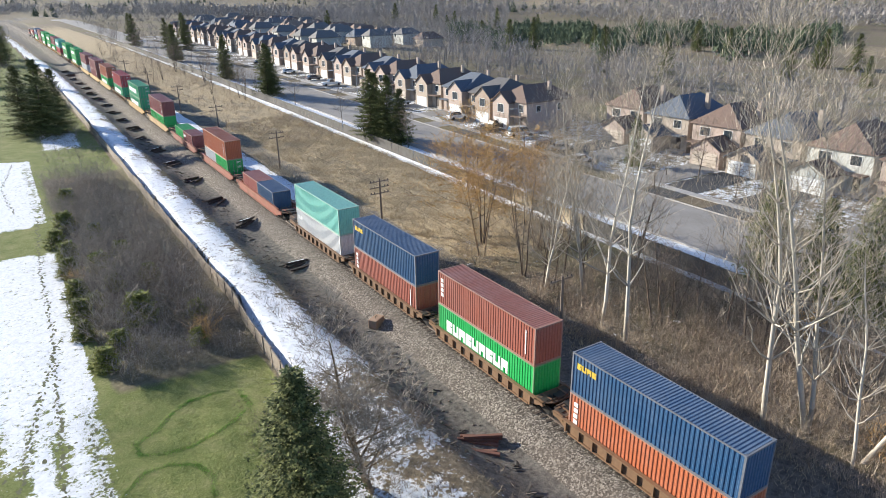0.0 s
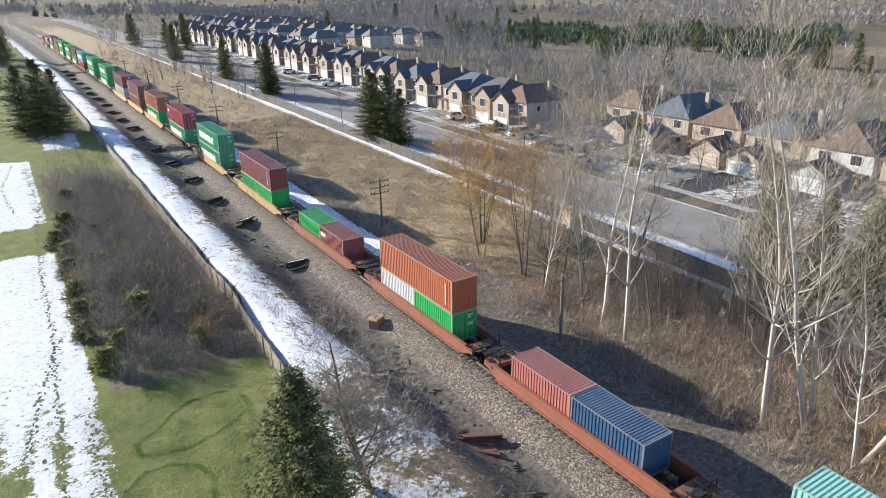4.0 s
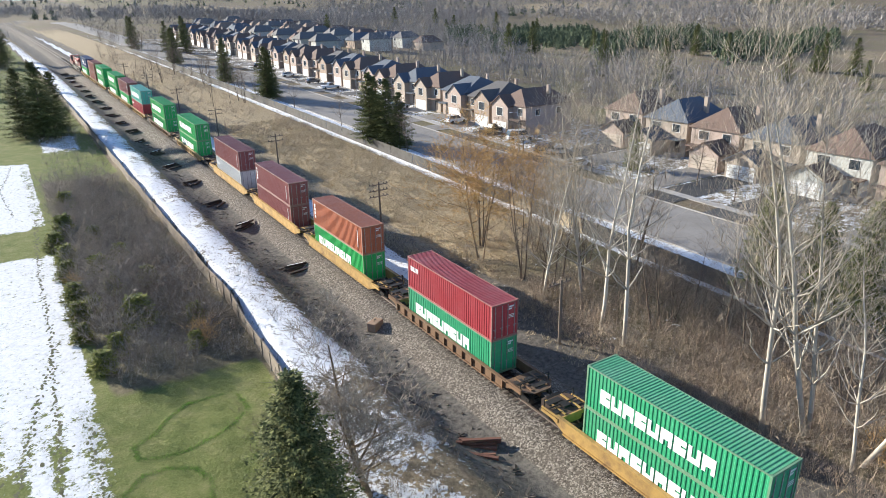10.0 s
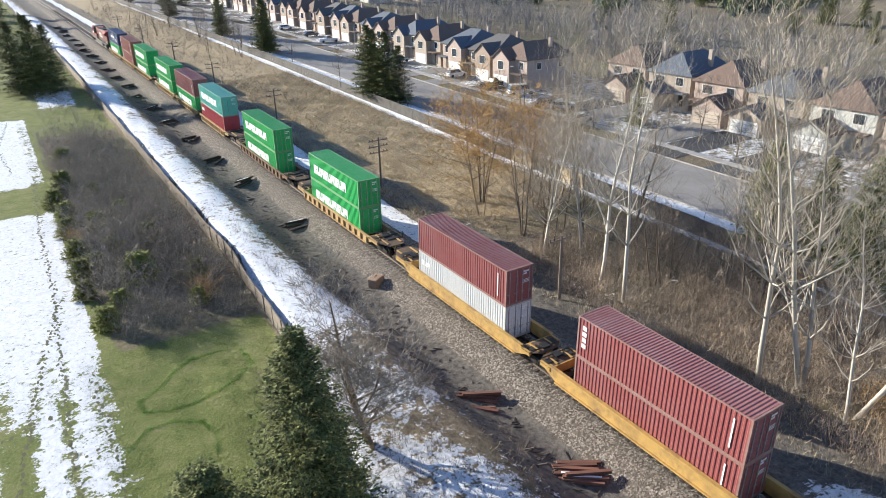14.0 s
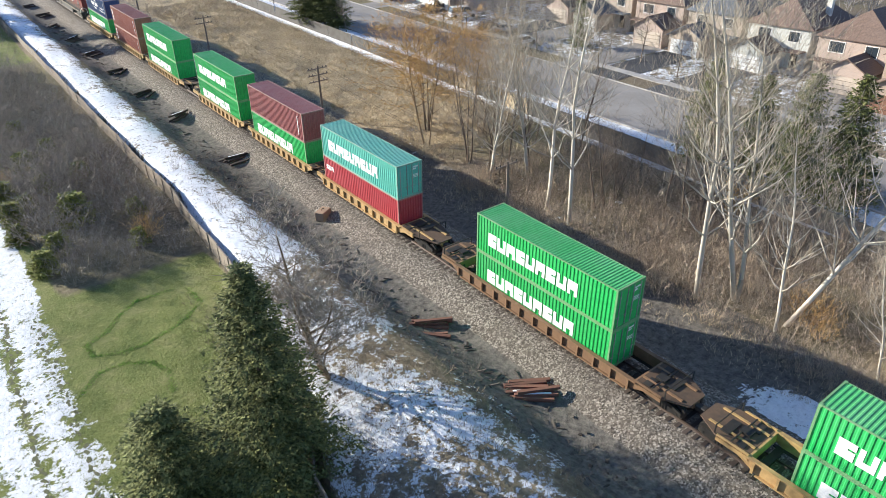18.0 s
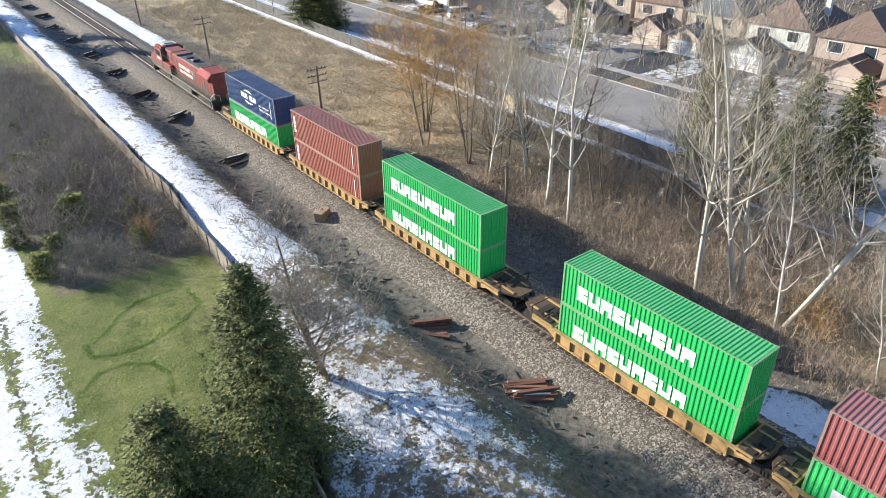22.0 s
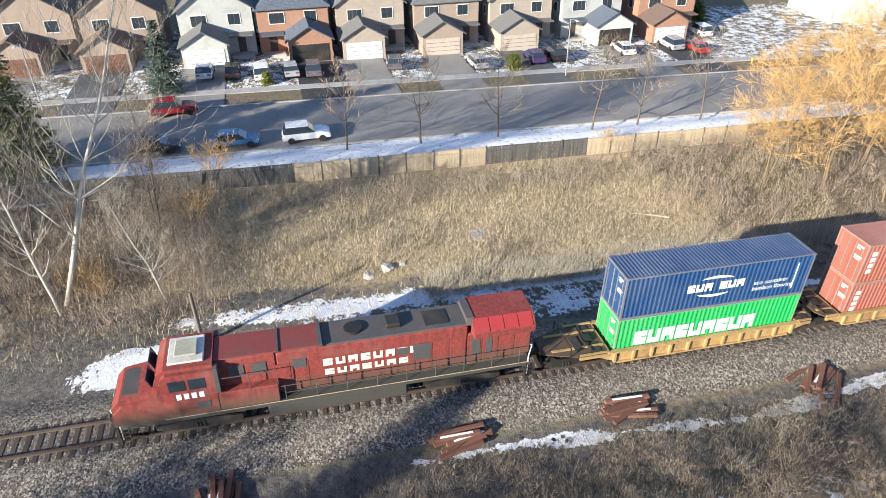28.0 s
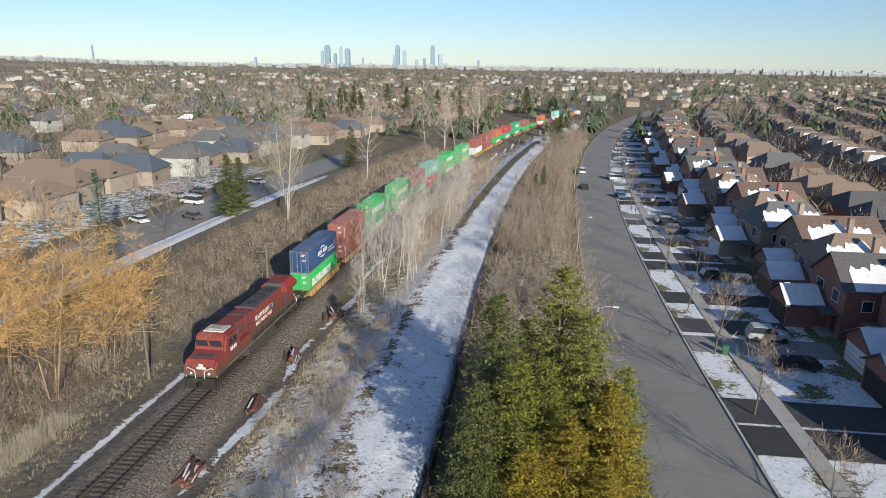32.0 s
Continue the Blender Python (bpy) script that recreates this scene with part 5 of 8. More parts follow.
def overhead_wires():
    spans = [(38.8, 8.2, 6.0), (73.2, 9.2, 6.5), (107.8, 8.6, 6.5), (138, 7.4, 6.5), (170, 7.6, 6.5), (203, 7.6, 6.5), (236, 7.6, 6.5)]
    for dx in (-1.2, -0.75, 0.75, 1.2):
        bm = bmesh.new()
        for (ya, sa_, ta), (yb, sb_, tb) in zip(spans, spans[1:]):
            a, b = (Vector((along(s_, y) + dx, y + 0.14, float(land(along(s_, y), y)) + t - 0.2)) for y, s_, t in ((ya, sa_, ta), (yb, sb_, tb)))
            pts = [a.lerp(b, i / 8) - Vector((0, 0, 0.5 * (1 - (i / 4 - 1) ** 2))) for i in range(9)]
            for p, q in zip(pts, pts[1:]):
                tube(bm, p, q, 0.011, n=3, cap=False)
        tagged(new("overhead_wire", mesh_of(bm, "overhead_wire", M["black"])), "thin dark wire strung slackly between the line poles", "wire", "wires of the pole line")


overhead_wires()

import collections


# ---------- houses, driveways, cars, street lamps ----------
def roof_shell(bm, x0, x1, y0, y1, z, rise, over=0.45, axis="y", hip=0.0):
    """A pitched roof over the plan; the ridge runs along the axis; hip: how far the ridge ends draw in."""
    if axis == "x":
        g = bmesh.new()
        roof_shell(g, y0, y1, -x1, -x0, z, rise, over, "y", hip)
        moved(g, pose(0, 0, 0, 0, 0, 90))
        me = bpy.data.meshes.new("tmp")
        g.to_mesh(me)
        g.free()
        bm.from_mesh(me)
        bpy.data.meshes.remove(me)
        return bm
    t = 0.14
    xm = (x0 + x1) / 2
    slope = rise / (xm - x0)
    e = z - over * slope
    for dz, flip in ((0, False), (-t, True)):
        a = [bm.verts.new(p) for p in ((x0 - over, y0 - over, e + dz), (x1 + over, y0 - over, e + dz), (x1 + over, y1 + over, e + dz), (x0 - over, y1 + over, e + dz))]
        r = [bm.verts.new((xm, y0 - over + hip, z + rise + dz)), bm.verts.new((xm, y1 + over - hip, z + rise + dz))]
        fs = [(a[0], r[0], r[1], a[3]), (a[1], a[2], r[1], r[0])]
        if hip:
            fs += [(a[0], a[1], r[0]), (a[2], a[3], r[1])]
        for f in fs:
            bm.faces.new(f[::-1] if not flip else f)
        if flip:
            ring_lo = [a[0], a[1], a[2], a[3], *r]
        else:
            ring_hi = [a[0], a[1], a[2], a[3], *r]
    H, Lo = ring_hi, ring_lo
    edges = [(0, 3), (2, 1)] + ([(1, 0), (3, 2)] if hip else [(4, 0), (1, 4), (3, 5), (5, 2)])
    for i, j in edges:
        bm.faces.new((H[i], H[j], Lo[j], Lo[i]))
    bmesh.ops.recalc_face_normals(bm, faces=bm.faces[:])
    return bm


def gable_walls(x0, x1, y0, y1, z1, rise, hip=0.0):
    """Walls with gable ends at y0 and y1."""
    bm = bmesh.new()
    prof = [(x0, -0.4), (x1, -0.4), (x1, z1)] + ([] if hip else [((x0 + x1) / 2, z1 + rise - 0.08)]) + [(x0, z1)]
    return prism(bm, prof, "y", y0, y1)


def window(house, x, y, z, w, h, face="-y", panes=2):
    """A window on a wall: frame, sill and panes. face: the wall's outward side."""
    wn_ = part("window", cached(("winframe", w, h), lambda: mesh_of(boxes((-w / 2 - 0.08, w / 2 + 0.08, -0.05, 0.02, -0.08, 0), (-w / 2 - 0.08, w / 2 + 0.08, -0.05, 0.02, h, h + 0.08), (-w / 2 - 0.08, -w / 2, -0.05, 0.02, 0, h), (w / 2, w / 2 + 0.08, -0.05, 0.02, 0, h)), "window", M["trim"])), None, house)
    wn_.matrix_basis = pose(x, y, z, 0, 0, {"-y": 0, "+y": 180, "-x": -90, "+x": 90}[face])
    for i in range(panes):
        a = -w / 2 + w * i / panes
        part("pane", cached(("pane", w, h, panes, i), lambda: mesh_of(boxes((a + 0.03, a + w / panes - 0.03, -0.02, 0.01, 0.03, h - 0.03)), "pane", M["window"])), None, wn_)
    return wn_


def street_house(wall, roof, door, label, snow=0, stone=None, big_gable=True, hip=False, mirror=1, fine=True, wide=9.2):
    """Front towards -y at y = 0 (the garage front); a two-storey block behind it."""
    h = thing("house", label, "house", "houses along the street")
    w2 = wide / 2
    gx0, gx1 = (-w2 + 0.2, -w2 + 5.7) if mirror > 0 else (w2 - 5.7, w2 - 0.2)
    fy = 4.6
    part("wall", gable_walls(-w2, w2, fy, fy + 11.5, 6.1, 3.1, 2.5 if hip else 0), wall, h)
    part("roof", roof_shell(bmesh.new(), -w2, w2, fy, fy + 11.5, 6.1, 3.1, 0.4, "y", 3.2 if hip else 0), roof, h, "shingled roof")
    g = part("garage", gable_walls(gx0, gx1, 0, fy, 2.95, 1.6), stone or wall, h)
    part("garage_roof", roof_shell(bmesh.new(), gx0, gx1, 0, fy - 0.38, 2.95, 1.6, 0.38), roof, h, "shingled garage roof")
    bm = boxes((gx0 + 0.4, gx1 - 0.4, -0.06, -0.015, 0.0, 2.2))
    d = part("garage_door", bm, door, g, "panelled garage door")
    for z in (0.55, 1.1, 1.65):
        part("panel_groove", boxes((gx0 + 0.4, gx1 - 0.4, -0.066, -0.058, z, z + 0.04)), M["black"], d)
    px = (gx1 + w2) / 2 if mirror > 0 else (gx0 - w2) / 2
    part("door", boxes((px - 0.5, px + 0.5, fy - 0.05, fy - 0.008, 0.35, 2.4)), M["door"], h, "dark front door")
    part("porch", boxes((px - 1.5, px + 1.4, fy - 1.6, fy - 0.01, -0.3, 0.3)), M["concrete"], h)
    part("porch_roof", boxes((px - 1.55, px + 1.5, fy - 1.8, fy - 0.01, 2.75, 2.92)), roof, h)
    window(h, -w2 * 0.45, fy - 0.01, 3.9, 1.9, 1.35, "-y", 3)
    window(h, w2 * 0.5, fy - 0.01, 3.9, 1.5, 1.35, "-y", 2)
    if fine:
        for y in (fy + 2.5, fy + 7.5):
            window(h, -w2 - 0.01, y, 3.5, 1.1, 1.2, "-x", 1)
            window(h, w2 + 0.01, y, 3.5, 1.1, 1.2, "+x", 1)
        part("chimney", boxes((w2 - 1.6, w2 - 0.9, fy + 6, fy + 6.7, 6.0, 9.6)), stone or wall, h)
        part("vent_pipe", tubes(0.07, [(-1.5, fy + 5, 7.0), (-1.5, fy + 5, 8.3)], n=6), M["black"], h)
    if snow:
        # old snow lies on the sides away from the sun
        slope = 3.1 / w2
        for k in range(snow):
            bm = bmesh.new()
            rnd = random.Random(k + int(wide * 10))
            a, b = (0.15, fy + 11.5) if k == 0 else (fy + 2, fy + 7)
            if k == 0:
                sl = 1.6 / ((gx1 - gx0) / 2)
                gm = (gx0 + gx1) / 2
                pts = [(gm + 0.15, 2.95 + 1.6 - 0.15 * sl + 0.05), (gx1 + 0.3, 2.95 - 0.3 * sl + 0.05), (gx1 + 0.3, 2.95 - 0.3 * sl + 0.14), (gm + 0.15, 2.95 + 1.6 - 0.15 * sl + 0.13)]
                prism(bm, pts, "y", -0.3, fy - 0.5)
                pts = [(2 * gm - p, q) for p, q in pts]
                prism(bm, pts, "y", 0.4, fy - 0.8)
            else:
                u = rnd.uniform(0.25, 0.5)
                for sg in (-1, 1):
                    z = lambda x: 6.1 + 3.1 - abs(x) * slope
                    n = 24
                    ph = rnd.uniform(0, 6)
                    ys = np.linspace(fy + 0.2 + rnd.uniform(0, 2), fy + 8.5 + rnd.uniform(0, 2.5), n)
                    top = [min(w2, w2 * (u + 0.13 * math.sin(i * 0.55 + ph) + 0.08 * math.sin(i * 1.7 + ph * 2) + rnd.uniform(-0.03, 0.03) + 0.9 * max(0, abs(i / 11.5 - 1) - 0.7))) for i in range(n)]
                    lo = [bm.verts.new((sg * (w2 + 0.3), y, z(w2 + 0.3) + 0.07)) for y in ys]
                    hi = [bm.verts.new((sg * x, y, z(x) + 0.07)) for x, y in zip(top, ys)]
                    for i in range(n - 1):
                        bm.faces.new((lo[i], lo[i + 1], hi[i + 1], hi[i]) if sg > 0 else (hi[i], hi[i + 1], lo[i + 1], lo[i]))
            part("roof_snow", bm, M["snow"], h, "patch of old snow")
    return h


def row_house(wall, roof, door, label, hip):
    """A narrow two-storey house: a hipped roof along the street and a front gable over the garage, front towards -y."""
    h = thing("house", label, "house", "houses along the street")
    w2, d, e, r = 4.7, 12.0, 5.9, 2.7
    part("wall", gable_walls(-w2, w2, 0, d, e, r, 1), wall, h)
    part("roof", roof_shell(bmesh.new(), -w2, w2, 0, d, e, r, 0.4, "x" if hip else "y", 3.0), roof, h, "shingled hip roof")
    sg = -1 if hip else 1
    xa, xb = sorted((-sg * w2, sg * 0.6))
    part("gable_wall", gable_walls(xa, xb, -1.3, 4.0, e - 0.3, 1.9, 0), wall, h)
    part("gable_roof", roof_shell(bmesh.new(), xa, xb, -1.3, 4.2, e - 0.3, 1.9, 0.3, "y", 0), roof, h, "shingled front gable")
    c = (xa + xb) / 2
    part("garage_door", boxes((c - 2.2, c + 2.2, -1.35, -1.31, 0.0, 2.25)), door, h, "panelled garage door")
    window(h, c, -1.31, 3.4, 1.9, 1.6, "-y", 2)
    x = sg * w2 * 0.62
    part("door", boxes((x - 0.5, x + 0.5, -0.05, -0.01, 0.3, 2.4)), M["door"], h, "dark front door")
    part("porch_roof", boxes((x - 1.6, x + 1.6, -1.5, -0.01, 2.8, 2.98)), roof, h)
    window(h, x, -0.01, 3.7, 1.3, 1.4, "-y", 2)
    for y in (3.0, 8.6):
        window(h, w2 + 0.01, y, 3.7, 1.1, 1.2, "+x", 1)
    part("chimney", boxes((w2 - 2.6, w2 - 2.0, d * 0.62, d * 0.62 + 0.6, 7.4, 9.2)), wall, h)
    return h


def simple_house(wall, roof, snow, wide, deep, tall, label):
    h = thing("house", label, "house", "houses farther off")
    bm = gable_walls(-wide / 2, wide / 2, 0, deep, tall, wide * 0.27, 1)
    part("wall", bm, wall, h)
    part("roof", roof_shell(bmesh.new(), -wide / 2, wide / 2, 0, deep, tall, wide * 0.27, 0.5, "y", deep * 0.25), roof, h, "shingled hip roof")
    for z in ([3.6] if tall > 4 else [1.0]):
        part("window", boxes((-wide * 0.28 - 0.8, -wide * 0.28 + 0.8, -0.03, -0.01, z, z + 1.3)), M["window"], h)
        part("window", boxes((wide * 0.28 - 0.8, wide * 0.28 + 0.8, deep + 0.01, deep + 0.03, z, z + 1.3)), M["window"], h)
    if snow:
        bm = bmesh.new()
        k = wide * 0.27 / (wide / 2)
        xa, xb = wide * 0.16, wide / 2 + 0.4
        za, zb = tall + wide * 0.27 - xa * k + 0.08, tall + wide * 0.27 - xb * k + 0.08
        f = [bm.verts.new(p) for p in ((xa, deep * 0.3, za), (xb, deep * 0.05, zb), (xb, deep * 0.75, zb), (xa, deep * 0.62, za))]
        bm.faces.new(f)
        part("roof_snow", bm, M["snow"], h, "patch of old snow")
    return h


def brick(name, a, b):
    m, nt, p = _tree(name)
    tc = nt.nodes.new("ShaderNodeTexCoord")
    br = node(nt, "ShaderNodeTexBrick", Scale=1.0)
    br.inputs["Color1"].default_value, br.inputs["Color2"].default_value, br.inputs["Mortar"].default_value = (*a, 1), (*b, 1), (0.3, 0.28, 0.25, 1)
    br.inputs["Brick Width"].default_value, br.inputs["Row Height"].default_value, br.inputs["Mortar Size"].default_value = 0.24, 0.08, 0.008
    mp = nt.nodes.new("ShaderNodeMapping")
    mp.inputs["Rotation"].default_value = (radians(90), 0, 0)
    nt.links.new(tc.outputs["Object"], mp.inputs["Vector"])
    nt.links.new(mp.outputs["Vector"], br.inputs["Vector"])
    n = noise_tex(nt, 0.8, 4)
    col = mix(nt, ramp(nt, n.outputs["Fac"], [(0.4, (0, 0, 0)), (0.75, (0.35,) * 3)]).outputs["Color"], br.outputs["Color"], [v * 0.6 for v in a])
    nt.links.new(col, p.inputs["Base Color"])
    p.inputs["Roughness"].default_value = 0.9
    return m


def shingle(name, c):
    m, nt, p = _tree(name)
    w = node(nt, "ShaderNodeTexWave", Scale=2.2, Distortion=0.4)
    w.bands_direction = "Z"
    tc = nt.nodes.new("ShaderNodeTexCoord")
    nt.links.new(tc.outputs["Object"], w.inputs["Vector"])
    n, b = noise_tex(nt, 5, 5), noise_tex(nt, 0.5, 4)
    col = ramp(nt, n.outputs["Fac"], [(0.3, [v * 0.65 for v in c]), (0.7, [v * 1.35 for v in c])]).outputs["Color"]
    col = mix(nt, math_node(nt, "MULTIPLY", w.outputs["Fac"], 0.3), col, [v * 0.5 for v in c])
    col = mix(nt, ramp(nt, b.outputs["Fac"], [(0.45, (0, 0, 0)), (0.7, (0.4,) * 3)]).outputs["Color"], col, [v * 0.7 + 0.03 for v in c])
    nt.links.new(col, p.inputs["Base Color"])
    p.inputs["Roughness"].default_value = 0.9
    bump(nt, p, w.outputs["Fac"], 0.25, 0.03)
    return m


M["trim"] = mat("white_trim", (0.72, 0.70, 0.66), vary=0.1)
M["door"] = mat("dark_door", (0.05, 0.035, 0.03), 0.5)
WALL = {"cream": brick("cream_brick", (0.44, 0.355, 0.28), (0.38, 0.305, 0.24)), "tan": brick("tan_brick", (0.38, 0.28, 0.21), (0.32, 0.235, 0.175)), "red": brick("red_brick", (0.34, 0.12, 0.075), (0.27, 0.09, 0.06)),
        "orange": brick("orange_brick", (0.42, 0.20, 0.115), (0.36, 0.165, 0.095)), "tan2": brick("pinkish_tan_brick", (0.47, 0.36, 0.30), (0.41, 0.31, 0.26)), "white": mat("white_stucco", (0.47, 0.475, 0.44), 0.9, grain=6), "brown": brick("brown_brick", (0.28, 0.18, 0.13), (0.23, 0.145, 0.105))}
ROOF = {"brown": shingle("brown_shingles", (0.165, 0.112, 0.088)), "slate": shingle("blue_grey_shingles", (0.105, 0.125, 0.155)), "dark": shingle("charcoal_shingles", (0.115, 0.11, 0.108)), "grey": shingle("grey_shingles", (0.16, 0.155, 0.15)),
        "rust": shingle("rust_red_shingles", (0.25, 0.09, 0.06)), "tan": shingle("tan_shingles", (0.26, 0.19, 0.14))}
GD = {"white": M["white"], "tan": mat("tan_door_paint", (0.50, 0.42, 0.34), vary=0.05), "brown": mat("brown_door_paint", (0.16, 0.075, 0.045), vary=0.05), "black": M["black"]}
WW = {"tan2": "pinkish tan brick", "cream": "cream brick", "tan": "tan brick", "red": "red brick", "orange": "orange brick", "white": "white stucco", "brown": "dark brown brick"}
RW = {"brown": "brown", "slate": "blue-grey", "dark": "charcoal", "grey": "grey", "rust": "rust-red", "tan": "light brown"}


def quad_on_land(name, x0, x1, y0, y1, material, label, lift=0.06, kind="structure", category="driveway"):
    bm = bmesh.new()
    nx = max(1, int(abs(x1 - x0) / 2.5))
    rows = [[bm.verts.new((x, y, float(land(x, y)) + lift)) for x in np.linspace(x0, x1, nx + 1)] for y in (y0, (y0 + y1) / 2, y1)]
    for a, b in zip(rows, rows[1:]):
        for i in range(nx):
            bm.faces.new((a[i], a[i + 1], b[i + 1], b[i]))
    me = mesh_of(bm, name, material)
    return tagged(new(name, me), label, category, kind=kind)


def make_east_street():
    styles = [("cream", "brown", "white", 0, 1), ("tan", "brown", "brown", 0, 1), ("white", "grey", "white", 0, 1), ("orange", "slate", "black", 0, -1), ("cream", "grey", "white", 0, 1), ("tan", "grey", "tan", 0, 1),
              ("cream", "grey", "tan", 0, 1), ("white", "slate", "black", 0, -1), ("orange", "brown", "white", 0, 1), ("cream", "slate", "white", 0, -1), ("tan2", "brown", "white", 0, 1), ("tan2", "slate", "white", 0, 1), ("cream", "brown", "white", 0, 1), ("tan", "dark", "white", 0, 1), ("cream", "slate", "tan", 0, 1), ("cream", "slate", "white", 0, 1), ("tan2", "brown", "tan", 0, -1), ("white", "brown", "white", 0, 1)]
    proto = {}
    ys = [28.3, 18.4, 6.9, -2.8, -13.0, -23.6, -34.5, -45.4, -57.5] + [38.5, 49, 59.5, 70, 80.5, 91] + [109 + 10.6 * i for i in range(29)]
    order = [1, 1, 2, 3, 4, 5, 6, 7, 8] + [16, 17, 15, 16, 15, 16] + [(10, 13, 11, 12, 14, 10, 11, 12, 11, 13, 10)[i % 11] for i in range(29)]
    rnd = random.Random(7)
    for y, k in zip(ys, order):
        wl_, rf, gd, sn, mi = styles[k]
        s = (60.3 if y < 30 else 64.0 + 0.05 * (y - 38)) if y < 100 else 58.3 + 0.02 * (y - 110)
        x = along(s, y)
        m = on_land(x, y, -90, 0.05)
        if k not in proto:
            if 10 <= k < 15:
                proto[k] = row_house(WALL[wl_], ROOF[rf], GD[gd], f"tall {WW[wl_]} house with {RW[rf]} roof and front gable", k % 2)
            else:
                proto[k] = street_house(WALL[wl_], ROOF[rf], GD[gd], f"two-storey {WW[wl_]} house with {RW[rf]} roof and garage", mirror=mi, hip=(k in (3, 5, 8, 15, 16, 17)))
            proto[k].matrix_basis = m
        else:
            copy_thing(proto[k], m)
        dark = rnd.random() < 0.25
        quad_on_land("driveway", along(46.4, y), x - 0.1, y - (0.6 if mi > 0 else 5.0), y + (4.9 if mi > 0 else 0.6), M["drive"] if dark else M["asphalt"], "dark asphalt driveway" if dark else "worn grey driveway")


def make_west_street():
    styles = [("red", "dark", "black", 3, 1), ("brown", "brown", "brown", 3, -1), ("red", "tan", "tan", 2, 1), ("tan", "grey", "white", 3, 1), ("white", "dark", "white", 2, -1), ("brown", "tan", "brown", 3, 1), ("red", "brown", "white", 3, -1)]
    proto = {}
    rnd = random.Random(11)
    y = -49.0
    i = 0
    while y > -430:
        k = (4, 0, 6, 0, 5, 1, 3, 2, 6, 5, 1, 3, 0, 5)[i % 14]
        wl_, rf, gd, sn, mi = styles[k]
        s = -59.6 - 1.5 * (i % 3)
        x = along(s, y)
        m = on_land(x, y, 90 + 6 * (y < -100) + 8 * (y < -250), 0.05)
        if k not in proto:
            proto[k] = street_house(WALL[wl_], ROOF[rf], GD[gd], f"tall {WW[wl_]} house with snow on its {RW[rf]} roof", snow=sn, mirror=mi, fine=True, hip=(k in (2, 3, 5)))
            proto[k].matrix_basis = m
        else:
            copy_thing(proto[k], m)
        dark = rnd.random() < 0.7
        yy = y + (0.2 if mi > 0 else -5)
        quad_on_land("driveway", x + 0.1, along(-47.0, y), yy, yy + 4.8, M["drive"] if dark else M["asphalt"], "dark asphalt driveway" if dark else "worn grey driveway")
        y -= 10.4 + (i % 3) * 0.3
        i += 1


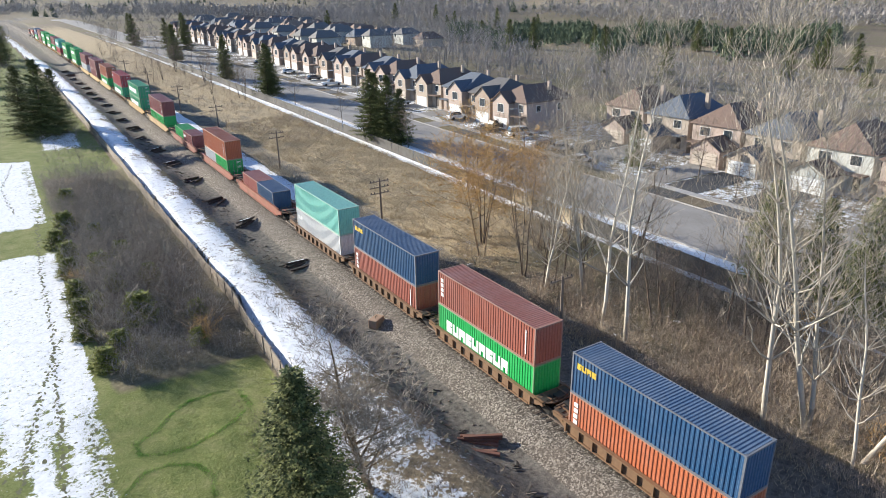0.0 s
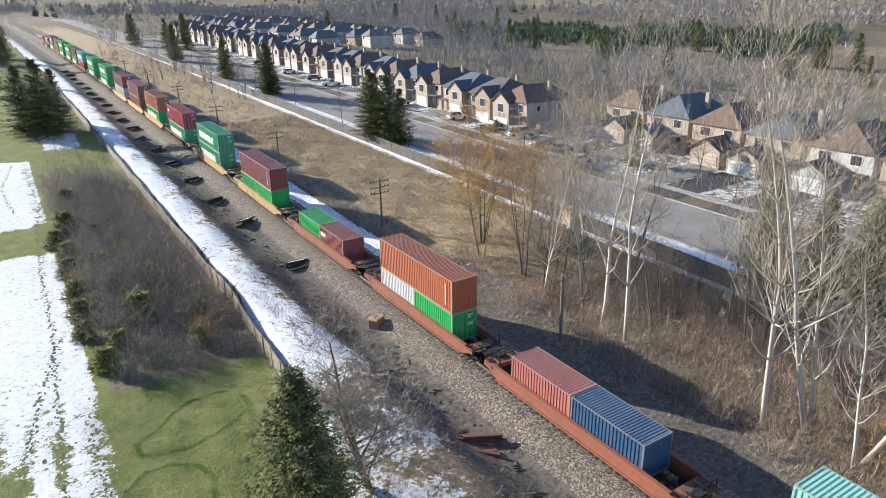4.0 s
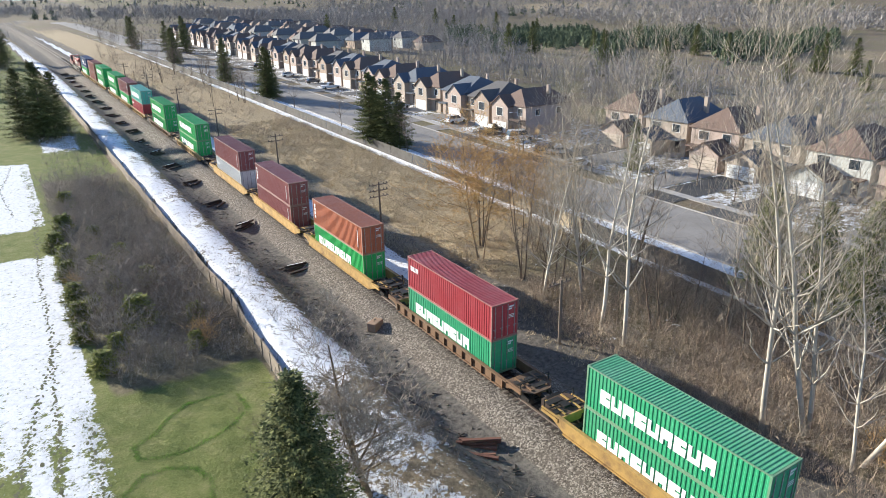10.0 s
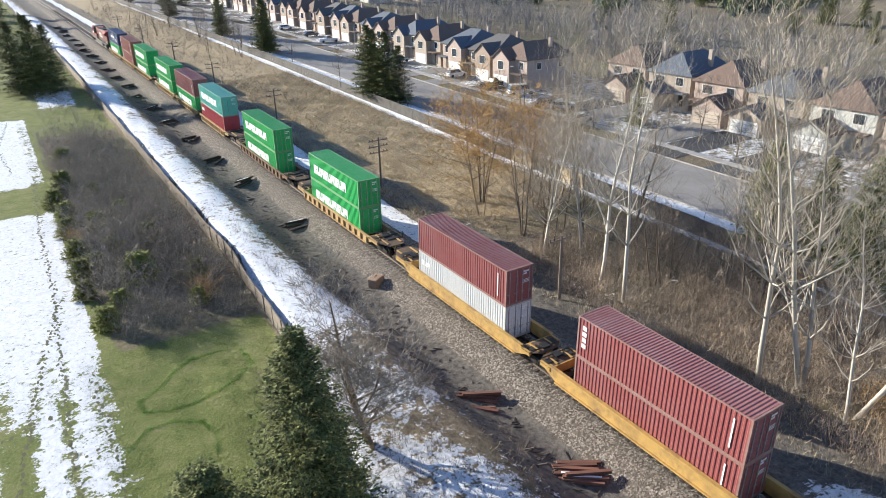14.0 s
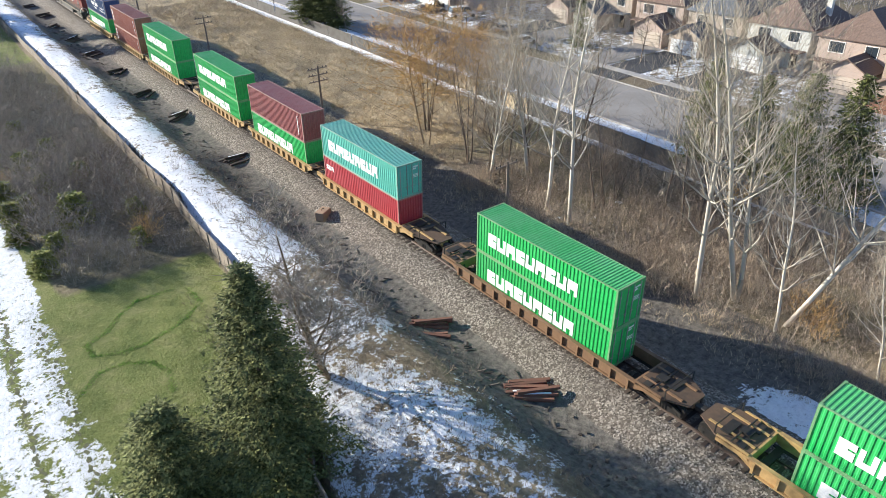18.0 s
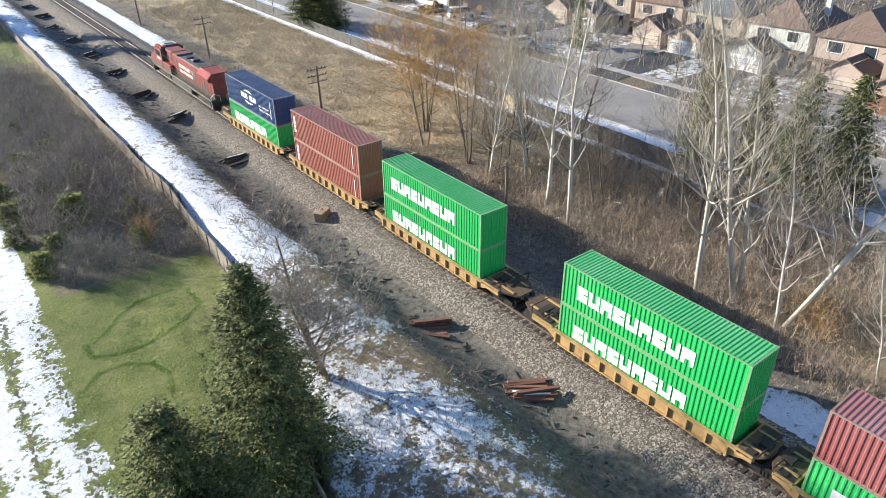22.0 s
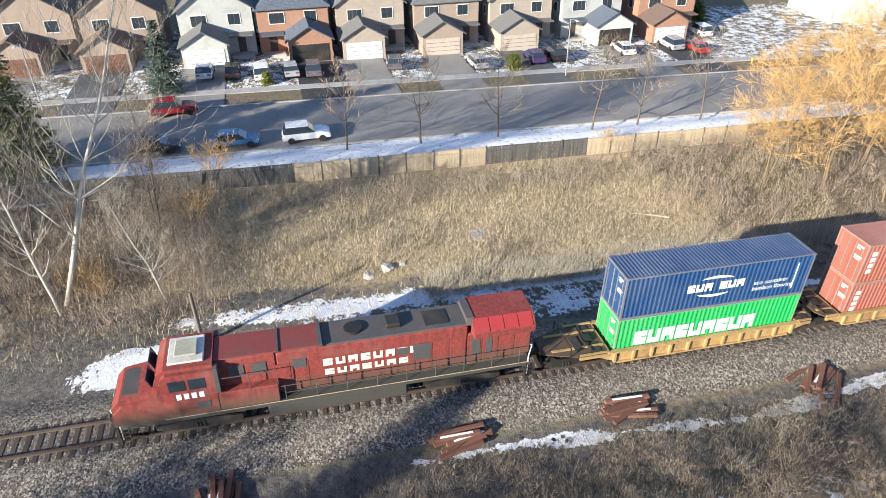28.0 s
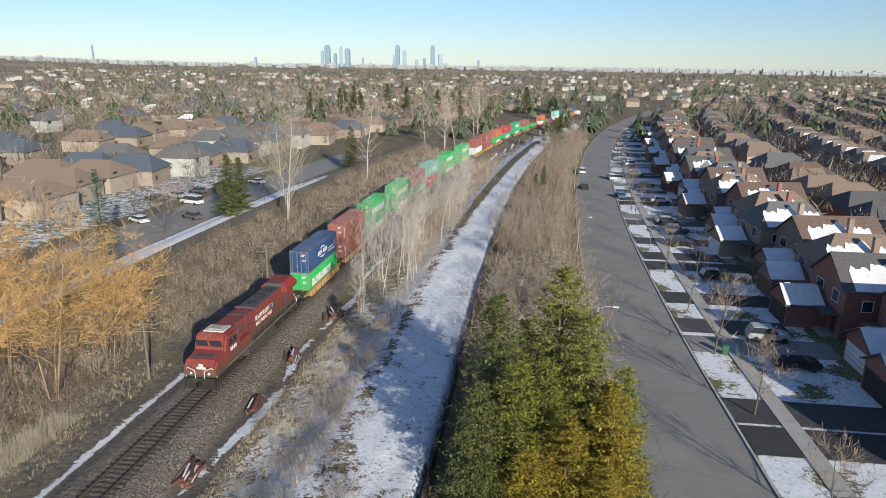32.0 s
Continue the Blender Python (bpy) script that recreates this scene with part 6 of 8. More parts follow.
def make_far_houses():
    rnd = random.Random(21)
    kinds = []
    for wl_, rf, sn, w, d, t in (("cream", "brown", 0, 11, 12, 4.0), ("cream", "tan", 0, 11, 13, 4.2), ("white", "grey", 0, 10, 11, 5.4), ("tan", "slate", 0, 12, 13, 4.0), ("tan", "brown", 0, 10, 12, 5.2),
                                 ("brown", "tan", 1, 9.5, 12, 5.4), ("red", "dark", 1, 9.5, 12, 5.4), ("tan", "grey", 1, 9.5, 12, 5.4), ("white", "brown", 1, 10, 12, 5.4), ("cream", "tan", 1, 9.5, 11, 5.4)):
        kinds.append([simple_house(WALL[wl_], ROOF[rf], sn, w, d, t, f"{WW[wl_]} house with {RW[rf]} hip roof" + (" and snow patches" if sn else "")), False])

    def put(k, x, y, rz):
        m = on_land(x, y, rz, 0.02)
        if not kinds[k][1]:
            kinds[k][0].matrix_basis = m
            kinds[k][1] = True
        else:
            copy_thing(kinds[k][0], m)
    joined = collections.defaultdict(list)

    def later(k, x, y, rz):
        joined[k].append(on_land(x, y, rz, 0.02))
    # west side: rows of back-to-back houses
    for row, s in enumerate((-98, -118, -156, -176, -214, -234, -272, -292, -330, -350, -388, -408)):
        y = -48 - 9 * row
        while y > -820:
            if rnd.random() < 0.96:
                (put if row < 3 and y > -300 else later)(rnd.choice((5, 6, 7, 8, 9, 5, 6)), along(s, y) + rnd.uniform(-1.5, 1.5), y, (90 if row % 2 else -90) + rnd.uniform(-4, 4) + 7)
            y -= rnd.uniform(10.5, 11.6)
    # east side beyond the railway, towards the skyline
    for row, s in enumerate((66, 96, 126, 160, 195, 235, 280, 330, 390)):
        y = -92 - 8 * row
        while y > -640:
            if rnd.random() < (0.92 if row < 3 else 0.68):
                (put if row < 4 and y > -330 else later)(rnd.choice((1, 0, 1, 3, 2) if row < 3 else (0, 1, 2, 2, 3, 8)), along(s, y) + rnd.uniform(-4, 4), y, (-90 if row % 2 == 0 else 90) + rnd.uniform(-8, 8))
            y -= rnd.uniform(13, 17) * (1 + 0.05 * row)
    # scattered farther out, towards the skyline
    for i in range(500):
        a, d = rnd.uniform(2.45, 4.0), rnd.uniform(640, 2000)
        later(rnd.choice((0, 1, 2, 8, 9)), math.sin(a) * d, math.cos(a) * d, rnd.uniform(0, 360))
    # the streets up the line
    for row, s in enumerate((95, 125, 160)):
        for i in range(14):
            y = 290 + i * 15 + 12 * row
            (put if row < 1 else later)(rnd.choice((0, 1, 2, 3)), along(s, y) + rnd.uniform(-3, 3), y, -90 + rnd.uniform(-6, 6))
    co, faces, slots, mats = [], [], [], []
    base = 0
    for k, ms in joined.items():
        for o in kinds[k][0].children_recursive:
            me = o.data
            v = np.empty(len(me.vertices) * 3)
            me.vertices.foreach_get("co", v)
            v = np.c_[v.reshape(-1, 3), np.ones(len(me.vertices))]
            fs = [tuple(p.vertices) for p in me.polygons]
            if me.materials[0] not in mats:
                mats.append(me.materials[0])
            for m in ms:
                co.append((v @ np.array(m).T)[:, :3])
                faces += [tuple(i + base for i in f) for f in fs]
                slots += [mats.index(me.materials[0])] * len(fs)
                base += len(v)
    for house, placed in kinds:
        if not placed:
            for o in (*house.children_recursive, house):
                bpy.data.objects.remove(o)
    me = bpy.data.meshes.new("far_houses")
    me.from_pydata(np.concatenate(co).tolist(), [], faces)
    for m in mats:
        me.materials.append(m)
    me.polygons.foreach_set("material_index", slots)
    tagged(new("far_houses", me), "many far suburban houses with brown, grey and snowy roofs", "houses", kind="stuff")


def car_proto(kind, colour, label):
    L, W, H, hood, cabin0, cabin1 = {"sedan": (4.6, 1.8, 1.45, 0.92, -1.15, 1.75), "suv": (4.7, 1.9, 1.72, 1.05, -0.85, 2.2), "pickup": (5.6, 1.95, 1.85, 1.1, -0.9, 0.9), "van": (5.2, 1.98, 2.0, 1.1, -1.6, 2.5)}[kind]
    c = thing("car", label, "car", "parked cars")
    h = L / 2
    bm = bmesh.new()
    prism(bm, [(-h, 0.35), (h, 0.35), (h, hood * 0.86), (h - 0.25, hood), (-h + 0.9, hood), (-h + 0.08, hood * 0.78), (-h, 0.6)], "x", -W / 2, W / 2)
    bmesh.ops.bevel(bm, geom=bm.edges[:], offset=0.07, segments=2, affect="EDGES")
    body = part("body", bm, colour, c)
    bm = bmesh.new()
    i = 0.16
    lo = [(-W / 2 + 0.05, cabin0), (W / 2 - 0.05, cabin0), (W / 2 - 0.05, cabin1), (-W / 2 + 0.05, cabin1)]
    hi = [(-W / 2 + i, cabin0 + 0.65), (W / 2 - i, cabin0 + 0.65), (W / 2 - i, cabin1 - 0.35), (-W / 2 + i, cabin1 - 0.35)]
    a, b = [bm.verts.new((x, y, hood - 0.03)) for x, y in lo], [bm.verts.new((x, y, H - 0.06)) for x, y in hi]
    bm.faces.new(b)
    for j in range(4):
        bm.faces.new((a[j], a[(j + 1) % 4], b[(j + 1) % 4], b[j]))
    part("glass_cabin", bm, M["window"], c, "dark car glazing")
    part("roof", soft(boxes((-W / 2 + i - 0.02, W / 2 - i + 0.02, cabin0 + 0.6, cabin1 - 0.3, H - 0.08, H)), 0.03), colour, c)
    wh = cached("car_wheel", lambda: mesh_of(tube(tube(bmesh.new(), (-0.11, 0, 0), (0.11, 0, 0), 0.34, n=14), (-0.12, 0, 0), (0.12, 0, 0), 0.2, n=10), "wheel", M["black"]))
    for x in (-W / 2 + 0.08, W / 2 - 0.08):
        for y in (-h + 0.85, h - 0.85):
            part("wheel", wh, None, c).matrix_basis = pose(x, y, 0.34)
    for x in (-W / 2 + 0.12, W / 2 - 0.5):
        part("headlight", boxes((x, x + 0.38, -h - 0.01, -h + 0.05, 0.62, 0.74)), M["white"], body)
        part("tail_light", boxes((x, x + 0.38, h - 0.05, h + 0.01, 0.72, 0.86)), CARP["maroon"], body)
    return c


CARP = {k: mat(k + "_car_paint", c, 0.25, 0.0, grain=3, amount=0.12, vary=0, bumpy=0) for k, c in {"white": (0.75, 0.75, 0.74), "black": (0.02, 0.02, 0.022), "silver": (0.38, 0.39, 0.40), "maroon": (0.22, 0.02, 0.03),
                                                                                                "blue": (0.05, 0.16, 0.30), "grey": (0.12, 0.12, 0.13), "red": (0.42, 0.03, 0.03), "purple": (0.07, 0.05, 0.16)}.items()}


def make_cars():
    proto = {}
    spots = [(57.1, 8.6, "suv", "white", 90), (56.8, 5.4, "sedan", "black", 90), (55.4, 2.0, "suv", "white", 90), (55.9, -1.5, "sedan", "silver", 90), (55.6, -4.2, "suv", "grey", 90), (56.4, -14.6, "sedan", "grey", 80),
             (54.6, -25.0, "sedan", "silver", 95), (55.5, -33.2, "sedan", "purple", 90), (55.9, -36.2, "suv", "black", 92), (56.6, -46.7, "sedan", "white", 88), (57.6, -54.5, "suv", "silver", 90), (55.5, -57.3, "sedan", "red", 92), (63.1, -62.5, "suv", "white", 90),
             (45.0, 11.2, "suv", "maroon", 2), (35.5, 12.2, "sedan", "black", 0), (35.5, 5.0, "sedan", "blue", 0), (35.6, -1.8, "suv", "white", 0),
             (54.6, 123.9, "suv", "white", 90), (55.0, 111.0, "pickup", "black", 90), (55.2, 102.6, "van", "white", 70), (52.5, 185.9, "pickup", "white", 90), (52.4, 219.3, "sedan", "white", 90), (52.6, 92.1, "sedan", "grey", 60), (53.9, 89.2, "sedan", "silver", 60),
             (53.3, 146.5, "suv", "silver", 90), (50.5, 81.2, "sedan", "white", 90), (53.5, 160, "suv", "black", 90), (53, 200, "sedan", "grey", 90), (53, 250, "sedan", "black", 90),
             (-56.2, -75.0, "suv", "silver", -90), (-56.4, -67.4, "suv", "black", -90), (-52.6, -194.3, "suv", "white", 5), (-51.4, -165.0, "sedan", "blue", 5), (-43.6, -176.0, "sedan", "black", 5), (-56, -118, "suv", "black", -90), (-56.5, -98, "suv", "black", -88),
             (-57, -137, "sedan", "silver", -85), (-57, -128, "suv", "grey", -88), (-60, -160, "sedan", "white", -85), (-45.2, -205, "suv", "white", 5), (-60, -182, "suv", "black", -84), (-61, -204, "sedan", "grey", -84), (-63, -226, "suv", "white", -84),
             (44.0, -117.0, "sedan", "white", 60), (43.0, -136.0, "van", "white", 70), (36.0, -122.2, "sedan", "grey", 60), (52.0, -137.0, "suv", "black", 70), (50.0, -142.5, "sedan", "silver", 70), (48, -149, "sedan", "grey", 70), (46, -158, "suv", "black", 70), (40, -165, "sedan", "white", 70)]
    for x, y, kind, colour, rz in spots:
        m = on_land(x, y, rz + (y * 7 % 5) - 2, 0.07)
        if (kind, colour) not in proto:
            proto[kind, colour] = car_proto(kind, CARP[colour], f"{colour} {kind} parked outdoors on the asphalt")
            proto[kind, colour].matrix_basis = m
        else:
            copy_thing(proto[kind, colour], m)


def street_lamp(m, tall=7.5, reach=1.6):
    steel = mat("galvanised_steel", (0.45, 0.45, 0.44), 0.5, 0.6, vary=0.05)
    l = thing("street_lamp", "grey steel street lamp with a short arm", "street lamp", "street lamps", m)
    bm = bmesh.new()
    tube(bm, (0, 0, -0.2), (0, 0, tall), 0.10, 0.06, n=8)
    part("pole", bm, steel, l)
    part("arm", tubes(0.035, [(0, 0, tall - 0.1), (-reach * 0.5, 0, tall + 0.2), (-reach, 0, tall + 0.22)]), steel, l)
    part("lamp_head", soft(boxes((-reach - 0.5, -reach + 0.1, -0.13, 0.13, tall + 0.16, tall + 0.28)), 0.04), M["trim"], l)


make_east_street()
make_west_street()
make_far_houses()
make_cars()
street_lamp(on_land(-36.3, -68, 0), 5.2)
for _y in (-112, -175, -240):
    street_lamp(on_land(along(-36.6, _y), _y, 0), 5.6)
for _y in (-35, 25, 95, 160, 230):
    street_lamp(on_land(along(49.0, _y), _y, 0), 7.0)


def wheelie_bin(m):
    green = mat("green_plastic", (0.035, 0.13, 0.06), 0.5, vary=0)
    b = thing("wheelie_bin", "green plastic wheelie bin standing beside the pavement", "bin", "", m)
    bm = bmesh.new()
    prism(bm, [(-0.24, 0.06), (0.24, 0.06), (0.32, 0.98), (-0.32, 0.98)], "x", -0.27, 0.27)
    part("body", bm, green, b)
    part("lid", soft(boxes((-0.31, 0.31, -0.37, 0.36, 0.98, 1.05)), 0.02), green, b)
    for x in (-0.28, 0.22):
        part("wheel", tubes(0.1, [(x, 0.27, 0.1), (x + 0.06, 0.27, 0.1)], n=12), M["black"], b)


def fire_hydrant(m):
    h = thing("fire_hydrant", "small yellow fire hydrant on the snowy verge", "hydrant", "", m)
    part("barrel", tubes(0.11, [(0, 0, -0.05), (0, 0, 0.62)], n=12), M["yellow"], h)
    part("cap", tubes(0.13, [(0, 0, 0.62), (0, 0, 0.74)], n=12), M["yellow"], h)
    part("nozzle", tubes(0.06, [(-0.2, 0, 0.45), (0.2, 0, 0.45)], n=8), M["yellow"], h)


wheelie_bin(on_land(-50.2, -70.0, 80, 0.08))
fire_hydrant(on_land(along(49.2, -62), -62, 0, 0.0))

# ---------- trees, shrubs, dry grass ----------
def segs_mesh(name, segs, material, n=3):
    """Many tapered sticks (p, q, r0, r1) in one mesh."""
    a = np.array([(*p, *q, r0, r1) for p, q, r0, r1 in segs], float)
    p, q, r0, r1 = a[:, :3], a[:, 3:6], a[:, 6:7], a[:, 7:8]
    d = q - p
    d /= np.linalg.norm(d, axis=1, keepdims=True) + 1e-9
    ref = np.where(np.abs(d[:, 2:3]) < 0.9, [[0, 0, 1.0]], [[1.0, 0, 0]])
    u = np.cross(d, ref)
    u /= np.linalg.norm(u, axis=1, keepdims=True)
    w = np.cross(d, u)
    if n == 2:
        t = np.random.RandomState(len(a)).uniform(0, 3.14, (len(a), 1))
        u, w = u * np.cos(t) + w * np.sin(t), w
    rings = []
    for c, r in ((p, r0), (q, r1)):
        for i in range(n):
            t = 2 * math.pi * i / n
            rings.append(c + (u * math.cos(t) + w * math.sin(t)) * r)
    co = np.stack(rings, 1).reshape(-1, 3)
    k = np.arange(len(a))[:, None] * 2 * n
    f = np.concatenate([np.concatenate([k + i, k + (i + 1) % n, k + n + (i + 1) % n, k + n + i], 1) for i in range(1 if n == 2 else n)])
    me = bpy.data.meshes.new(name)
    me.from_pydata(co.tolist(), [], f.tolist())
    me.materials.append(material)
    if n > 3:
        me.polygons.foreach_set("use_smooth", np.ones(len(f), bool))
    return me


def grow(rnd, p, d, length, r, depth, out, thick, wander=0.18, up=0.12, kids=(3, 5), shrink=(0.5, 0.75), spread=0.75, steps=4):
    """A branch with its side branches. thick collects stout sticks, out the fine ones."""
    p, d = np.array(p, float), np.array(d, float)
    step = length / steps
    nodes = []
    for i in range(steps):
        d = d + np.array([rnd.gauss(0, wander), rnd.gauss(0, wander), rnd.gauss(0, wander * 0.6) + up])
        d /= np.linalg.norm(d)
        q = p + d * step
        ra, rb = r * (1 - 0.75 * i / steps), r * (1 - 0.75 * (i + 1) / steps)
        (thick if r > 0.035 else out).append((p, q, ra, rb))
        nodes.append((q, d.copy(), rb))
        p = q
    if depth <= 0:
        return
    for _ in range(rnd.randint(*kids)):
        i = rnd.randrange(0 if depth < 2 else 1, steps)
        q, dd, rb = nodes[i]
        a = rnd.uniform(0, 2 * math.pi)
        side = np.array([math.cos(a), math.sin(a), rnd.uniform(-0.15, 0.5)])
        nd = dd * (1 - spread * 0.5) + side * spread
        grow(rnd, q, nd / np.linalg.norm(nd), length * rnd.uniform(*shrink), max(0.005, rb * 0.62), depth - 1, out, thick, wander, up, kids, shrink, spread, max(2, steps - 1))


def bare_tree(name, label, seed, height, bark, twig, stems=1, lean=0.08, depth=3, trunk=0.018, limbs=16, low=0.3, spread=0.75, up=0.12, kids=(3, 5), lim_len=0.34, fine=0.006, stout=0.55, category="tree", group="bare trees"):
    rnd = random.Random(seed)
    thick, out = [], []
    for s_ in range(stems):
        a = rnd.uniform(0, 6.28)
        d = np.array([math.cos(a) * lean, math.sin(a) * lean, 1.0])
        p = np.array([math.cos(a) * 0.25 * (stems > 1), math.sin(a) * 0.25 * (stems > 1), -0.25])
        h = height * (1 if s_ == 0 else rnd.uniform(0.65, 0.95))
        r = h * trunk
        n = 9
        nodes = []
        for i in range(n):
            d = d + np.array([rnd.gauss(0, 0.05), rnd.gauss(0, 0.05), 0.03])
            d /= np.linalg.norm(d)
            q = p + d * (h / n)
            ra, rb = r * (1 - 0.9 * i / n) ** 0.9, r * (1 - 0.9 * (i + 1) / n) ** 0.9
            thick.append((p, q, ra, rb))
            nodes.append((q, d.copy(), rb))
            p = q
        for j in range(limbs):
            f = low + (1 - low) * (j + rnd.random()) / limbs
            q, dd, rb = nodes[min(n - 1, int(f * n))]
            a = j * 2.4 + rnd.uniform(-0.5, 0.5)
            nd = np.array([math.cos(a), math.sin(a), rnd.uniform(0.25, 0.9)])
            nd = nd / np.linalg.norm(nd)
            grow(rnd, q, nd, h * lim_len * (1.15 - 0.75 * f) * rnd.uniform(0.8, 1.2), max(0.02, rb * stout), depth, out, thick, up=up, spread=spread, kids=kids)
    t = thing(name, label, category, group)
    out = [(p, q, max(a, fine), max(b, fine * 0.7)) for p, q, a, b in out]
    part("trunk", segs_mesh("trunk", thick, bark, 5), None, t)
    part("crown", segs_mesh("crown", out, twig, 2), None, t, "fine leafless twigs")
    return t


def shrub(seed, height, width, twig, stems=26, label="tangled leafless brown shrub", name="shrub"):
    rnd = random.Random(seed)
    out = []
    for _ in range(stems):
        a, r = rnd.uniform(0, 6.28), width * 0.5 * math.sqrt(rnd.random()) * 0.6
        p = (math.cos(a) * r, math.sin(a) * r, -0.1)
        d = np.array([math.cos(a) * rnd.uniform(0.1, 0.9), math.sin(a) * rnd.uniform(0.1, 0.9), 1.0])
        grow(rnd, p, d / np.linalg.norm(d), height * rnd.uniform(0.5, 0.95), 0.022, 2, out, out, wander=0.22, up=0.03, kids=(3, 4), shrink=(0.4, 0.65), spread=0.7, steps=3)
    out = [(p, q, max(a, 0.011), max(b, 0.007)) for p, q, a, b in out]
    return tagged(new(name, segs_mesh(name, out, twig, 2)), label, "shrub", "leafless shrubs")


def conifer(seed, height, radius, needle, label, name="conifer_tree", density=1.0, taper=1.0, bark=None, sprays=5, size=1.0):
    """A trunk with whorls of drooping boughs, each carrying many small needle sprays."""
    rnd = random.Random(seed)
    t = thing(name, label, "tree", "evergreen trees")
    bm = bmesh.new()
    tube(bm, (0, 0, -0.3), (0, 0, height * 0.98), height * 0.017, 0.02, n=7)
    part("trunk", bm, bark or M["bark"], t)
    tri, sticks = [], []
    z = height * 0.06
    while z < height * 0.985:
        f = z / height
        reach = radius * (1 - f) ** taper * rnd.uniform(0.85, 1.12) + 0.12
        n = max(4, int((7 + 5 * (1 - f)) * density))
        for i in range(n):
            a = rnd.uniform(0, 6.28)
            L = reach * rnd.uniform(0.6, 1.1)
            u = np.array([math.cos(a), math.sin(a), 0])
            v = np.array([-math.sin(a), math.cos(a), 0])
            droop = 0.35 * (1 - f) - 0.28 * f
            prev = np.array([0, 0, z])
            m = max(3, int(L / 0.36))
            for j in range(1, m + 1):
                s = j / m
                q = np.array([0, 0, z]) + u * L * s + np.array([0, 0, -droop * L * s + 0.18 * L * s * s])
                if j == 1:
                    sticks.append((prev, q, 0.03, 0.02))
                w = 0.16 + 0.42 * L * 0.35 * (1 - s * 0.6)
                for k in range(sprays):
                    off = v * rnd.uniform(-w, w) + u * rnd.uniform(-0.2, 0.2) + np.array([0, 0, rnd.uniform(-0.14, 0.10)])
                    c = q + off
                    ln = rnd.uniform(0.22, 0.42) * size
                    dr = u * rnd.uniform(0.3, 1.0) + v * rnd.uniform(-0.8, 0.8) + np.array([0, 0, rnd.uniform(-0.45, 0.35)])
                    dr = dr / np.linalg.norm(dr) * ln
                    sd = np.cross(dr, (rnd.uniform(-0.5, 0.5), rnd.uniform(-0.5, 0.5), 1))
                    sd = sd / (np.linalg.norm(sd) + 1e-6) * ln * 0.30
                    tri.append((c - sd, c + sd, c + dr))
                prev = q
        z += height * 0.021 / density * rnd.uniform(0.8, 1.2)
    co = np.array(tri).reshape(-1, 3)
    me = tri_mesh("crown", co)
    me.materials.append(needle)
    part("crown", me, None, t, "drooping needle boughs")
    return t


def scatter(proto, spots):
    """The prototype goes to the first spot, copies to the others."""
    for i, (p, m) in enumerate(spots):
        ob = proto[p]
        if "placed" not in ob:
            ob.matrix_basis = m
            ob["placed"] = 1
        else:
            c = copy_thing(ob, Matrix())
            c.matrix_basis = m
    for ob in proto:
        if "placed" in ob:
            del ob["placed"]
        else:
            for o in (*ob.children_recursive, ob):
                bpy.data.objects.remove(o)
    for o in scene.objects:
        if "placed" in o:
            del o["placed"]


def join_stuff(proto, spots, name, label, category):
    """Copies beyond those one could count, in one mesh."""
    co, faces, base = [], [], 0
    for p, m in spots:
        me = proto[p].data
        v = np.empty(len(me.vertices) * 3)
        me.vertices.foreach_get("co", v)
        f = np.empty(len(me.loops), int)
        me.loops.foreach_get("vertex_index", f)
        v = np.c_[v.reshape(-1, 3), np.ones(len(me.vertices))] @ np.array(m).T
        co.append(v[:, :3])
        faces.append(f.reshape(-1, 4) + base)
        base += len(v)
    me = bpy.data.meshes.new(name)
    me.from_pydata(np.concatenate(co).tolist(), [], np.concatenate(faces).tolist())
    me.materials.append(proto[0].data.materials[0])
    tagged(new(name, me), label, category, kind="stuff")


def sized(x, y, rz, k=1.0, tilt=0.0):
    return on_land(x, y, rz) @ pose(0, 0, 0, tilt, 0, 0) @ Matrix.Scale(k, 4)


M["bark"] = plant("brown_bark", (0.06, 0.045, 0.035), (0.17, 0.13, 0.10), 3)
M["pale_bark"] = plant("pale_poplar_bark", (0.27, 0.235, 0.19), (0.59, 0.535, 0.45), 1.4)
M["pale_twig"] = plant("pale_twigs", (0.24, 0.20, 0.15), (0.58, 0.50, 0.39), 1)
M["twig"] = plant("grey_brown_twigs", (0.13, 0.10, 0.075), (0.38, 0.30, 0.22), 0.8)
M["dark_twig"] = plant("dark_brown_twigs", (0.09, 0.068, 0.052), (0.30, 0.235, 0.17), 0.8)
M["red_twig"] = plant("reddish_brown_twigs", (0.15, 0.115, 0.088), (0.45, 0.355, 0.265), 0.8)
M["mid_twig"] = plant("brown_thicket_twigs", (0.16, 0.123, 0.094), (0.51, 0.405, 0.30), 0.8)
M["birch_twig"] = plant("greyish_birch_twigs", (0.25, 0.22, 0.19), (0.56, 0.515, 0.46), 0.8)
M["grey_twig"] = plant("grey_tan_twigs", (0.17, 0.145, 0.115), (0.42, 0.36, 0.29), 0.8)
M["willow"] = plant("golden_willow_twigs", (0.32, 0.19, 0.07), (0.70, 0.45, 0.19), 0.6)
M["willow_bark"] = plant("willow_bark", (0.12, 0.085, 0.05), (0.30, 0.22, 0.14), 2)
M["needle"] = plant("dark_spruce_needles", (0.020, 0.031, 0.010), (0.225, 0.24, 0.08), 0.9)
M["cedar"] = plant("yellow_green_needles", (0.055, 0.075, 0.014), (0.31, 0.31, 0.06), 0.6)
M["gold"] = plant("golden_needles", (0.085, 0.085, 0.014), (0.36, 0.26, 0.035), 0.6)
M["spruce_blue"] = plant("blue_green_needles", (0.035, 0.06, 0.045), (0.16, 0.21, 0.16), 0.9)
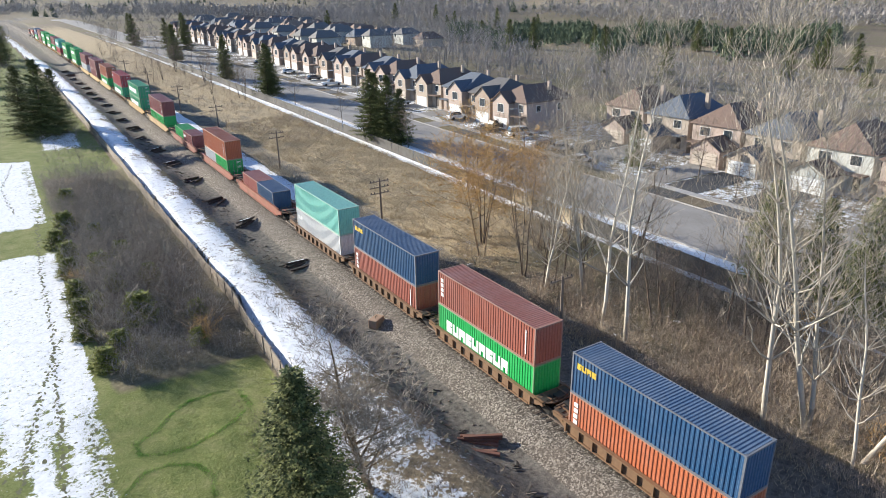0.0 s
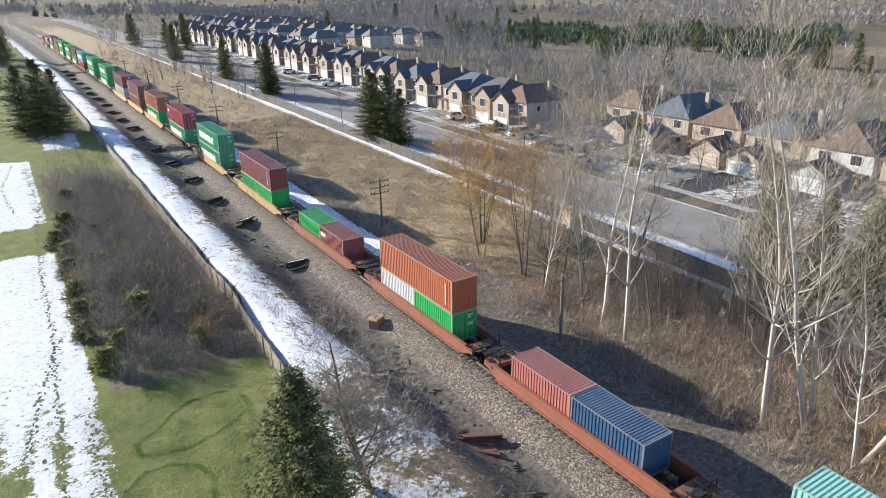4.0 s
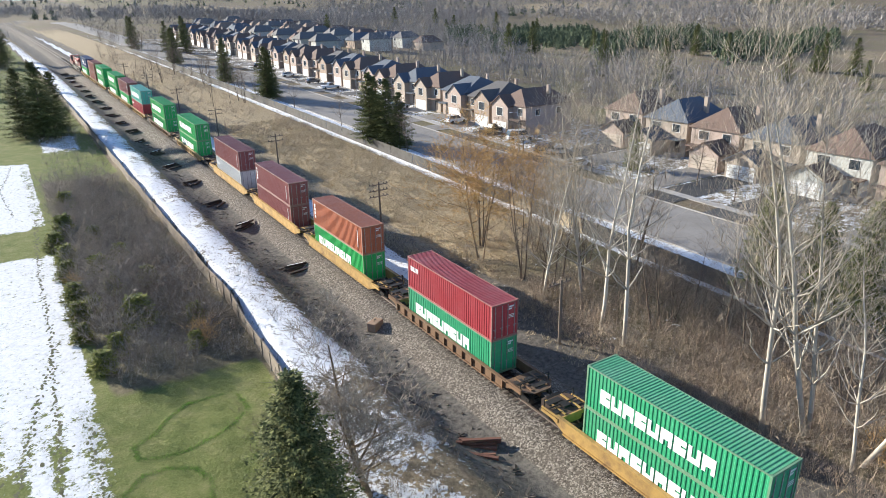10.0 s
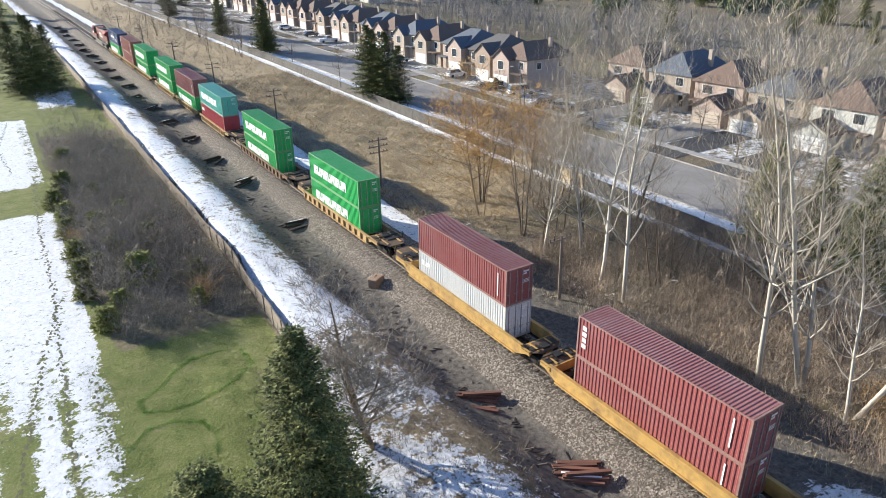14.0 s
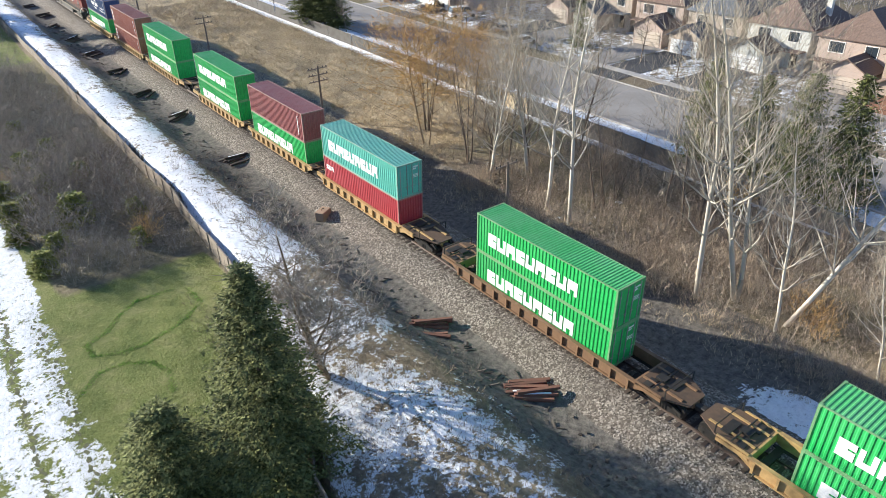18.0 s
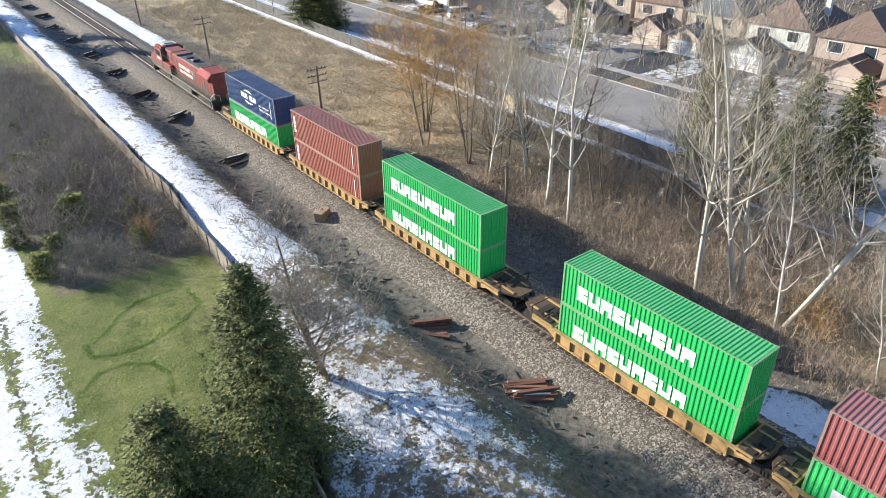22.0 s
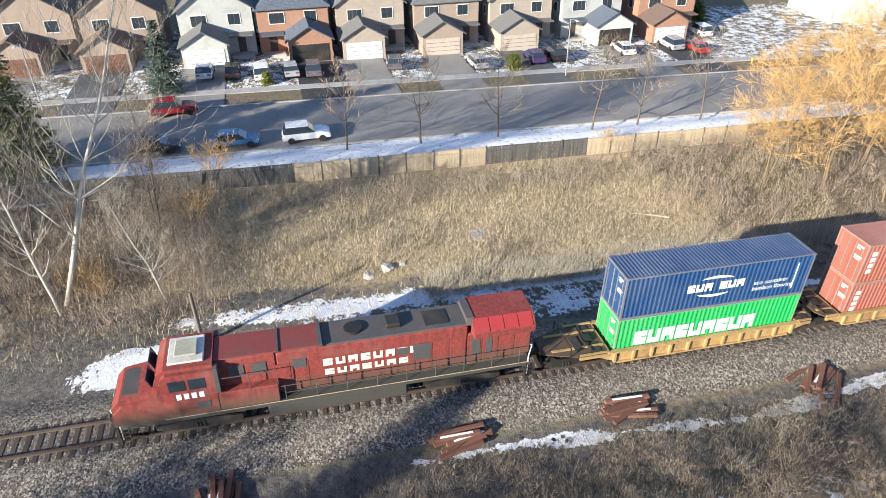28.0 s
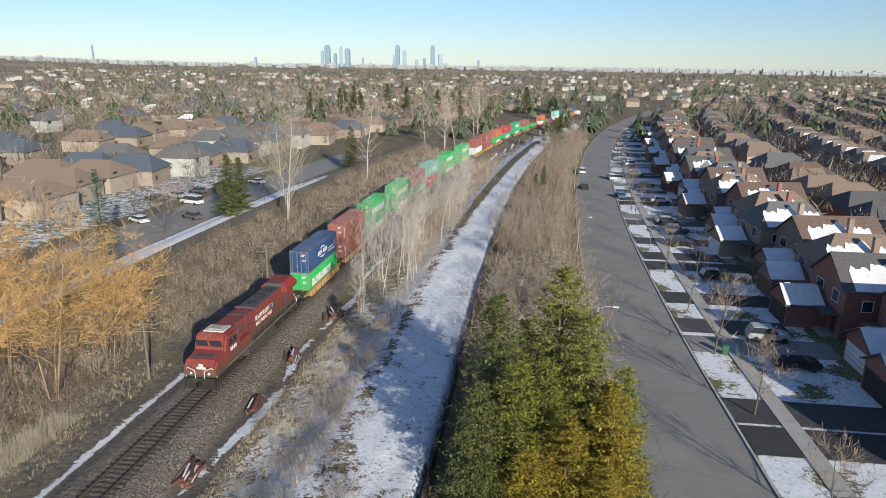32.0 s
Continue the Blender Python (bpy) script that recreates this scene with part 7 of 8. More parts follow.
M["weed"] = plant("brown_weed_blades", (0.085, 0.068, 0.047), (0.32, 0.26, 0.18), 0.35)
M["lawn_blade"] = plant("lawn_blades", (0.13, 0.16, 0.035), (0.44, 0.45, 0.18), 0.5)
M["straw"] = plant("dry_grass_blades", (0.30, 0.235, 0.14), (0.70, 0.585, 0.39), 0.35)
M["reed"] = plant("pale_dead_reeds", (0.32, 0.27, 0.19), (0.68, 0.60, 0.46), 0.5)


# thickets on the snow between fence and track
THICKET = [(-15.3, -32.6), (-17.3, -37.2), (-16.6, -26.9), (-18.2, -30.2), (-18.2, -26.3), (-10.5, -24.2), (-15.7, -40.7), (-12.3, -19.5), (-13.8, -25.7), (-12.0, -32.2), (-14.2, -22.7), (-7.8, -26), (-16.4, -22.6)]


def make_trees():
    rnd = random.Random(31)
    # tall pale poplars beyond the track
    pop = [bare_tree("poplar_tree", "tall leafless poplar with pale bark and forked limbs", 3 + i, 24, M["pale_bark"], M["pale_twig"], stems=(1, 2, 1)[i], lean=(0.05, 0.14, 0.1)[i], limbs=40, low=0.16, trunk=0.0085, depth=3, lim_len=0.24, fine=0.0075, stout=0.42, up=0.22, spread=0.62, kids=(3, 4)) for i in range(3)]
    spots = [(0, 11.5, 21.9, 10, 1.02, 0), (1, 13.4, 19.8, 80, 1.05, -4), (2, 13.1, 16.0, 40, 0.95, 14), (0, 12.2, 35.2, 200, 0.98, 3), (2, 12.9, 38.6, 120, 0.96, -3), (1, 15.5, 43.5, 10, 0.85, 0), (0, 12.0, 16.1, 300, 0.62, 0), (2, 12.1, 9.5, 260, 0.42, 5), (1, 12.8, 46.5, 200, 0.7, 0),
             (1, 20, -127, 50, 0.95, 0), (0, 21, -130, 150, 0.85, 6), (2, 19.5, -180, 10, 0.92, 0), (0, 21, -250, 200, 0.8, 0), (1, 17, -262, 20, 0.85, 0), (2, 16, -275, 120, 0.9, 0), (0, 14, -300, 220, 0.9, 0), (1, 20, -330, 20, 0.95, 0)]
    scatter(pop, [(k, sized(along(x, y) if y < -60 else x, y, rz, s, t)) for k, x, y, rz, s, t in spots])
    # thin pale birches between track and snow
    bir = [bare_tree("birch_tree", "slender leafless birch with whitish bark", 50 + i, 12, M["pale_bark"], M["birch_twig"], stems=2, lean=0.12, limbs=20, low=0.25, trunk=0.0055, depth=2, lim_len=0.24, fine=0.010, up=0.25, kids=(3, 5)) for i in range(3)]
    sp = []
    for i in range(34):
        y = rnd.uniform(-140, -74)
        sp.append((i % 3, sized(along(rnd.uniform(-14.5, -7.5), y), y, rnd.uniform(0, 360), rnd.uniform(0.75, 1.15))))
    scatter(bir, sp)
    # brown trees: near snow bank, in the strip of wood, along the streets
    near = bare_tree("bare_tree", "spreading leafless tree growing beside the board fence", 71, 9.3, M["willow_bark"], M["grey_twig"], stems=4, lean=0.34, limbs=15, low=0.12, trunk=0.024, depth=3, lim_len=0.34, fine=0.012, stout=0.5, up=0.06, kids=(4, 6))
    near.matrix_basis = sized(-14.7, 29.0, 20)
    wood = [bare_tree("bare_tree", "leafless grey-brown tree in the wooded strip", 80 + i, 13, M["bark"], M["twig"], stems=(1, 2, 3)[i], lean=0.14, limbs=13, low=0.25, trunk=0.009, depth=2, lim_len=0.3, fine=0.010, up=0.16, kids=(3, 5)) for i in range(3)]
    sp = [(0, sized(14.7, 52, 0, 0.9)), (1, sized(18, 46, 30, 0.8)), (2, sized(16, 61, 30, 0.95))]
    for i in range(26):
        y = rnd.uniform(9, 58)
        sp.append((i % 3, sized(rnd.uniform(13.5, 25), y, rnd.uniform(0, 360), rnd.uniform(0.45, 0.95), rnd.uniform(-6, 6))))
    for i in range(30):
        y = rnd.uniform(170, 420)
        sp.append((i % 3, sized(along(rnd.uniform(24, 33), y), y, rnd.uniform(0, 360), rnd.uniform(0.5, 0.8))))
    for i in range(16):
        y = rnd.uniform(170, 330)
        sp.append((i % 3, sized(along(rnd.uniform(10, 26), y), y, rnd.uniform(0, 360), rnd.uniform(0.4, 0.7))))
    for i in range(34):
        y = rnd.uniform(-130, -47)
        sp.append((1 + i % 2, sized(along(rnd.uniform(-35, -24.5), y), y, rnd.uniform(0, 360), rnd.uniform(0.3, 0.55))))
    for i in range(44):
        y = rnd.uniform(-330, -95)
        s = rnd.choice((rnd.uniform(9, 24), rnd.uniform(-34, -24), rnd.uniform(-34, -24)))
        sp.append((i % 3, sized(along(s, y), y, rnd.uniform(0, 360), rnd.uniform(0.5, 0.85))))
    for i, y in enumerate((-84, -101, -117, -135, -150, -168, -190, -215, -240, -270, -300)):
        sp.append((i % 2, sized(along(-49.2, y), y, 71 * i, 0.72)))
    for i, y in enumerate((-62, -75, -88, -104, -121, -140, -163, -190)):
        sp.append((1 + i % 2, sized(along(-35, y), y, 71 * i, 0.7)))
    scatter(wood, sp)
    st = [bare_tree("street_tree", "young leafless street tree on the verge", 100 + i, 6.5, M["bark"], M["twig"], limbs=20, low=0.26, trunk=0.016, depth=2, lim_len=0.42, fine=0.013, up=0.14, group="street trees") for i in range(2)]
    sp = [(i % 2, sized(x, y, 47 * i, k)) for i, (x, y, k) in enumerate(((31.4, -12.5, 1.2), (31.9, -20.5, 1.2), (30.9, -30.2, 1.25), (31.5, -35.6, 1.1), (31.7, -43.2, 1.25), (31.3, -5.3, 1.1), (31.2, 12.1, 1.1), (31.5, 74, 0.8), (31.5, 105, 0.9), (31.5, 133, 0.9), (31.5, 160, 1), (31.5, 205, 1), (31.5, 240, 1), (51, 36, 0.9), (49, 95, 0.8), (31, -62, 1.1)))]
    wt = [(-49.1, -70.0, 1.2), (-48.9, -56.1, 1.0), (-48.6, -40, 0.9), (-41, -31, 0.85), (-35.5, -50, 0.8)]
    sp += [(i % 2, sized(x, y, 71 * i, k)) for i, (x, y, k) in enumerate(wt)]
    sp += [(i % 2, sized(along(s, y), y, 33 * i, k)) for i, (s, y, k) in enumerate(((33, -105, 1.3), (36, -112, 1.4), (48, -120, 1.2), (30.5, -140, 1.3), (33, -155, 1.3), (50, -100, 1.1)))]
    for i in range(16):
        y = rnd.uniform(26, 104)
        sp.append((i % 2, sized(rnd.uniform(47.5, 57.5), y, rnd.uniform(0, 360), rnd.uniform(0.6, 1.25))))
    scatter(st, sp)
    # willows
    wil = [bare_tree("willow_tree", "golden-twigged leafless willow tree", 120 + i, 13, M["willow_bark"], M["willow"], stems=3, lean=0.2, limbs=15, low=0.28, trunk=0.009, depth=3, lim_len=0.36, fine=0.013, up=0.0, spread=0.6, kids=(4, 5), group="willows") for i in range(2)]
    sp = [(0, sized(13.7, 58, 0, 1.1)), (1, sized(17.5, 63, 70, 1.0)), (0, sized(19.5, 55.5, 190, 0.85)), (1, sized(22.5, 60, 20, 0.8)), (0, sized(13.2, -50.5, 30, 1.15)), (1, sized(16.5, -46.5, 100, 1.05)), (0, sized(12.2, -57.8, 200, 0.95)), (1, sized(19.5, -53, 260, 1.1)), (0, sized(14.5, -64, 10, 0.85)), (1, sized(17.5, -41, 310, 0.8)), (1, sized(22, -47, 60, 0.9))]
    scatter(wil, sp)
    sm = [shrub(140, 1.5, 1.6, M["willow"], 30, "small clump of orange-twigged brush", "brush_clump")]
    scatter(sm, [(0, sized(-25.4, 73.5, 0, 1.0)), (0, sized(-17.5, 55, 0, 1.2)), (0, sized(14.6, 15.2, 0, 1.3)), (0, sized(13.6, 13.8, 80, 0.9)), (0, sized(28.6, 6.6, 0, 1.6)), (0, sized(22, 8, 0, 1.4)), (0, sized(24, 27, 50, 1.6)), (0, sized(27.0, -30, 50, 0.9))])
    # evergreens
    big = conifer(201, 12.6, 4.4, M["needle"], "dense dark green spruce beside the lawn", taper=0.85, density=1.25, sprays=14, size=0.56)
    big.matrix_basis = sized(-20.0, 25.2, 0)
    conifer(202, 6.4, 3.1, M["needle"], "bushy dark green young spruce on the lawn", taper=0.7, sprays=14, size=0.55).matrix_basis = sized(-24.6, 26.6, 50)
    far = [conifer(203 + i, 12, 3.3, M["needle"], "dark green spruce tree", density=0.85, taper=0.8, sprays=7, size=1.0) for i in range(2)] + [conifer(207, 12, 3.6, M["needle"], "dense dark green spruce by the fence", density=1.0, taper=0.72, sprays=8, size=0.95)]
    sp = [(2, sized(-22.2, 155, 0, 1.25)), (2, sized(-25.5, 159, 60, 1.15)), (2, sized(-19.5, 160, 90, 1.05)), (2, sized(27.5 + 1.5, 114.5, 0, 1.05)), (2, sized(30.6, 111, 40, 1.0)), (2, sized(31.6, 108, 140, 0.85)), (2, sized(31.5, 117.5, 10, 1.0)),
          (2, sized(30.4, 176, 30, 1.1)), (2, sized(32.4, 180, 70, 1.0)), (0, sized(31.5, 217, 0, 1.1)), (1, sized(30.4, 214, 0, 1.0)), (0, sized(30, 277, 0, 1.1)), (1, sized(29, 275, 0, 1.1)), (0, sized(44, 320, 0, 1.2)), (1, sized(50, 350, 0, 1.2)), (0, sized(28, 350, 0, 1.2)), (1, sized(-30, 240, 0, 1.2)), (0, sized(-34, 225, 0, 1.1)), (1, sized(34, 300, 0, 1.0)), (0, sized(38, 330, 0, 1.1)), (1, sized(33, 390, 0, 1.1)), (0, sized(-26, 300, 0, 1.2)), (1, sized(-30, 310, 0, 1.2)), (0, sized(-24, 325, 0, 1.2)),
          (2, sized(30.2, 21.5, 0, 0.95)), (2, sized(29.6, 25.0, 80, 0.9)), (2, sized(29.6, 34, 10, 0.85)), (2, sized(30.6, 29.5, 10, 0.8)), (1, sized(57, 75, 0, 0.7)),
          (0, sized(along(29.5, -122), -122, 0, 1.0)), (1, sized(along(30, -128), -128, 0, 0.9)), (0, sized(along(29, -195), -195, 0, 1.0)), (1, sized(along(-27, -262), -262, 0, 1.1)), (0, sized(along(-24, -275), -275, 0, 1.0)), (1, sized(along(-29, -168), -168, 0, 0.55)), (0, sized(along(-27.5, -160), -160, 0, 0.5))]
    for i in range(26):
        y = rnd.uniform(-560, -330)
        sp.append((i % 2, sized(along(rnd.uniform(30, 160), y), y, 40 * i, rnd.uniform(1.0, 1.6))))
    for i in range(22):
        x, y = rnd.uniform(130, 330), rnd.uniform(120, 560)
        sp.append((i % 2, sized(x, y, 40 * i, rnd.uniform(0.9, 1.5))))
    scatter(far, sp)
    conifer(211, 8, 2.4, M["spruce_blue"], "blue-green spruce in a front garden").matrix_basis = sized(52.2, 12.6, 0)
    conifer(213, 13.5, 3.4, M["spruce_blue"], "blue-green spruce behind the parking lot", density=0.7).matrix_basis = sized(37.5, -96, 0)
    ced = [conifer(221, 15.0, 4.3, M["needle"], "dark green spruce at the end of a row", taper=0.75, sprays=8, size=0.75), conifer(222, 16.4, 4.4, M["cedar"], "tall yellow-green evergreen tree", taper=0.6, sprays=7, size=0.8), conifer(223, 12.0, 4.2, M["gold"], "evergreen with golden-yellow new needles", taper=0.6, sprays=7, size=0.75)]
    scatter(ced, [(0, sized(-26.6, -41.0, 0)), (0, sized(-26.0, -36.5, 200, 0.72)), (2, sized(-29.0, -34.8, 120, 0.62)), (1, sized(-28.2, -37.5, 300, 0.72)), (1, sized(-35.2, -41.5, 300, 0.62)), (1, sized(-31.0, -43.5, 30)), (1, sized(-32.6, -41.0, 130, 0.86)), (2, sized(-34.0, -38.5, 30, 0.85)), (2, sized(-31.2, -36.0, 200, 0.75)), (1, sized(-30.0, -39.0, 80, 0.7)), (0, sized(-28.6, -44.5, 80, 0.8)), (2, sized(-33.4, -34.6, 200, 0.55))])
    # shrubs
    sh = [shrub(240 + i, 2.7, 3.0, M["dark_twig"] if i % 2 else M["grey_twig"], 17) for i in range(4)]
    sp = []
    for i in range(135):
        x, y = rnd.uniform(-25.2, -15.6), 50 + 68 * rnd.random() ** 0.9
        k = rnd.uniform(0.75, 1.25) * (0.72 if y < 57 else 1.1 if y < 75 else 0.9)
        sp.append((i % 4, sized(x, y, rnd.uniform(0, 360), k)))
    for i in range(80):
        y = rnd.uniform(4, 60)
        sp.append((i % 4, sized(rnd.uniform(9.5, 25), y, rnd.uniform(0, 360), rnd.uniform(0.4, 0.9))))
    for i in range(32):
        y = rnd.uniform(-120, -14)
        s = rnd.uniform(8.5, 22) if y < -52 else rnd.uniform(21, 25)
        sp.append((i % 4, sized(along(s, y), y, rnd.uniform(0, 360), rnd.uniform(0.4, 0.8))))
    for i in range(34):
        y = rnd.uniform(-2, 42)
        sp.append((i % 4, sized(rnd.uniform(-18.5, -9), y, rnd.uniform(0, 360), rnd.uniform(0.22, 0.5))))
    for i in range(50):
        y = rnd.uniform(-52, 2)
        sp.append(((1, 3, 1, 0)[i % 4], sized(rnd.uniform(-17, -6.0) if i % 3 else rnd.uniform(-15, -8), y, rnd.uniform(0, 360), rnd.uniform(0.22, 0.6))))
    for i, (x, y) in enumerate(THICKET):
        for j in range(3):
            sp.append((1 + 2 * (j % 2), sized(x + rnd.gauss(0, 0.8), y + rnd.gauss(0, 0.8), rnd.uniform(0, 360), rnd.uniform(0.45, 0.8))))
    for i in range(26):
        y = rnd.uniform(-20, 4)
        sp.append((1 + 2 * (i % 2), sized(rnd.uniform(-19.5, -13.5), y, rnd.uniform(0, 360), rnd.uniform(0.35, 0.75))))
    for i in range(44):
        y = rnd.uniform(-150, -49)
        sp.append((2 * (i % 2), sized(along(rnd.uniform(-35.5, -24.5), y), y, rnd.uniform(0, 360), rnd.uniform(1.3, 2.1))))
    for i in range(60):
        y = rnd.uniform(-190, -46)
        sp.append((i % 4, sized(along(rnd.choice((rnd.uniform(-36, -24), rnd.uniform(-36, -24), rnd.uniform(-14, -8))), y), y, rnd.uniform(0, 360), rnd.uniform(0.5, 1.2))))
    sp.sort(key=lambda q: (q[1].translation - Vector(EYE)).length)
    join_stuff(sh, sp[270:400] + sp[400::2], "shrubbery", "farther leafless brown shrubs along the railway", "shrubs")
    scatter(sh, sp[:270])
    ev = [conifer(260, 2.2, 1.3, M["cedar"], "low evergreen bush among the shrubs", "evergreen_bush", taper=0.5, density=0.7)]
    scatter(ev, [(0, sized(-21.5, 62, 0, 1.2)), (0, sized(-25.8, 70, 0, 0.9)), (0, sized(-24, 57, 40, 0.8)), (0, sized(-26.3, 61, 40, 0.7)), (0, sized(-25.5, 82, 40, 0.9)), (0, sized(-19, 71, 10, 0.8)), (0, sized(-23, 76, 70, 1.0)), (0, sized(-24.8, 92, 70, 1.1)), (0, sized(-17, 60, 70, 0.7)), (0, sized(-22, 88, 0, 0.8)), (0, sized(-25.4, 54.5, 0, 0.8)), (0, sized(-23.5, 104, 0, 1.0)), (0, sized(-26.0, 65.5, 0, 0.8)), (0, sized(-25.9, 77, 30, 0.85)), (0, sized(-24.6, 67, 60, 0.7)), (0, sized(-18.3, 54.5, 60, 0.6)), (0, sized(-22.4, 70.5, 90, 0.75)), (0, sized(-26.2, 87, 10, 0.9)), (0, sized(-20.3, 80, 10, 0.8)), (0, sized(53, 1.5, 0, 0.6)), (0, sized(53, -29.5, 0, 0.8)), (0, sized(70, -66, 0, 1.4)), (0, sized(73, -66, 0, 1.4)), (0, sized(76, -66, 0, 1.4))])


def blades(name, label, regions, seed, material, lo=0.2, hi=0.5):
    """Tufts of dry grass as loose upright blades."""
    rs = np.random.RandomState(seed)
    allp = []
    for s0, s1, y0, y1, n in regions:
        s, y = rs.uniform(s0, s1, n), rs.uniform(y0, y1, n)
        x = s + bend(y)
        z = land(x, y)
        h = rs.uniform(lo, hi, n) * (0.6 + 0.8 * (np.sin(x * 0.9) * np.sin(y * 0.7 + 1) * 0.5 + 0.5))
        for k in range(3):
            a = rs.uniform(0, 6.28, n)
            ox, oy = rs.normal(0, 0.12, n), rs.normal(0, 0.12, n)
            w = 0.015
            b0 = np.stack([x + ox - np.sin(a) * w, y + oy + np.cos(a) * w, z - 0.03], -1)
            b1 = np.stack([x + ox + np.sin(a) * w, y + oy - np.cos(a) * w, z - 0.03], -1)
            l = rs.uniform(0.3, 1.5, n)
            tip = np.stack([x + ox + np.cos(a) * h * l, y + oy + np.sin(a) * h * l, z + h], -1)
            allp.append(np.stack([b0, b1, tip], 1))
    co = np.concatenate(allp).reshape(-1, 3)
    me = tri_mesh(name, co)
    me.materials.append(material)
    tagged(new(name, me), label, "grass", kind="stuff")


def lush_loops():
    """Two rings of lusher green grass on the lawn."""
    rs = np.random.RandomState(15)
    rings = ([(-18.5, 46.2), (-20.9, 46.4), (-22.5, 45.2), (-23.8, 43.7), (-25.3, 42.9), (-25.2, 41.5), (-23.6, 40.8), (-21.9, 40.6), (-20.7, 41.1)], [(-17.6, 45.6), (-17.5, 43.2), (-18.9, 41.9), (-20.3, 41.1)], [(-26.8, 38.1), (-25.3, 39.6), (-23.9, 39.6), (-22.4, 38.6), (-21.8, 37.0), (-22.2, 35.1)])
    tri = []
    for pts in rings:
        for (xa, ya), (xb, yb) in zip(pts, pts[1:]):
            n = int(math.hypot(xb - xa, yb - ya) * 250)
            f = rs.uniform(-0.06, 1.06, n)
            x, y = xa + (xb - xa) * f + rs.normal(0, 0.13, n), ya + (yb - ya) * f + rs.normal(0, 0.13, n)
            a, h, z = rs.uniform(0, 6.28, n), rs.uniform(0.03, 0.08, n), land(x, y) - 0.01
            c, s = np.cos(a) * 0.014, np.sin(a) * 0.014
            tri.append(np.stack([np.stack([x - s, y + c, z], -1), np.stack([x + s, y - c, z], -1), np.stack([x + c * h * 50, y + s * h * 50, z + h], -1)], 1))
    co = np.concatenate(tri).reshape(-1, 3)
    me = tri_mesh("lush_grass", co)
    me.materials.append(plant("lush_green_blades", (0.14, 0.29, 0.03), (0.30, 0.50, 0.09), 0.8))
    tagged(new("lush_grass", me), "rings of lusher green grass on the lawn", "grass", kind="stuff")


def far_wood(name, label, x, y, h, r, k, material, seed, slim=0.05):
    """Many distant leafless trees: each a stand of slanting slivers."""
    rs = np.random.RandomState(seed)
    n = len(x)
    z = land(x, y)
    base = np.stack([x, y, z], -1)[:, None]
    a = rs.uniform(0, 6.28, (n, k))
    f = rs.uniform(0.1, 1.0, (n, k))
    out = np.stack([np.cos(a), np.sin(a), 0 * a], -1)
    hh, rr = h[:, None, None], r[:, None, None]
    f3 = f[..., None]
    up = np.array([0, 0, 1.0])
    p = base + up * hh * (0.05 + 0.55 * f3 * rs.uniform(0.3, 1, (n, k, 1))) + out * rr * 0.3 * f3
    q = base + up * hh * (0.35 + 0.65 * rs.uniform(0.3, 1, (n, k, 1)) * (1 - 0.35 * f3)) + out * rr * f3
    side = np.stack([-np.sin(a), np.cos(a), 0 * a], -1) * hh * slim * rs.uniform(0.5, 1.5, (n, k, 1))
    co = np.stack([p - side, p + side, q], 2).reshape(-1, 3)
    me = tri_mesh(name, co)
    me.materials.append(material)
    tagged(new(name, me), label, "woods", kind="stuff")


def far_pines(name, label, x, y, h, r, k, seed):
    """Distant evergreens: cones of small drooping sprays."""
    rs = np.random.RandomState(seed)
    n = len(x)
    f = 1 - np.sqrt(rs.uniform(0.0, 0.95, (n, k)))
    a = rs.uniform(0, 6.28, (n, k))
    q = r[:, None] * (1 - f) * rs.uniform(0.5, 1.1, (n, k))
    c = np.stack([x[:, None] + np.cos(a) * q, y[:, None] + np.sin(a) * q, (land(x, y) + h * 0.06)[:, None] + h[:, None] * 0.9 * f], -1)
    s = (h * 0.12)[:, None] * (1.15 - 0.7 * f)
    u = np.stack([np.cos(a), np.sin(a), -0.5 + 0 * a], -1) * s[..., None]
    w = np.stack([-np.sin(a), np.cos(a), 0 * a], -1) * s[..., None] * 0.55
    up = np.stack([0 * a, 0 * a, s * 1.1], -1)
    co = np.stack([c + u * 0.6 + w, c + u * 0.6 - w, c + up - u * 0.4], 2).reshape(-1, 3)
    me = tri_mesh(name, co)
    me.materials.append(M["far_pine"])
    tagged(new(name, me), label, "woods", kind="stuff")


def far_crowns(name, label, x, y, h, r, k, material, seed, size=0.09, thin=0.5):
    """Distant leafless crowns as loose clumps of small twigs."""
    rs = np.random.RandomState(seed)
    n = len(x)
    u = rs.normal(0, 1, (n, k, 3))
    u /= np.linalg.norm(u, axis=2, keepdims=True)
    u *= rs.uniform(0.2, 1.0, (n, k, 1)) ** 0.5
    c = np.stack([x, y, land(x, y) + h * 0.52], -1)[:, None] + u * np.stack([r, r, h * 0.48], -1)[:, None]
    s = (h * size)[:, None, None]
    a, b = rs.normal(0, 1, (n, k, 3)) * s, rs.normal(0, 1, (n, k, 3)) * s
    a[..., 2] = np.abs(a[..., 2]) * 1.6
    co = np.stack([c, c + a, c + b * thin], 2).reshape(-1, 3)
    me = tri_mesh(name, co)
    me.materials.append(material)
    tagged(new(name, me), label, "woods", kind="stuff")


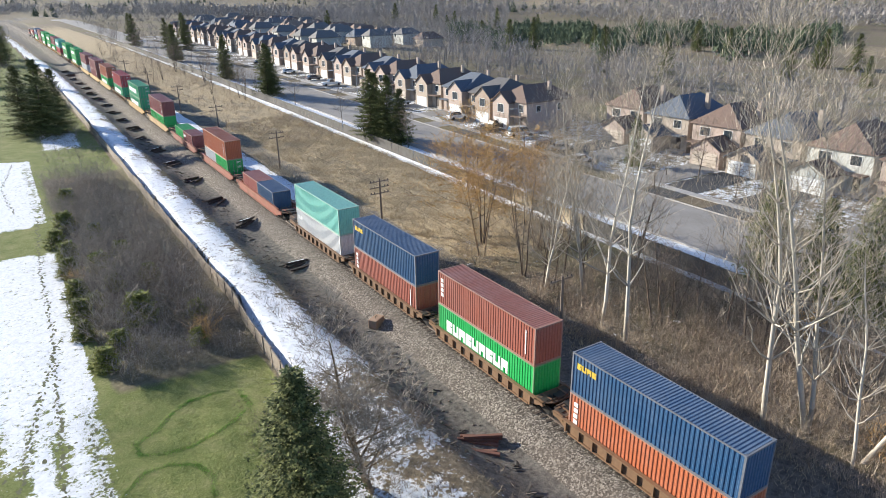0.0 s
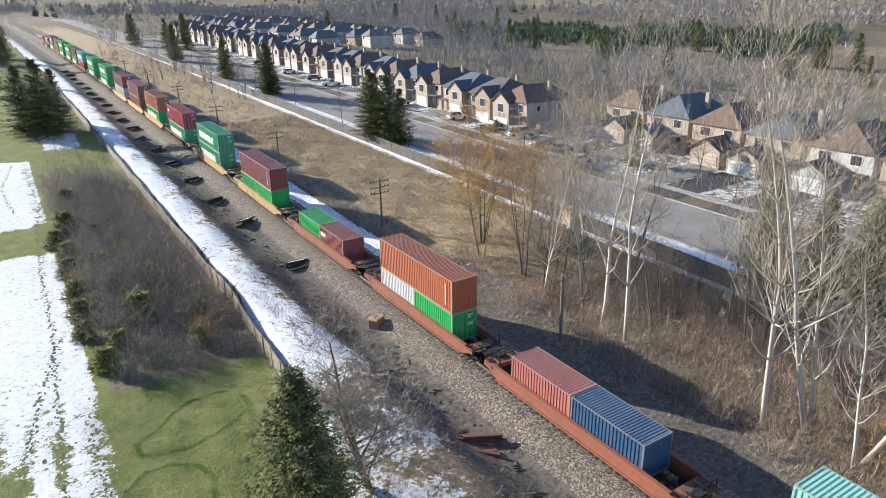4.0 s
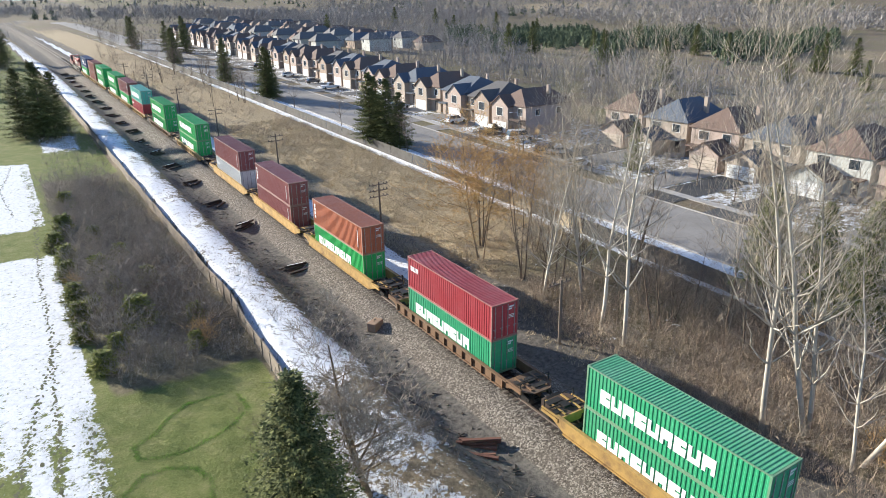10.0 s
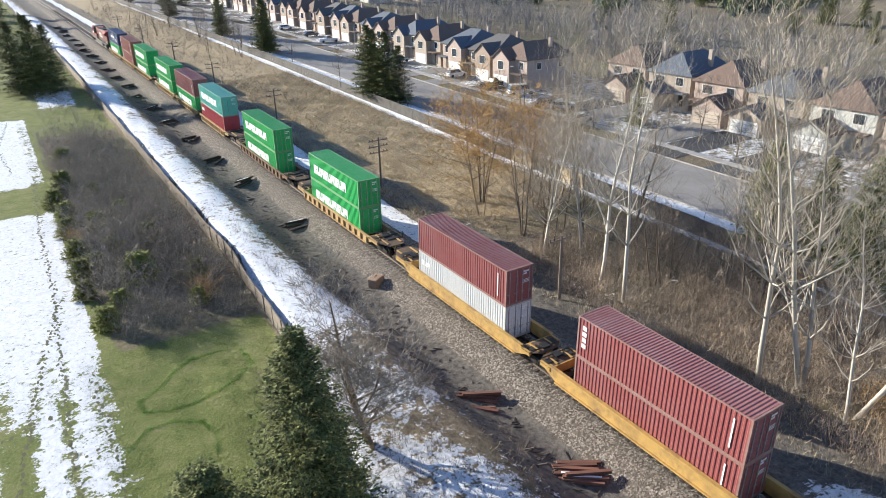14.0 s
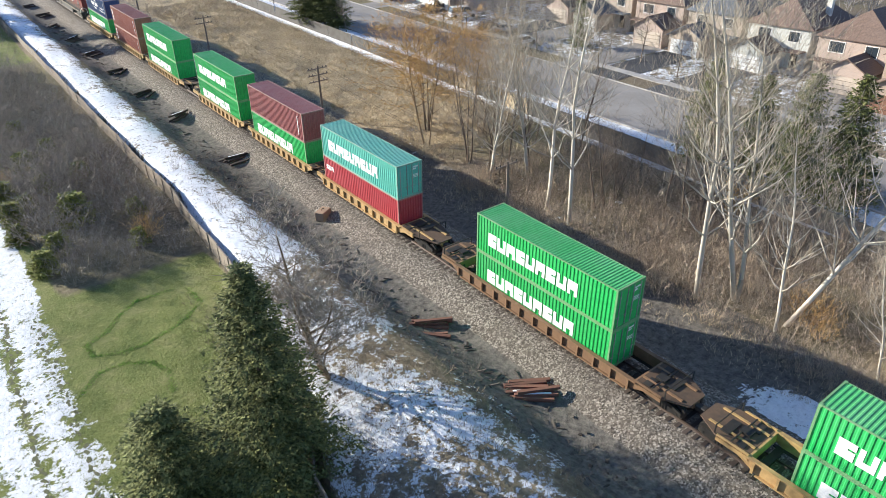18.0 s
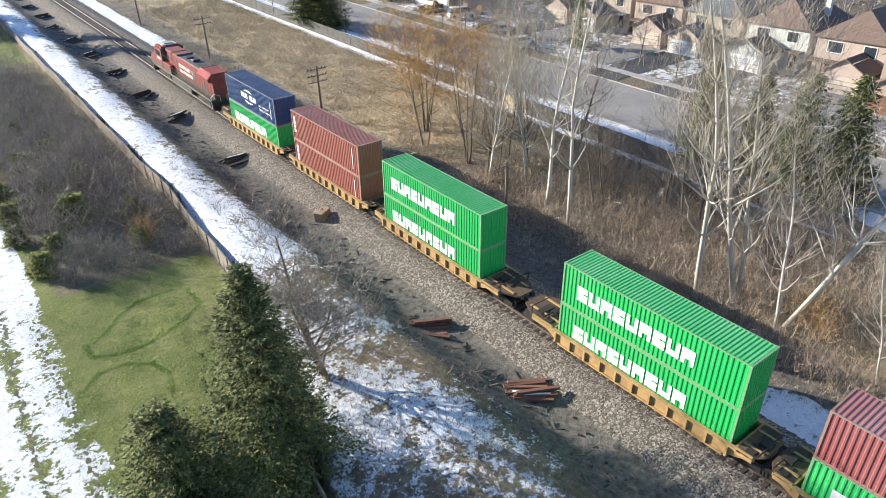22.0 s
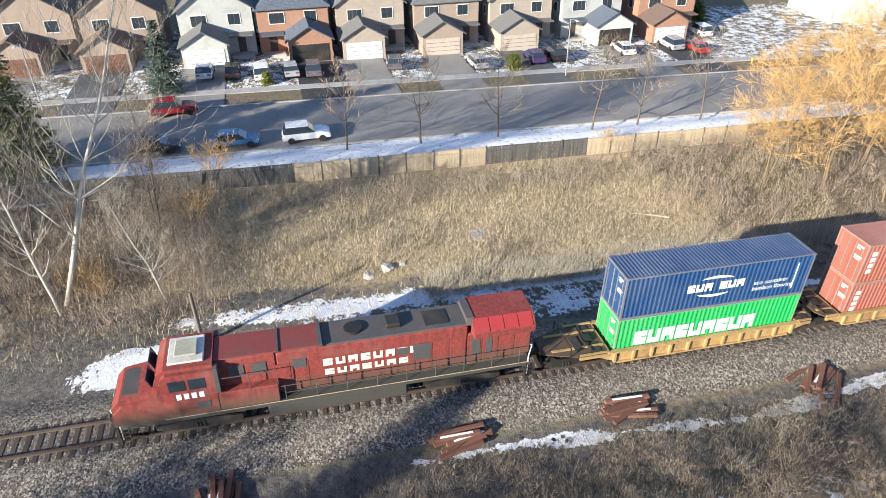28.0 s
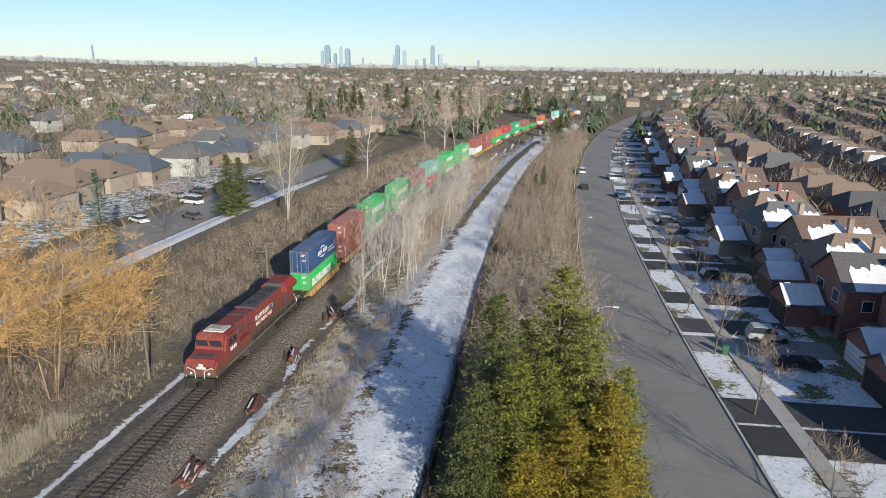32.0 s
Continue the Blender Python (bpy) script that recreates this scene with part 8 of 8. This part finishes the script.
def make_far():
    rs = np.random.RandomState(5)
    # wood behind the eastern houses and up the valley
    n = 5200
    x, y = rs.uniform(88, 520, n), rs.uniform(-40, 720, n)
    ok = (np.sin(x * 0.021 + 1) * np.sin(y * 0.017) > -0.55) & (x > 88 + 0.02 * y) & ~((y > 270) & (x < 175 + bend(y)))
    ok &= ~((y < -20) & (x < 110))
    far_r, far_a = np.hypot(x + 28, y), np.degrees(np.arctan2(x + 28, y))
    ok &= ~((far_a > 38) & (far_a < 68) & (far_r > 275 + 14 * np.sin(far_a * 1.3)))
    x, y = x[ok], y[ok]
    h = rs.uniform(7, 13, len(x))
    far_wood("leafless_wood", "leafless grey-brown wood behind the houses", x, y, h, h * 0.36, 24, M["far_twig"], 1, 0.004)
    far_crowns("leafless_wood", "fine grey crowns of the wood behind the houses", x, y, h, h * 0.32, 64, M["far_twig"], 31, 0.085, 0.10)
    n = 4200
    a, d = rs.uniform(-0.3, 1.3, n), rs.uniform(590, 1250, n)
    x, y = np.sin(a) * d, np.cos(a) * d
    ok = (np.sin(x * 0.0122 + 0.6) * np.sin(y * 0.0101 + 0.2) < 0.3) & (np.abs(x - bend(np.minimum(y, 1200))) > 35)
    h = rs.uniform(8, 14, n)
    far_crowns("distant_wood", "leafless woods across the valley", x[ok], y[ok], h[ok], h[ok] * 0.6, 44, M["far_twig"], 12, 0.12, 0.30)
    n = 3600
    a, d = rs.uniform(-0.35, 1.4, n), rs.uniform(1150, 2600, n)
    x, y = np.sin(a) * d, np.cos(a) * d
    ok = ((np.hypot(x + 28, y) > 600) | (np.degrees(np.arctan2(x + 28, y)) < 34)) & (np.sin(x * 0.0052 + 0.6) * np.sin(y * 0.0061 + 0.2) < 0.15) & (np.abs(x - bend(np.minimum(y, 1200))) > 35)
    x, y = x[ok], y[ok]
    h = rs.uniform(9, 16, len(x)) * (1 + np.hypot(x, y) / 2500)
    far_crowns("distant_wood", "distant leafless woods on the rise", x, y, h, h * 0.8, 20, M["far_twig"], 2)
    n = 2400
    a = np.radians(rs.uniform(33, 62, n))
    d = rs.uniform(430, 560, n) + 30 * np.sin(a * 37) + 22 * np.sin(a * 83 + 1) + rs.normal(0, 14, n)
    h = rs.uniform(4, 10, n)
    far_pines("pine_plantation", "dark green pine plantation across the valley", np.sin(a) * d - 28, np.cos(a) * d, h, h * 0.34, 36, 3)
    n = 420
    a, d = rs.uniform(-0.2, 1.4, n), rs.uniform(760, 2400, n)
    h = rs.uniform(8, 14, n)
    far_pines("distant_evergreens", "scattered distant evergreens", np.sin(a) * d, np.cos(a) * d, h, h * 0.28, 60, 4)
    n = 900
    x, y = np.concatenate([rs.uniform(-150, -20, n // 2), rs.uniform(20, 190, n - n // 2)]), rs.uniform(330, 900, n)
    ok = np.abs(x - bend(y)) > 16
    h = rs.uniform(6, 12, n)
    far_crowns("distant_wood", "leafless trees where the line curves away", x[ok], y[ok], h[ok], h[ok] * 0.4, 50, M["far_twig"], 41, 0.09, 0.16)
    # towards the skyline
    n = 9000
    a, d = rs.uniform(2.2, 4.1, n), 330 + 3900 * rs.random_sample(n) ** 1.35
    x, y = np.sin(a) * d, np.cos(a) * d
    s = x - bend(y)
    ok = ((s > 25) & (rs.random_sample(n) < 0.85)) | ((s < -440) | (y < -720)) | (rs.random_sample(n) < 0.16)
    ok &= ~((np.abs(s) < 9) | ((s < -33) & (s > -52) & (y > -700)))
    x, y = x[ok], y[ok]
    h = rs.uniform(8, 15, len(x)) * (1 + np.hypot(x, y) / 6000)
    far_crowns("distant_wood", "leafless suburban trees to the horizon", x, y, h, h * (0.42 + np.hypot(x, y) / 2600), 20, M["garden_twig"], 6)
    n = 900
    a, d = rs.uniform(2.5, 3.9, n), 300 + 2500 * rs.random_sample(n) ** 1.3
    x, y = np.sin(a) * d, np.cos(a) * d
    s = x - bend(y)
    ok = ~((np.abs(s) < 12) | ((s < -33) & (s > -52)))
    x, y = x[ok], y[ok]
    h = rs.uniform(9, 17, len(x))
    far_pines("distant_evergreens", "dark evergreens among the far houses", x, y, h, h * 0.3, 64, 7)
    # trees between the far houses
    n = 2200
    s, y = np.concatenate([rs.uniform(55, 420, n), rs.uniform(-440, -75, n)]), -rs.uniform(90, 640, 2 * n)
    h = rs.uniform(5, 10, len(s))
    far_wood("garden_trees", "leafless garden trees between the houses", s + bend(y), y, h, h * 0.4, 14, M["garden_twig"], 8, 0.006)
    far_crowns("garden_trees", "bushy leafless crowns between the houses", s + bend(y), y, h, h * 0.45, 52, M["garden_twig"], 18, 0.10, 0.16)


def brush(name, label, regions, seed, material, h0, h1):
    """Low leafless undergrowth too dense to count."""
    rs = np.random.RandomState(seed)
    xs, ys = [], []
    for s0, s1, y0, y1, n in regions:
        y = rs.uniform(y0, y1, n)
        xs.append(rs.uniform(s0, s1, n) + bend(y))
        ys.append(y)
    x, y = np.concatenate(xs), np.concatenate(ys)
    h = rs.uniform(h0, h1, len(x))
    far_wood(name, label, x, y, h, h * 0.8, 22, material, seed, 0.0045)
    far_crowns(name, label + ", fine twigs", x, y, h, h * 0.75, 52, material, seed + 100, 0.16, 0.035)


# far_twig: twig colour greyed to stand in for distance haze
M["far_twig"] = plant("haze_greyed_woods", (0.15, 0.137, 0.13), (0.345, 0.315, 0.295), 0.01, 0.95)
M["garden_twig"] = plant("brown_garden_trees", (0.12, 0.10, 0.075), (0.33, 0.275, 0.205), 0.02, 0.95)
M["far_pine"] = plant("far_pine_needles", (0.045, 0.065, 0.04), (0.13, 0.155, 0.09), 0.02, 0.95)
make_trees()
make_far()
blades("dry_grass", "straw-coloured dry grass on the bank", [(11.5, 26, -32, 10, 14000), (11.5, 26, -46, -32, 2500), (11.5, 27, 55, 150, 30000), (9, 25, 10, 55, 1500), (6.5, 11, -60, 150, 4500), (11, 27, 150, 260, 5000)], 1, M["straw"])
blades("dry_grass", "dry grass and weeds poking through patchy snow", [(-19, -8, -12, 42, 7000), (-15, -5.2, -36, 0, 9000), (-12, -5, 44, 70, 1500)], 2, M["weed"], 0.12, 0.35)
blades("dry_grass", "pale dry grass between patches of snow", [(-14, -6.5, -75, -36, 9000), (-15, -6, -140, -75, 3000)], 12, M["straw"], 0.12, 0.3)
blades("lawn_grass", "short yellow-green lawn grass", [(-28.2, -17.5, 20, 50, 16000)], 3, M["lawn_blade"], 0.03, 0.07)
blades("reeds", "pale dead reeds along the ditch", [(8.6, 11.2, -48, -8, 5200), (7.8, 9.6, 58, 120, 1500)], 9, M["reed"], 0.5, 1.0)
lush_loops()
brush("undergrowth", "dark leafless undergrowth below the poplars", [(9, 26, 6, 47, 1150)], 25, M["mid_twig"], 1.0, 2.6)
brush("undergrowth", "leafless brown undergrowth along the railway", [(10.5, 26, -75, -30, 420), (9, 24, -250, -62, 1500), (20, 25.5, -50, 4, 140), (11, 24, -58, 8, 110), (9, 25, 120, 330, 420), (-36, -23.5, -300, -40, 700), (-15, -7.5, -200, -50, 240)], 21, M["red_twig"], 1.0, 2.8)
brush("undergrowth", "tangled brown brush behind the board fence", [(-25, -15.2, 50, 118, 620), (-24, -14.5, 120, 320, 300)], 22, M["grey_twig"], 1.2, 2.8)
brush("scrub_belt", "leafless brown scrub between fence and street", [(-35.5, -24.0, -320, -56, 420), (-12.5, -8.5, -210, -95, 150)], 24, M["red_twig"], 3.0, 6.5)
brush("weeds", "low brown weeds between patches of snow", [(-19, -6, -4, 44, 420), (-14.5, -5.2, -34, 2, 900), (-13.5, -5.0, -64, -34, 160), (-18, -13, -34, 2, 220), (-11, -5, 44, 120, 160)], 23, M["dark_twig"], 0.3, 0.9)


def rubble():
    """Broken timber, clods and stones strewn over the cinders beside the track."""
    rs = random.Random(58)
    bm = bmesh.new()
    for y0, y1, n in ((8, 60, 330), (60, 150, 420), (-30, 8, 120)):
        for _ in range(n):
            y = rs.uniform(y0, y1)
            x = along(rs.triangular(-9.4, -4.3, -6.2), y)
            k = rs.random()
            a, b, c = (rs.uniform(0.03, 0.08), rs.uniform(0.2, 0.6), 0.05) if k < 0.3 else (rs.uniform(0.03, 0.12), rs.uniform(0.03, 0.12), rs.uniform(0.03, 0.09))
            n0 = len(bm.verts)
            box(bm, -a, a, -b, b, -0.03, c)
            bm.verts.ensure_lookup_table()
            m = on_land(x, y, rs.uniform(0, 180)) @ pose(0, 0, 0, rs.uniform(-14, 14), rs.uniform(-14, 14), 0)
            for v in bm.verts[n0:]:
                v.co = m @ (v.co * rs.uniform(0.7, 1.2))
    tagged(new("rubble", mesh_of(bm, "rubble", M["rubble"])), "dark broken timber and clods strewn beside the track", "rubble", kind="stuff")


M["rubble"] = plant("dark_cinder_rubble", (0.035, 0.03, 0.026), (0.20, 0.17, 0.14), 1.5, 0.95)
rubble()


# ---------- skyline ----------
def make_skyline():
    # distance haze is painted into both base colours: bluish towers, pale city
    tower_haze = mat("haze_tinted_tower", (0.20, 0.29, 0.36), 0.5, grain=0.05, stain=0.02, amount=0.2, vary=0.2)
    pale = mat("haze_tinted_building", (0.42, 0.45, 0.48), 0.8, grain=0.05, stain=0.02, amount=0.3, vary=0.25)
    rnd = random.Random(9)

    def spot(px, d):
        a = math.radians(-173.25) - math.atan((px - 784) / 1196.4)
        return EYE[0] - math.sin(a) * d, EYE[1] + math.cos(a) * d
    for px, wpx, hpx in ((574, 5, 22), (583, 9, 31), (596, 5, 18), (606, 5, 30), (617, 8, 26), (643, 4, 12), (697, 5, 16), (702, 7, 33), (714, 7, 24), (735, 5, 10), (748, 5, 12), (762, 8, 33), (775, 7, 19), (460, 4, 10), (183, 2, 22), (840, 4, 10)):
        d = 4150
        x, y = spot(px, d)
        w, h = wpx * d / 1196, hpx * d / 1196
        t = thing("tower", "distant high-rise tower with blue haze painted in", "tower", "skyline towers", pose(x, y, float(land(x, y)) - 5, 0, 0, rnd.uniform(0, 20)))
        bm = boxes((-w / 2, w / 2, -w / 2, w / 2, 0, h * 0.9 + 20), (-w * 0.35, w * 0.35, -w * 0.35, w * 0.35, h * 0.9 + 20, h + 20))
        part("shaft", bm, tower_haze, t)
    bm = bmesh.new()
    for i in range(420):
        px = rnd.uniform(-60, 1640) if i % 3 else rnd.uniform(850, 1600)
        d = rnd.uniform(3400, 4250)
        x, y = spot(px, d)
        z = float(land(x, y))
        w, h = rnd.uniform(6, 22), rnd.uniform(1, 7) * (2.4 if rnd.random() < 0.1 else 1)
        box(bm, x - w, x + w, y - 8, y + 8, z - 2, z + 12 + h)
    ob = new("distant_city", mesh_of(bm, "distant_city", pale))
    tagged(ob, "low city buildings along the horizon, paled by painted haze", "city", kind="stuff")


make_skyline()


# ---------- what moves ----------
def motions():
    """The train rolls away along the rails."""
    for ob, r, up in MOVING:
        walk(ob, [(t, rail_pose(train_at(t) + r, up)) for t in range(0, 33, 2)])


motions()
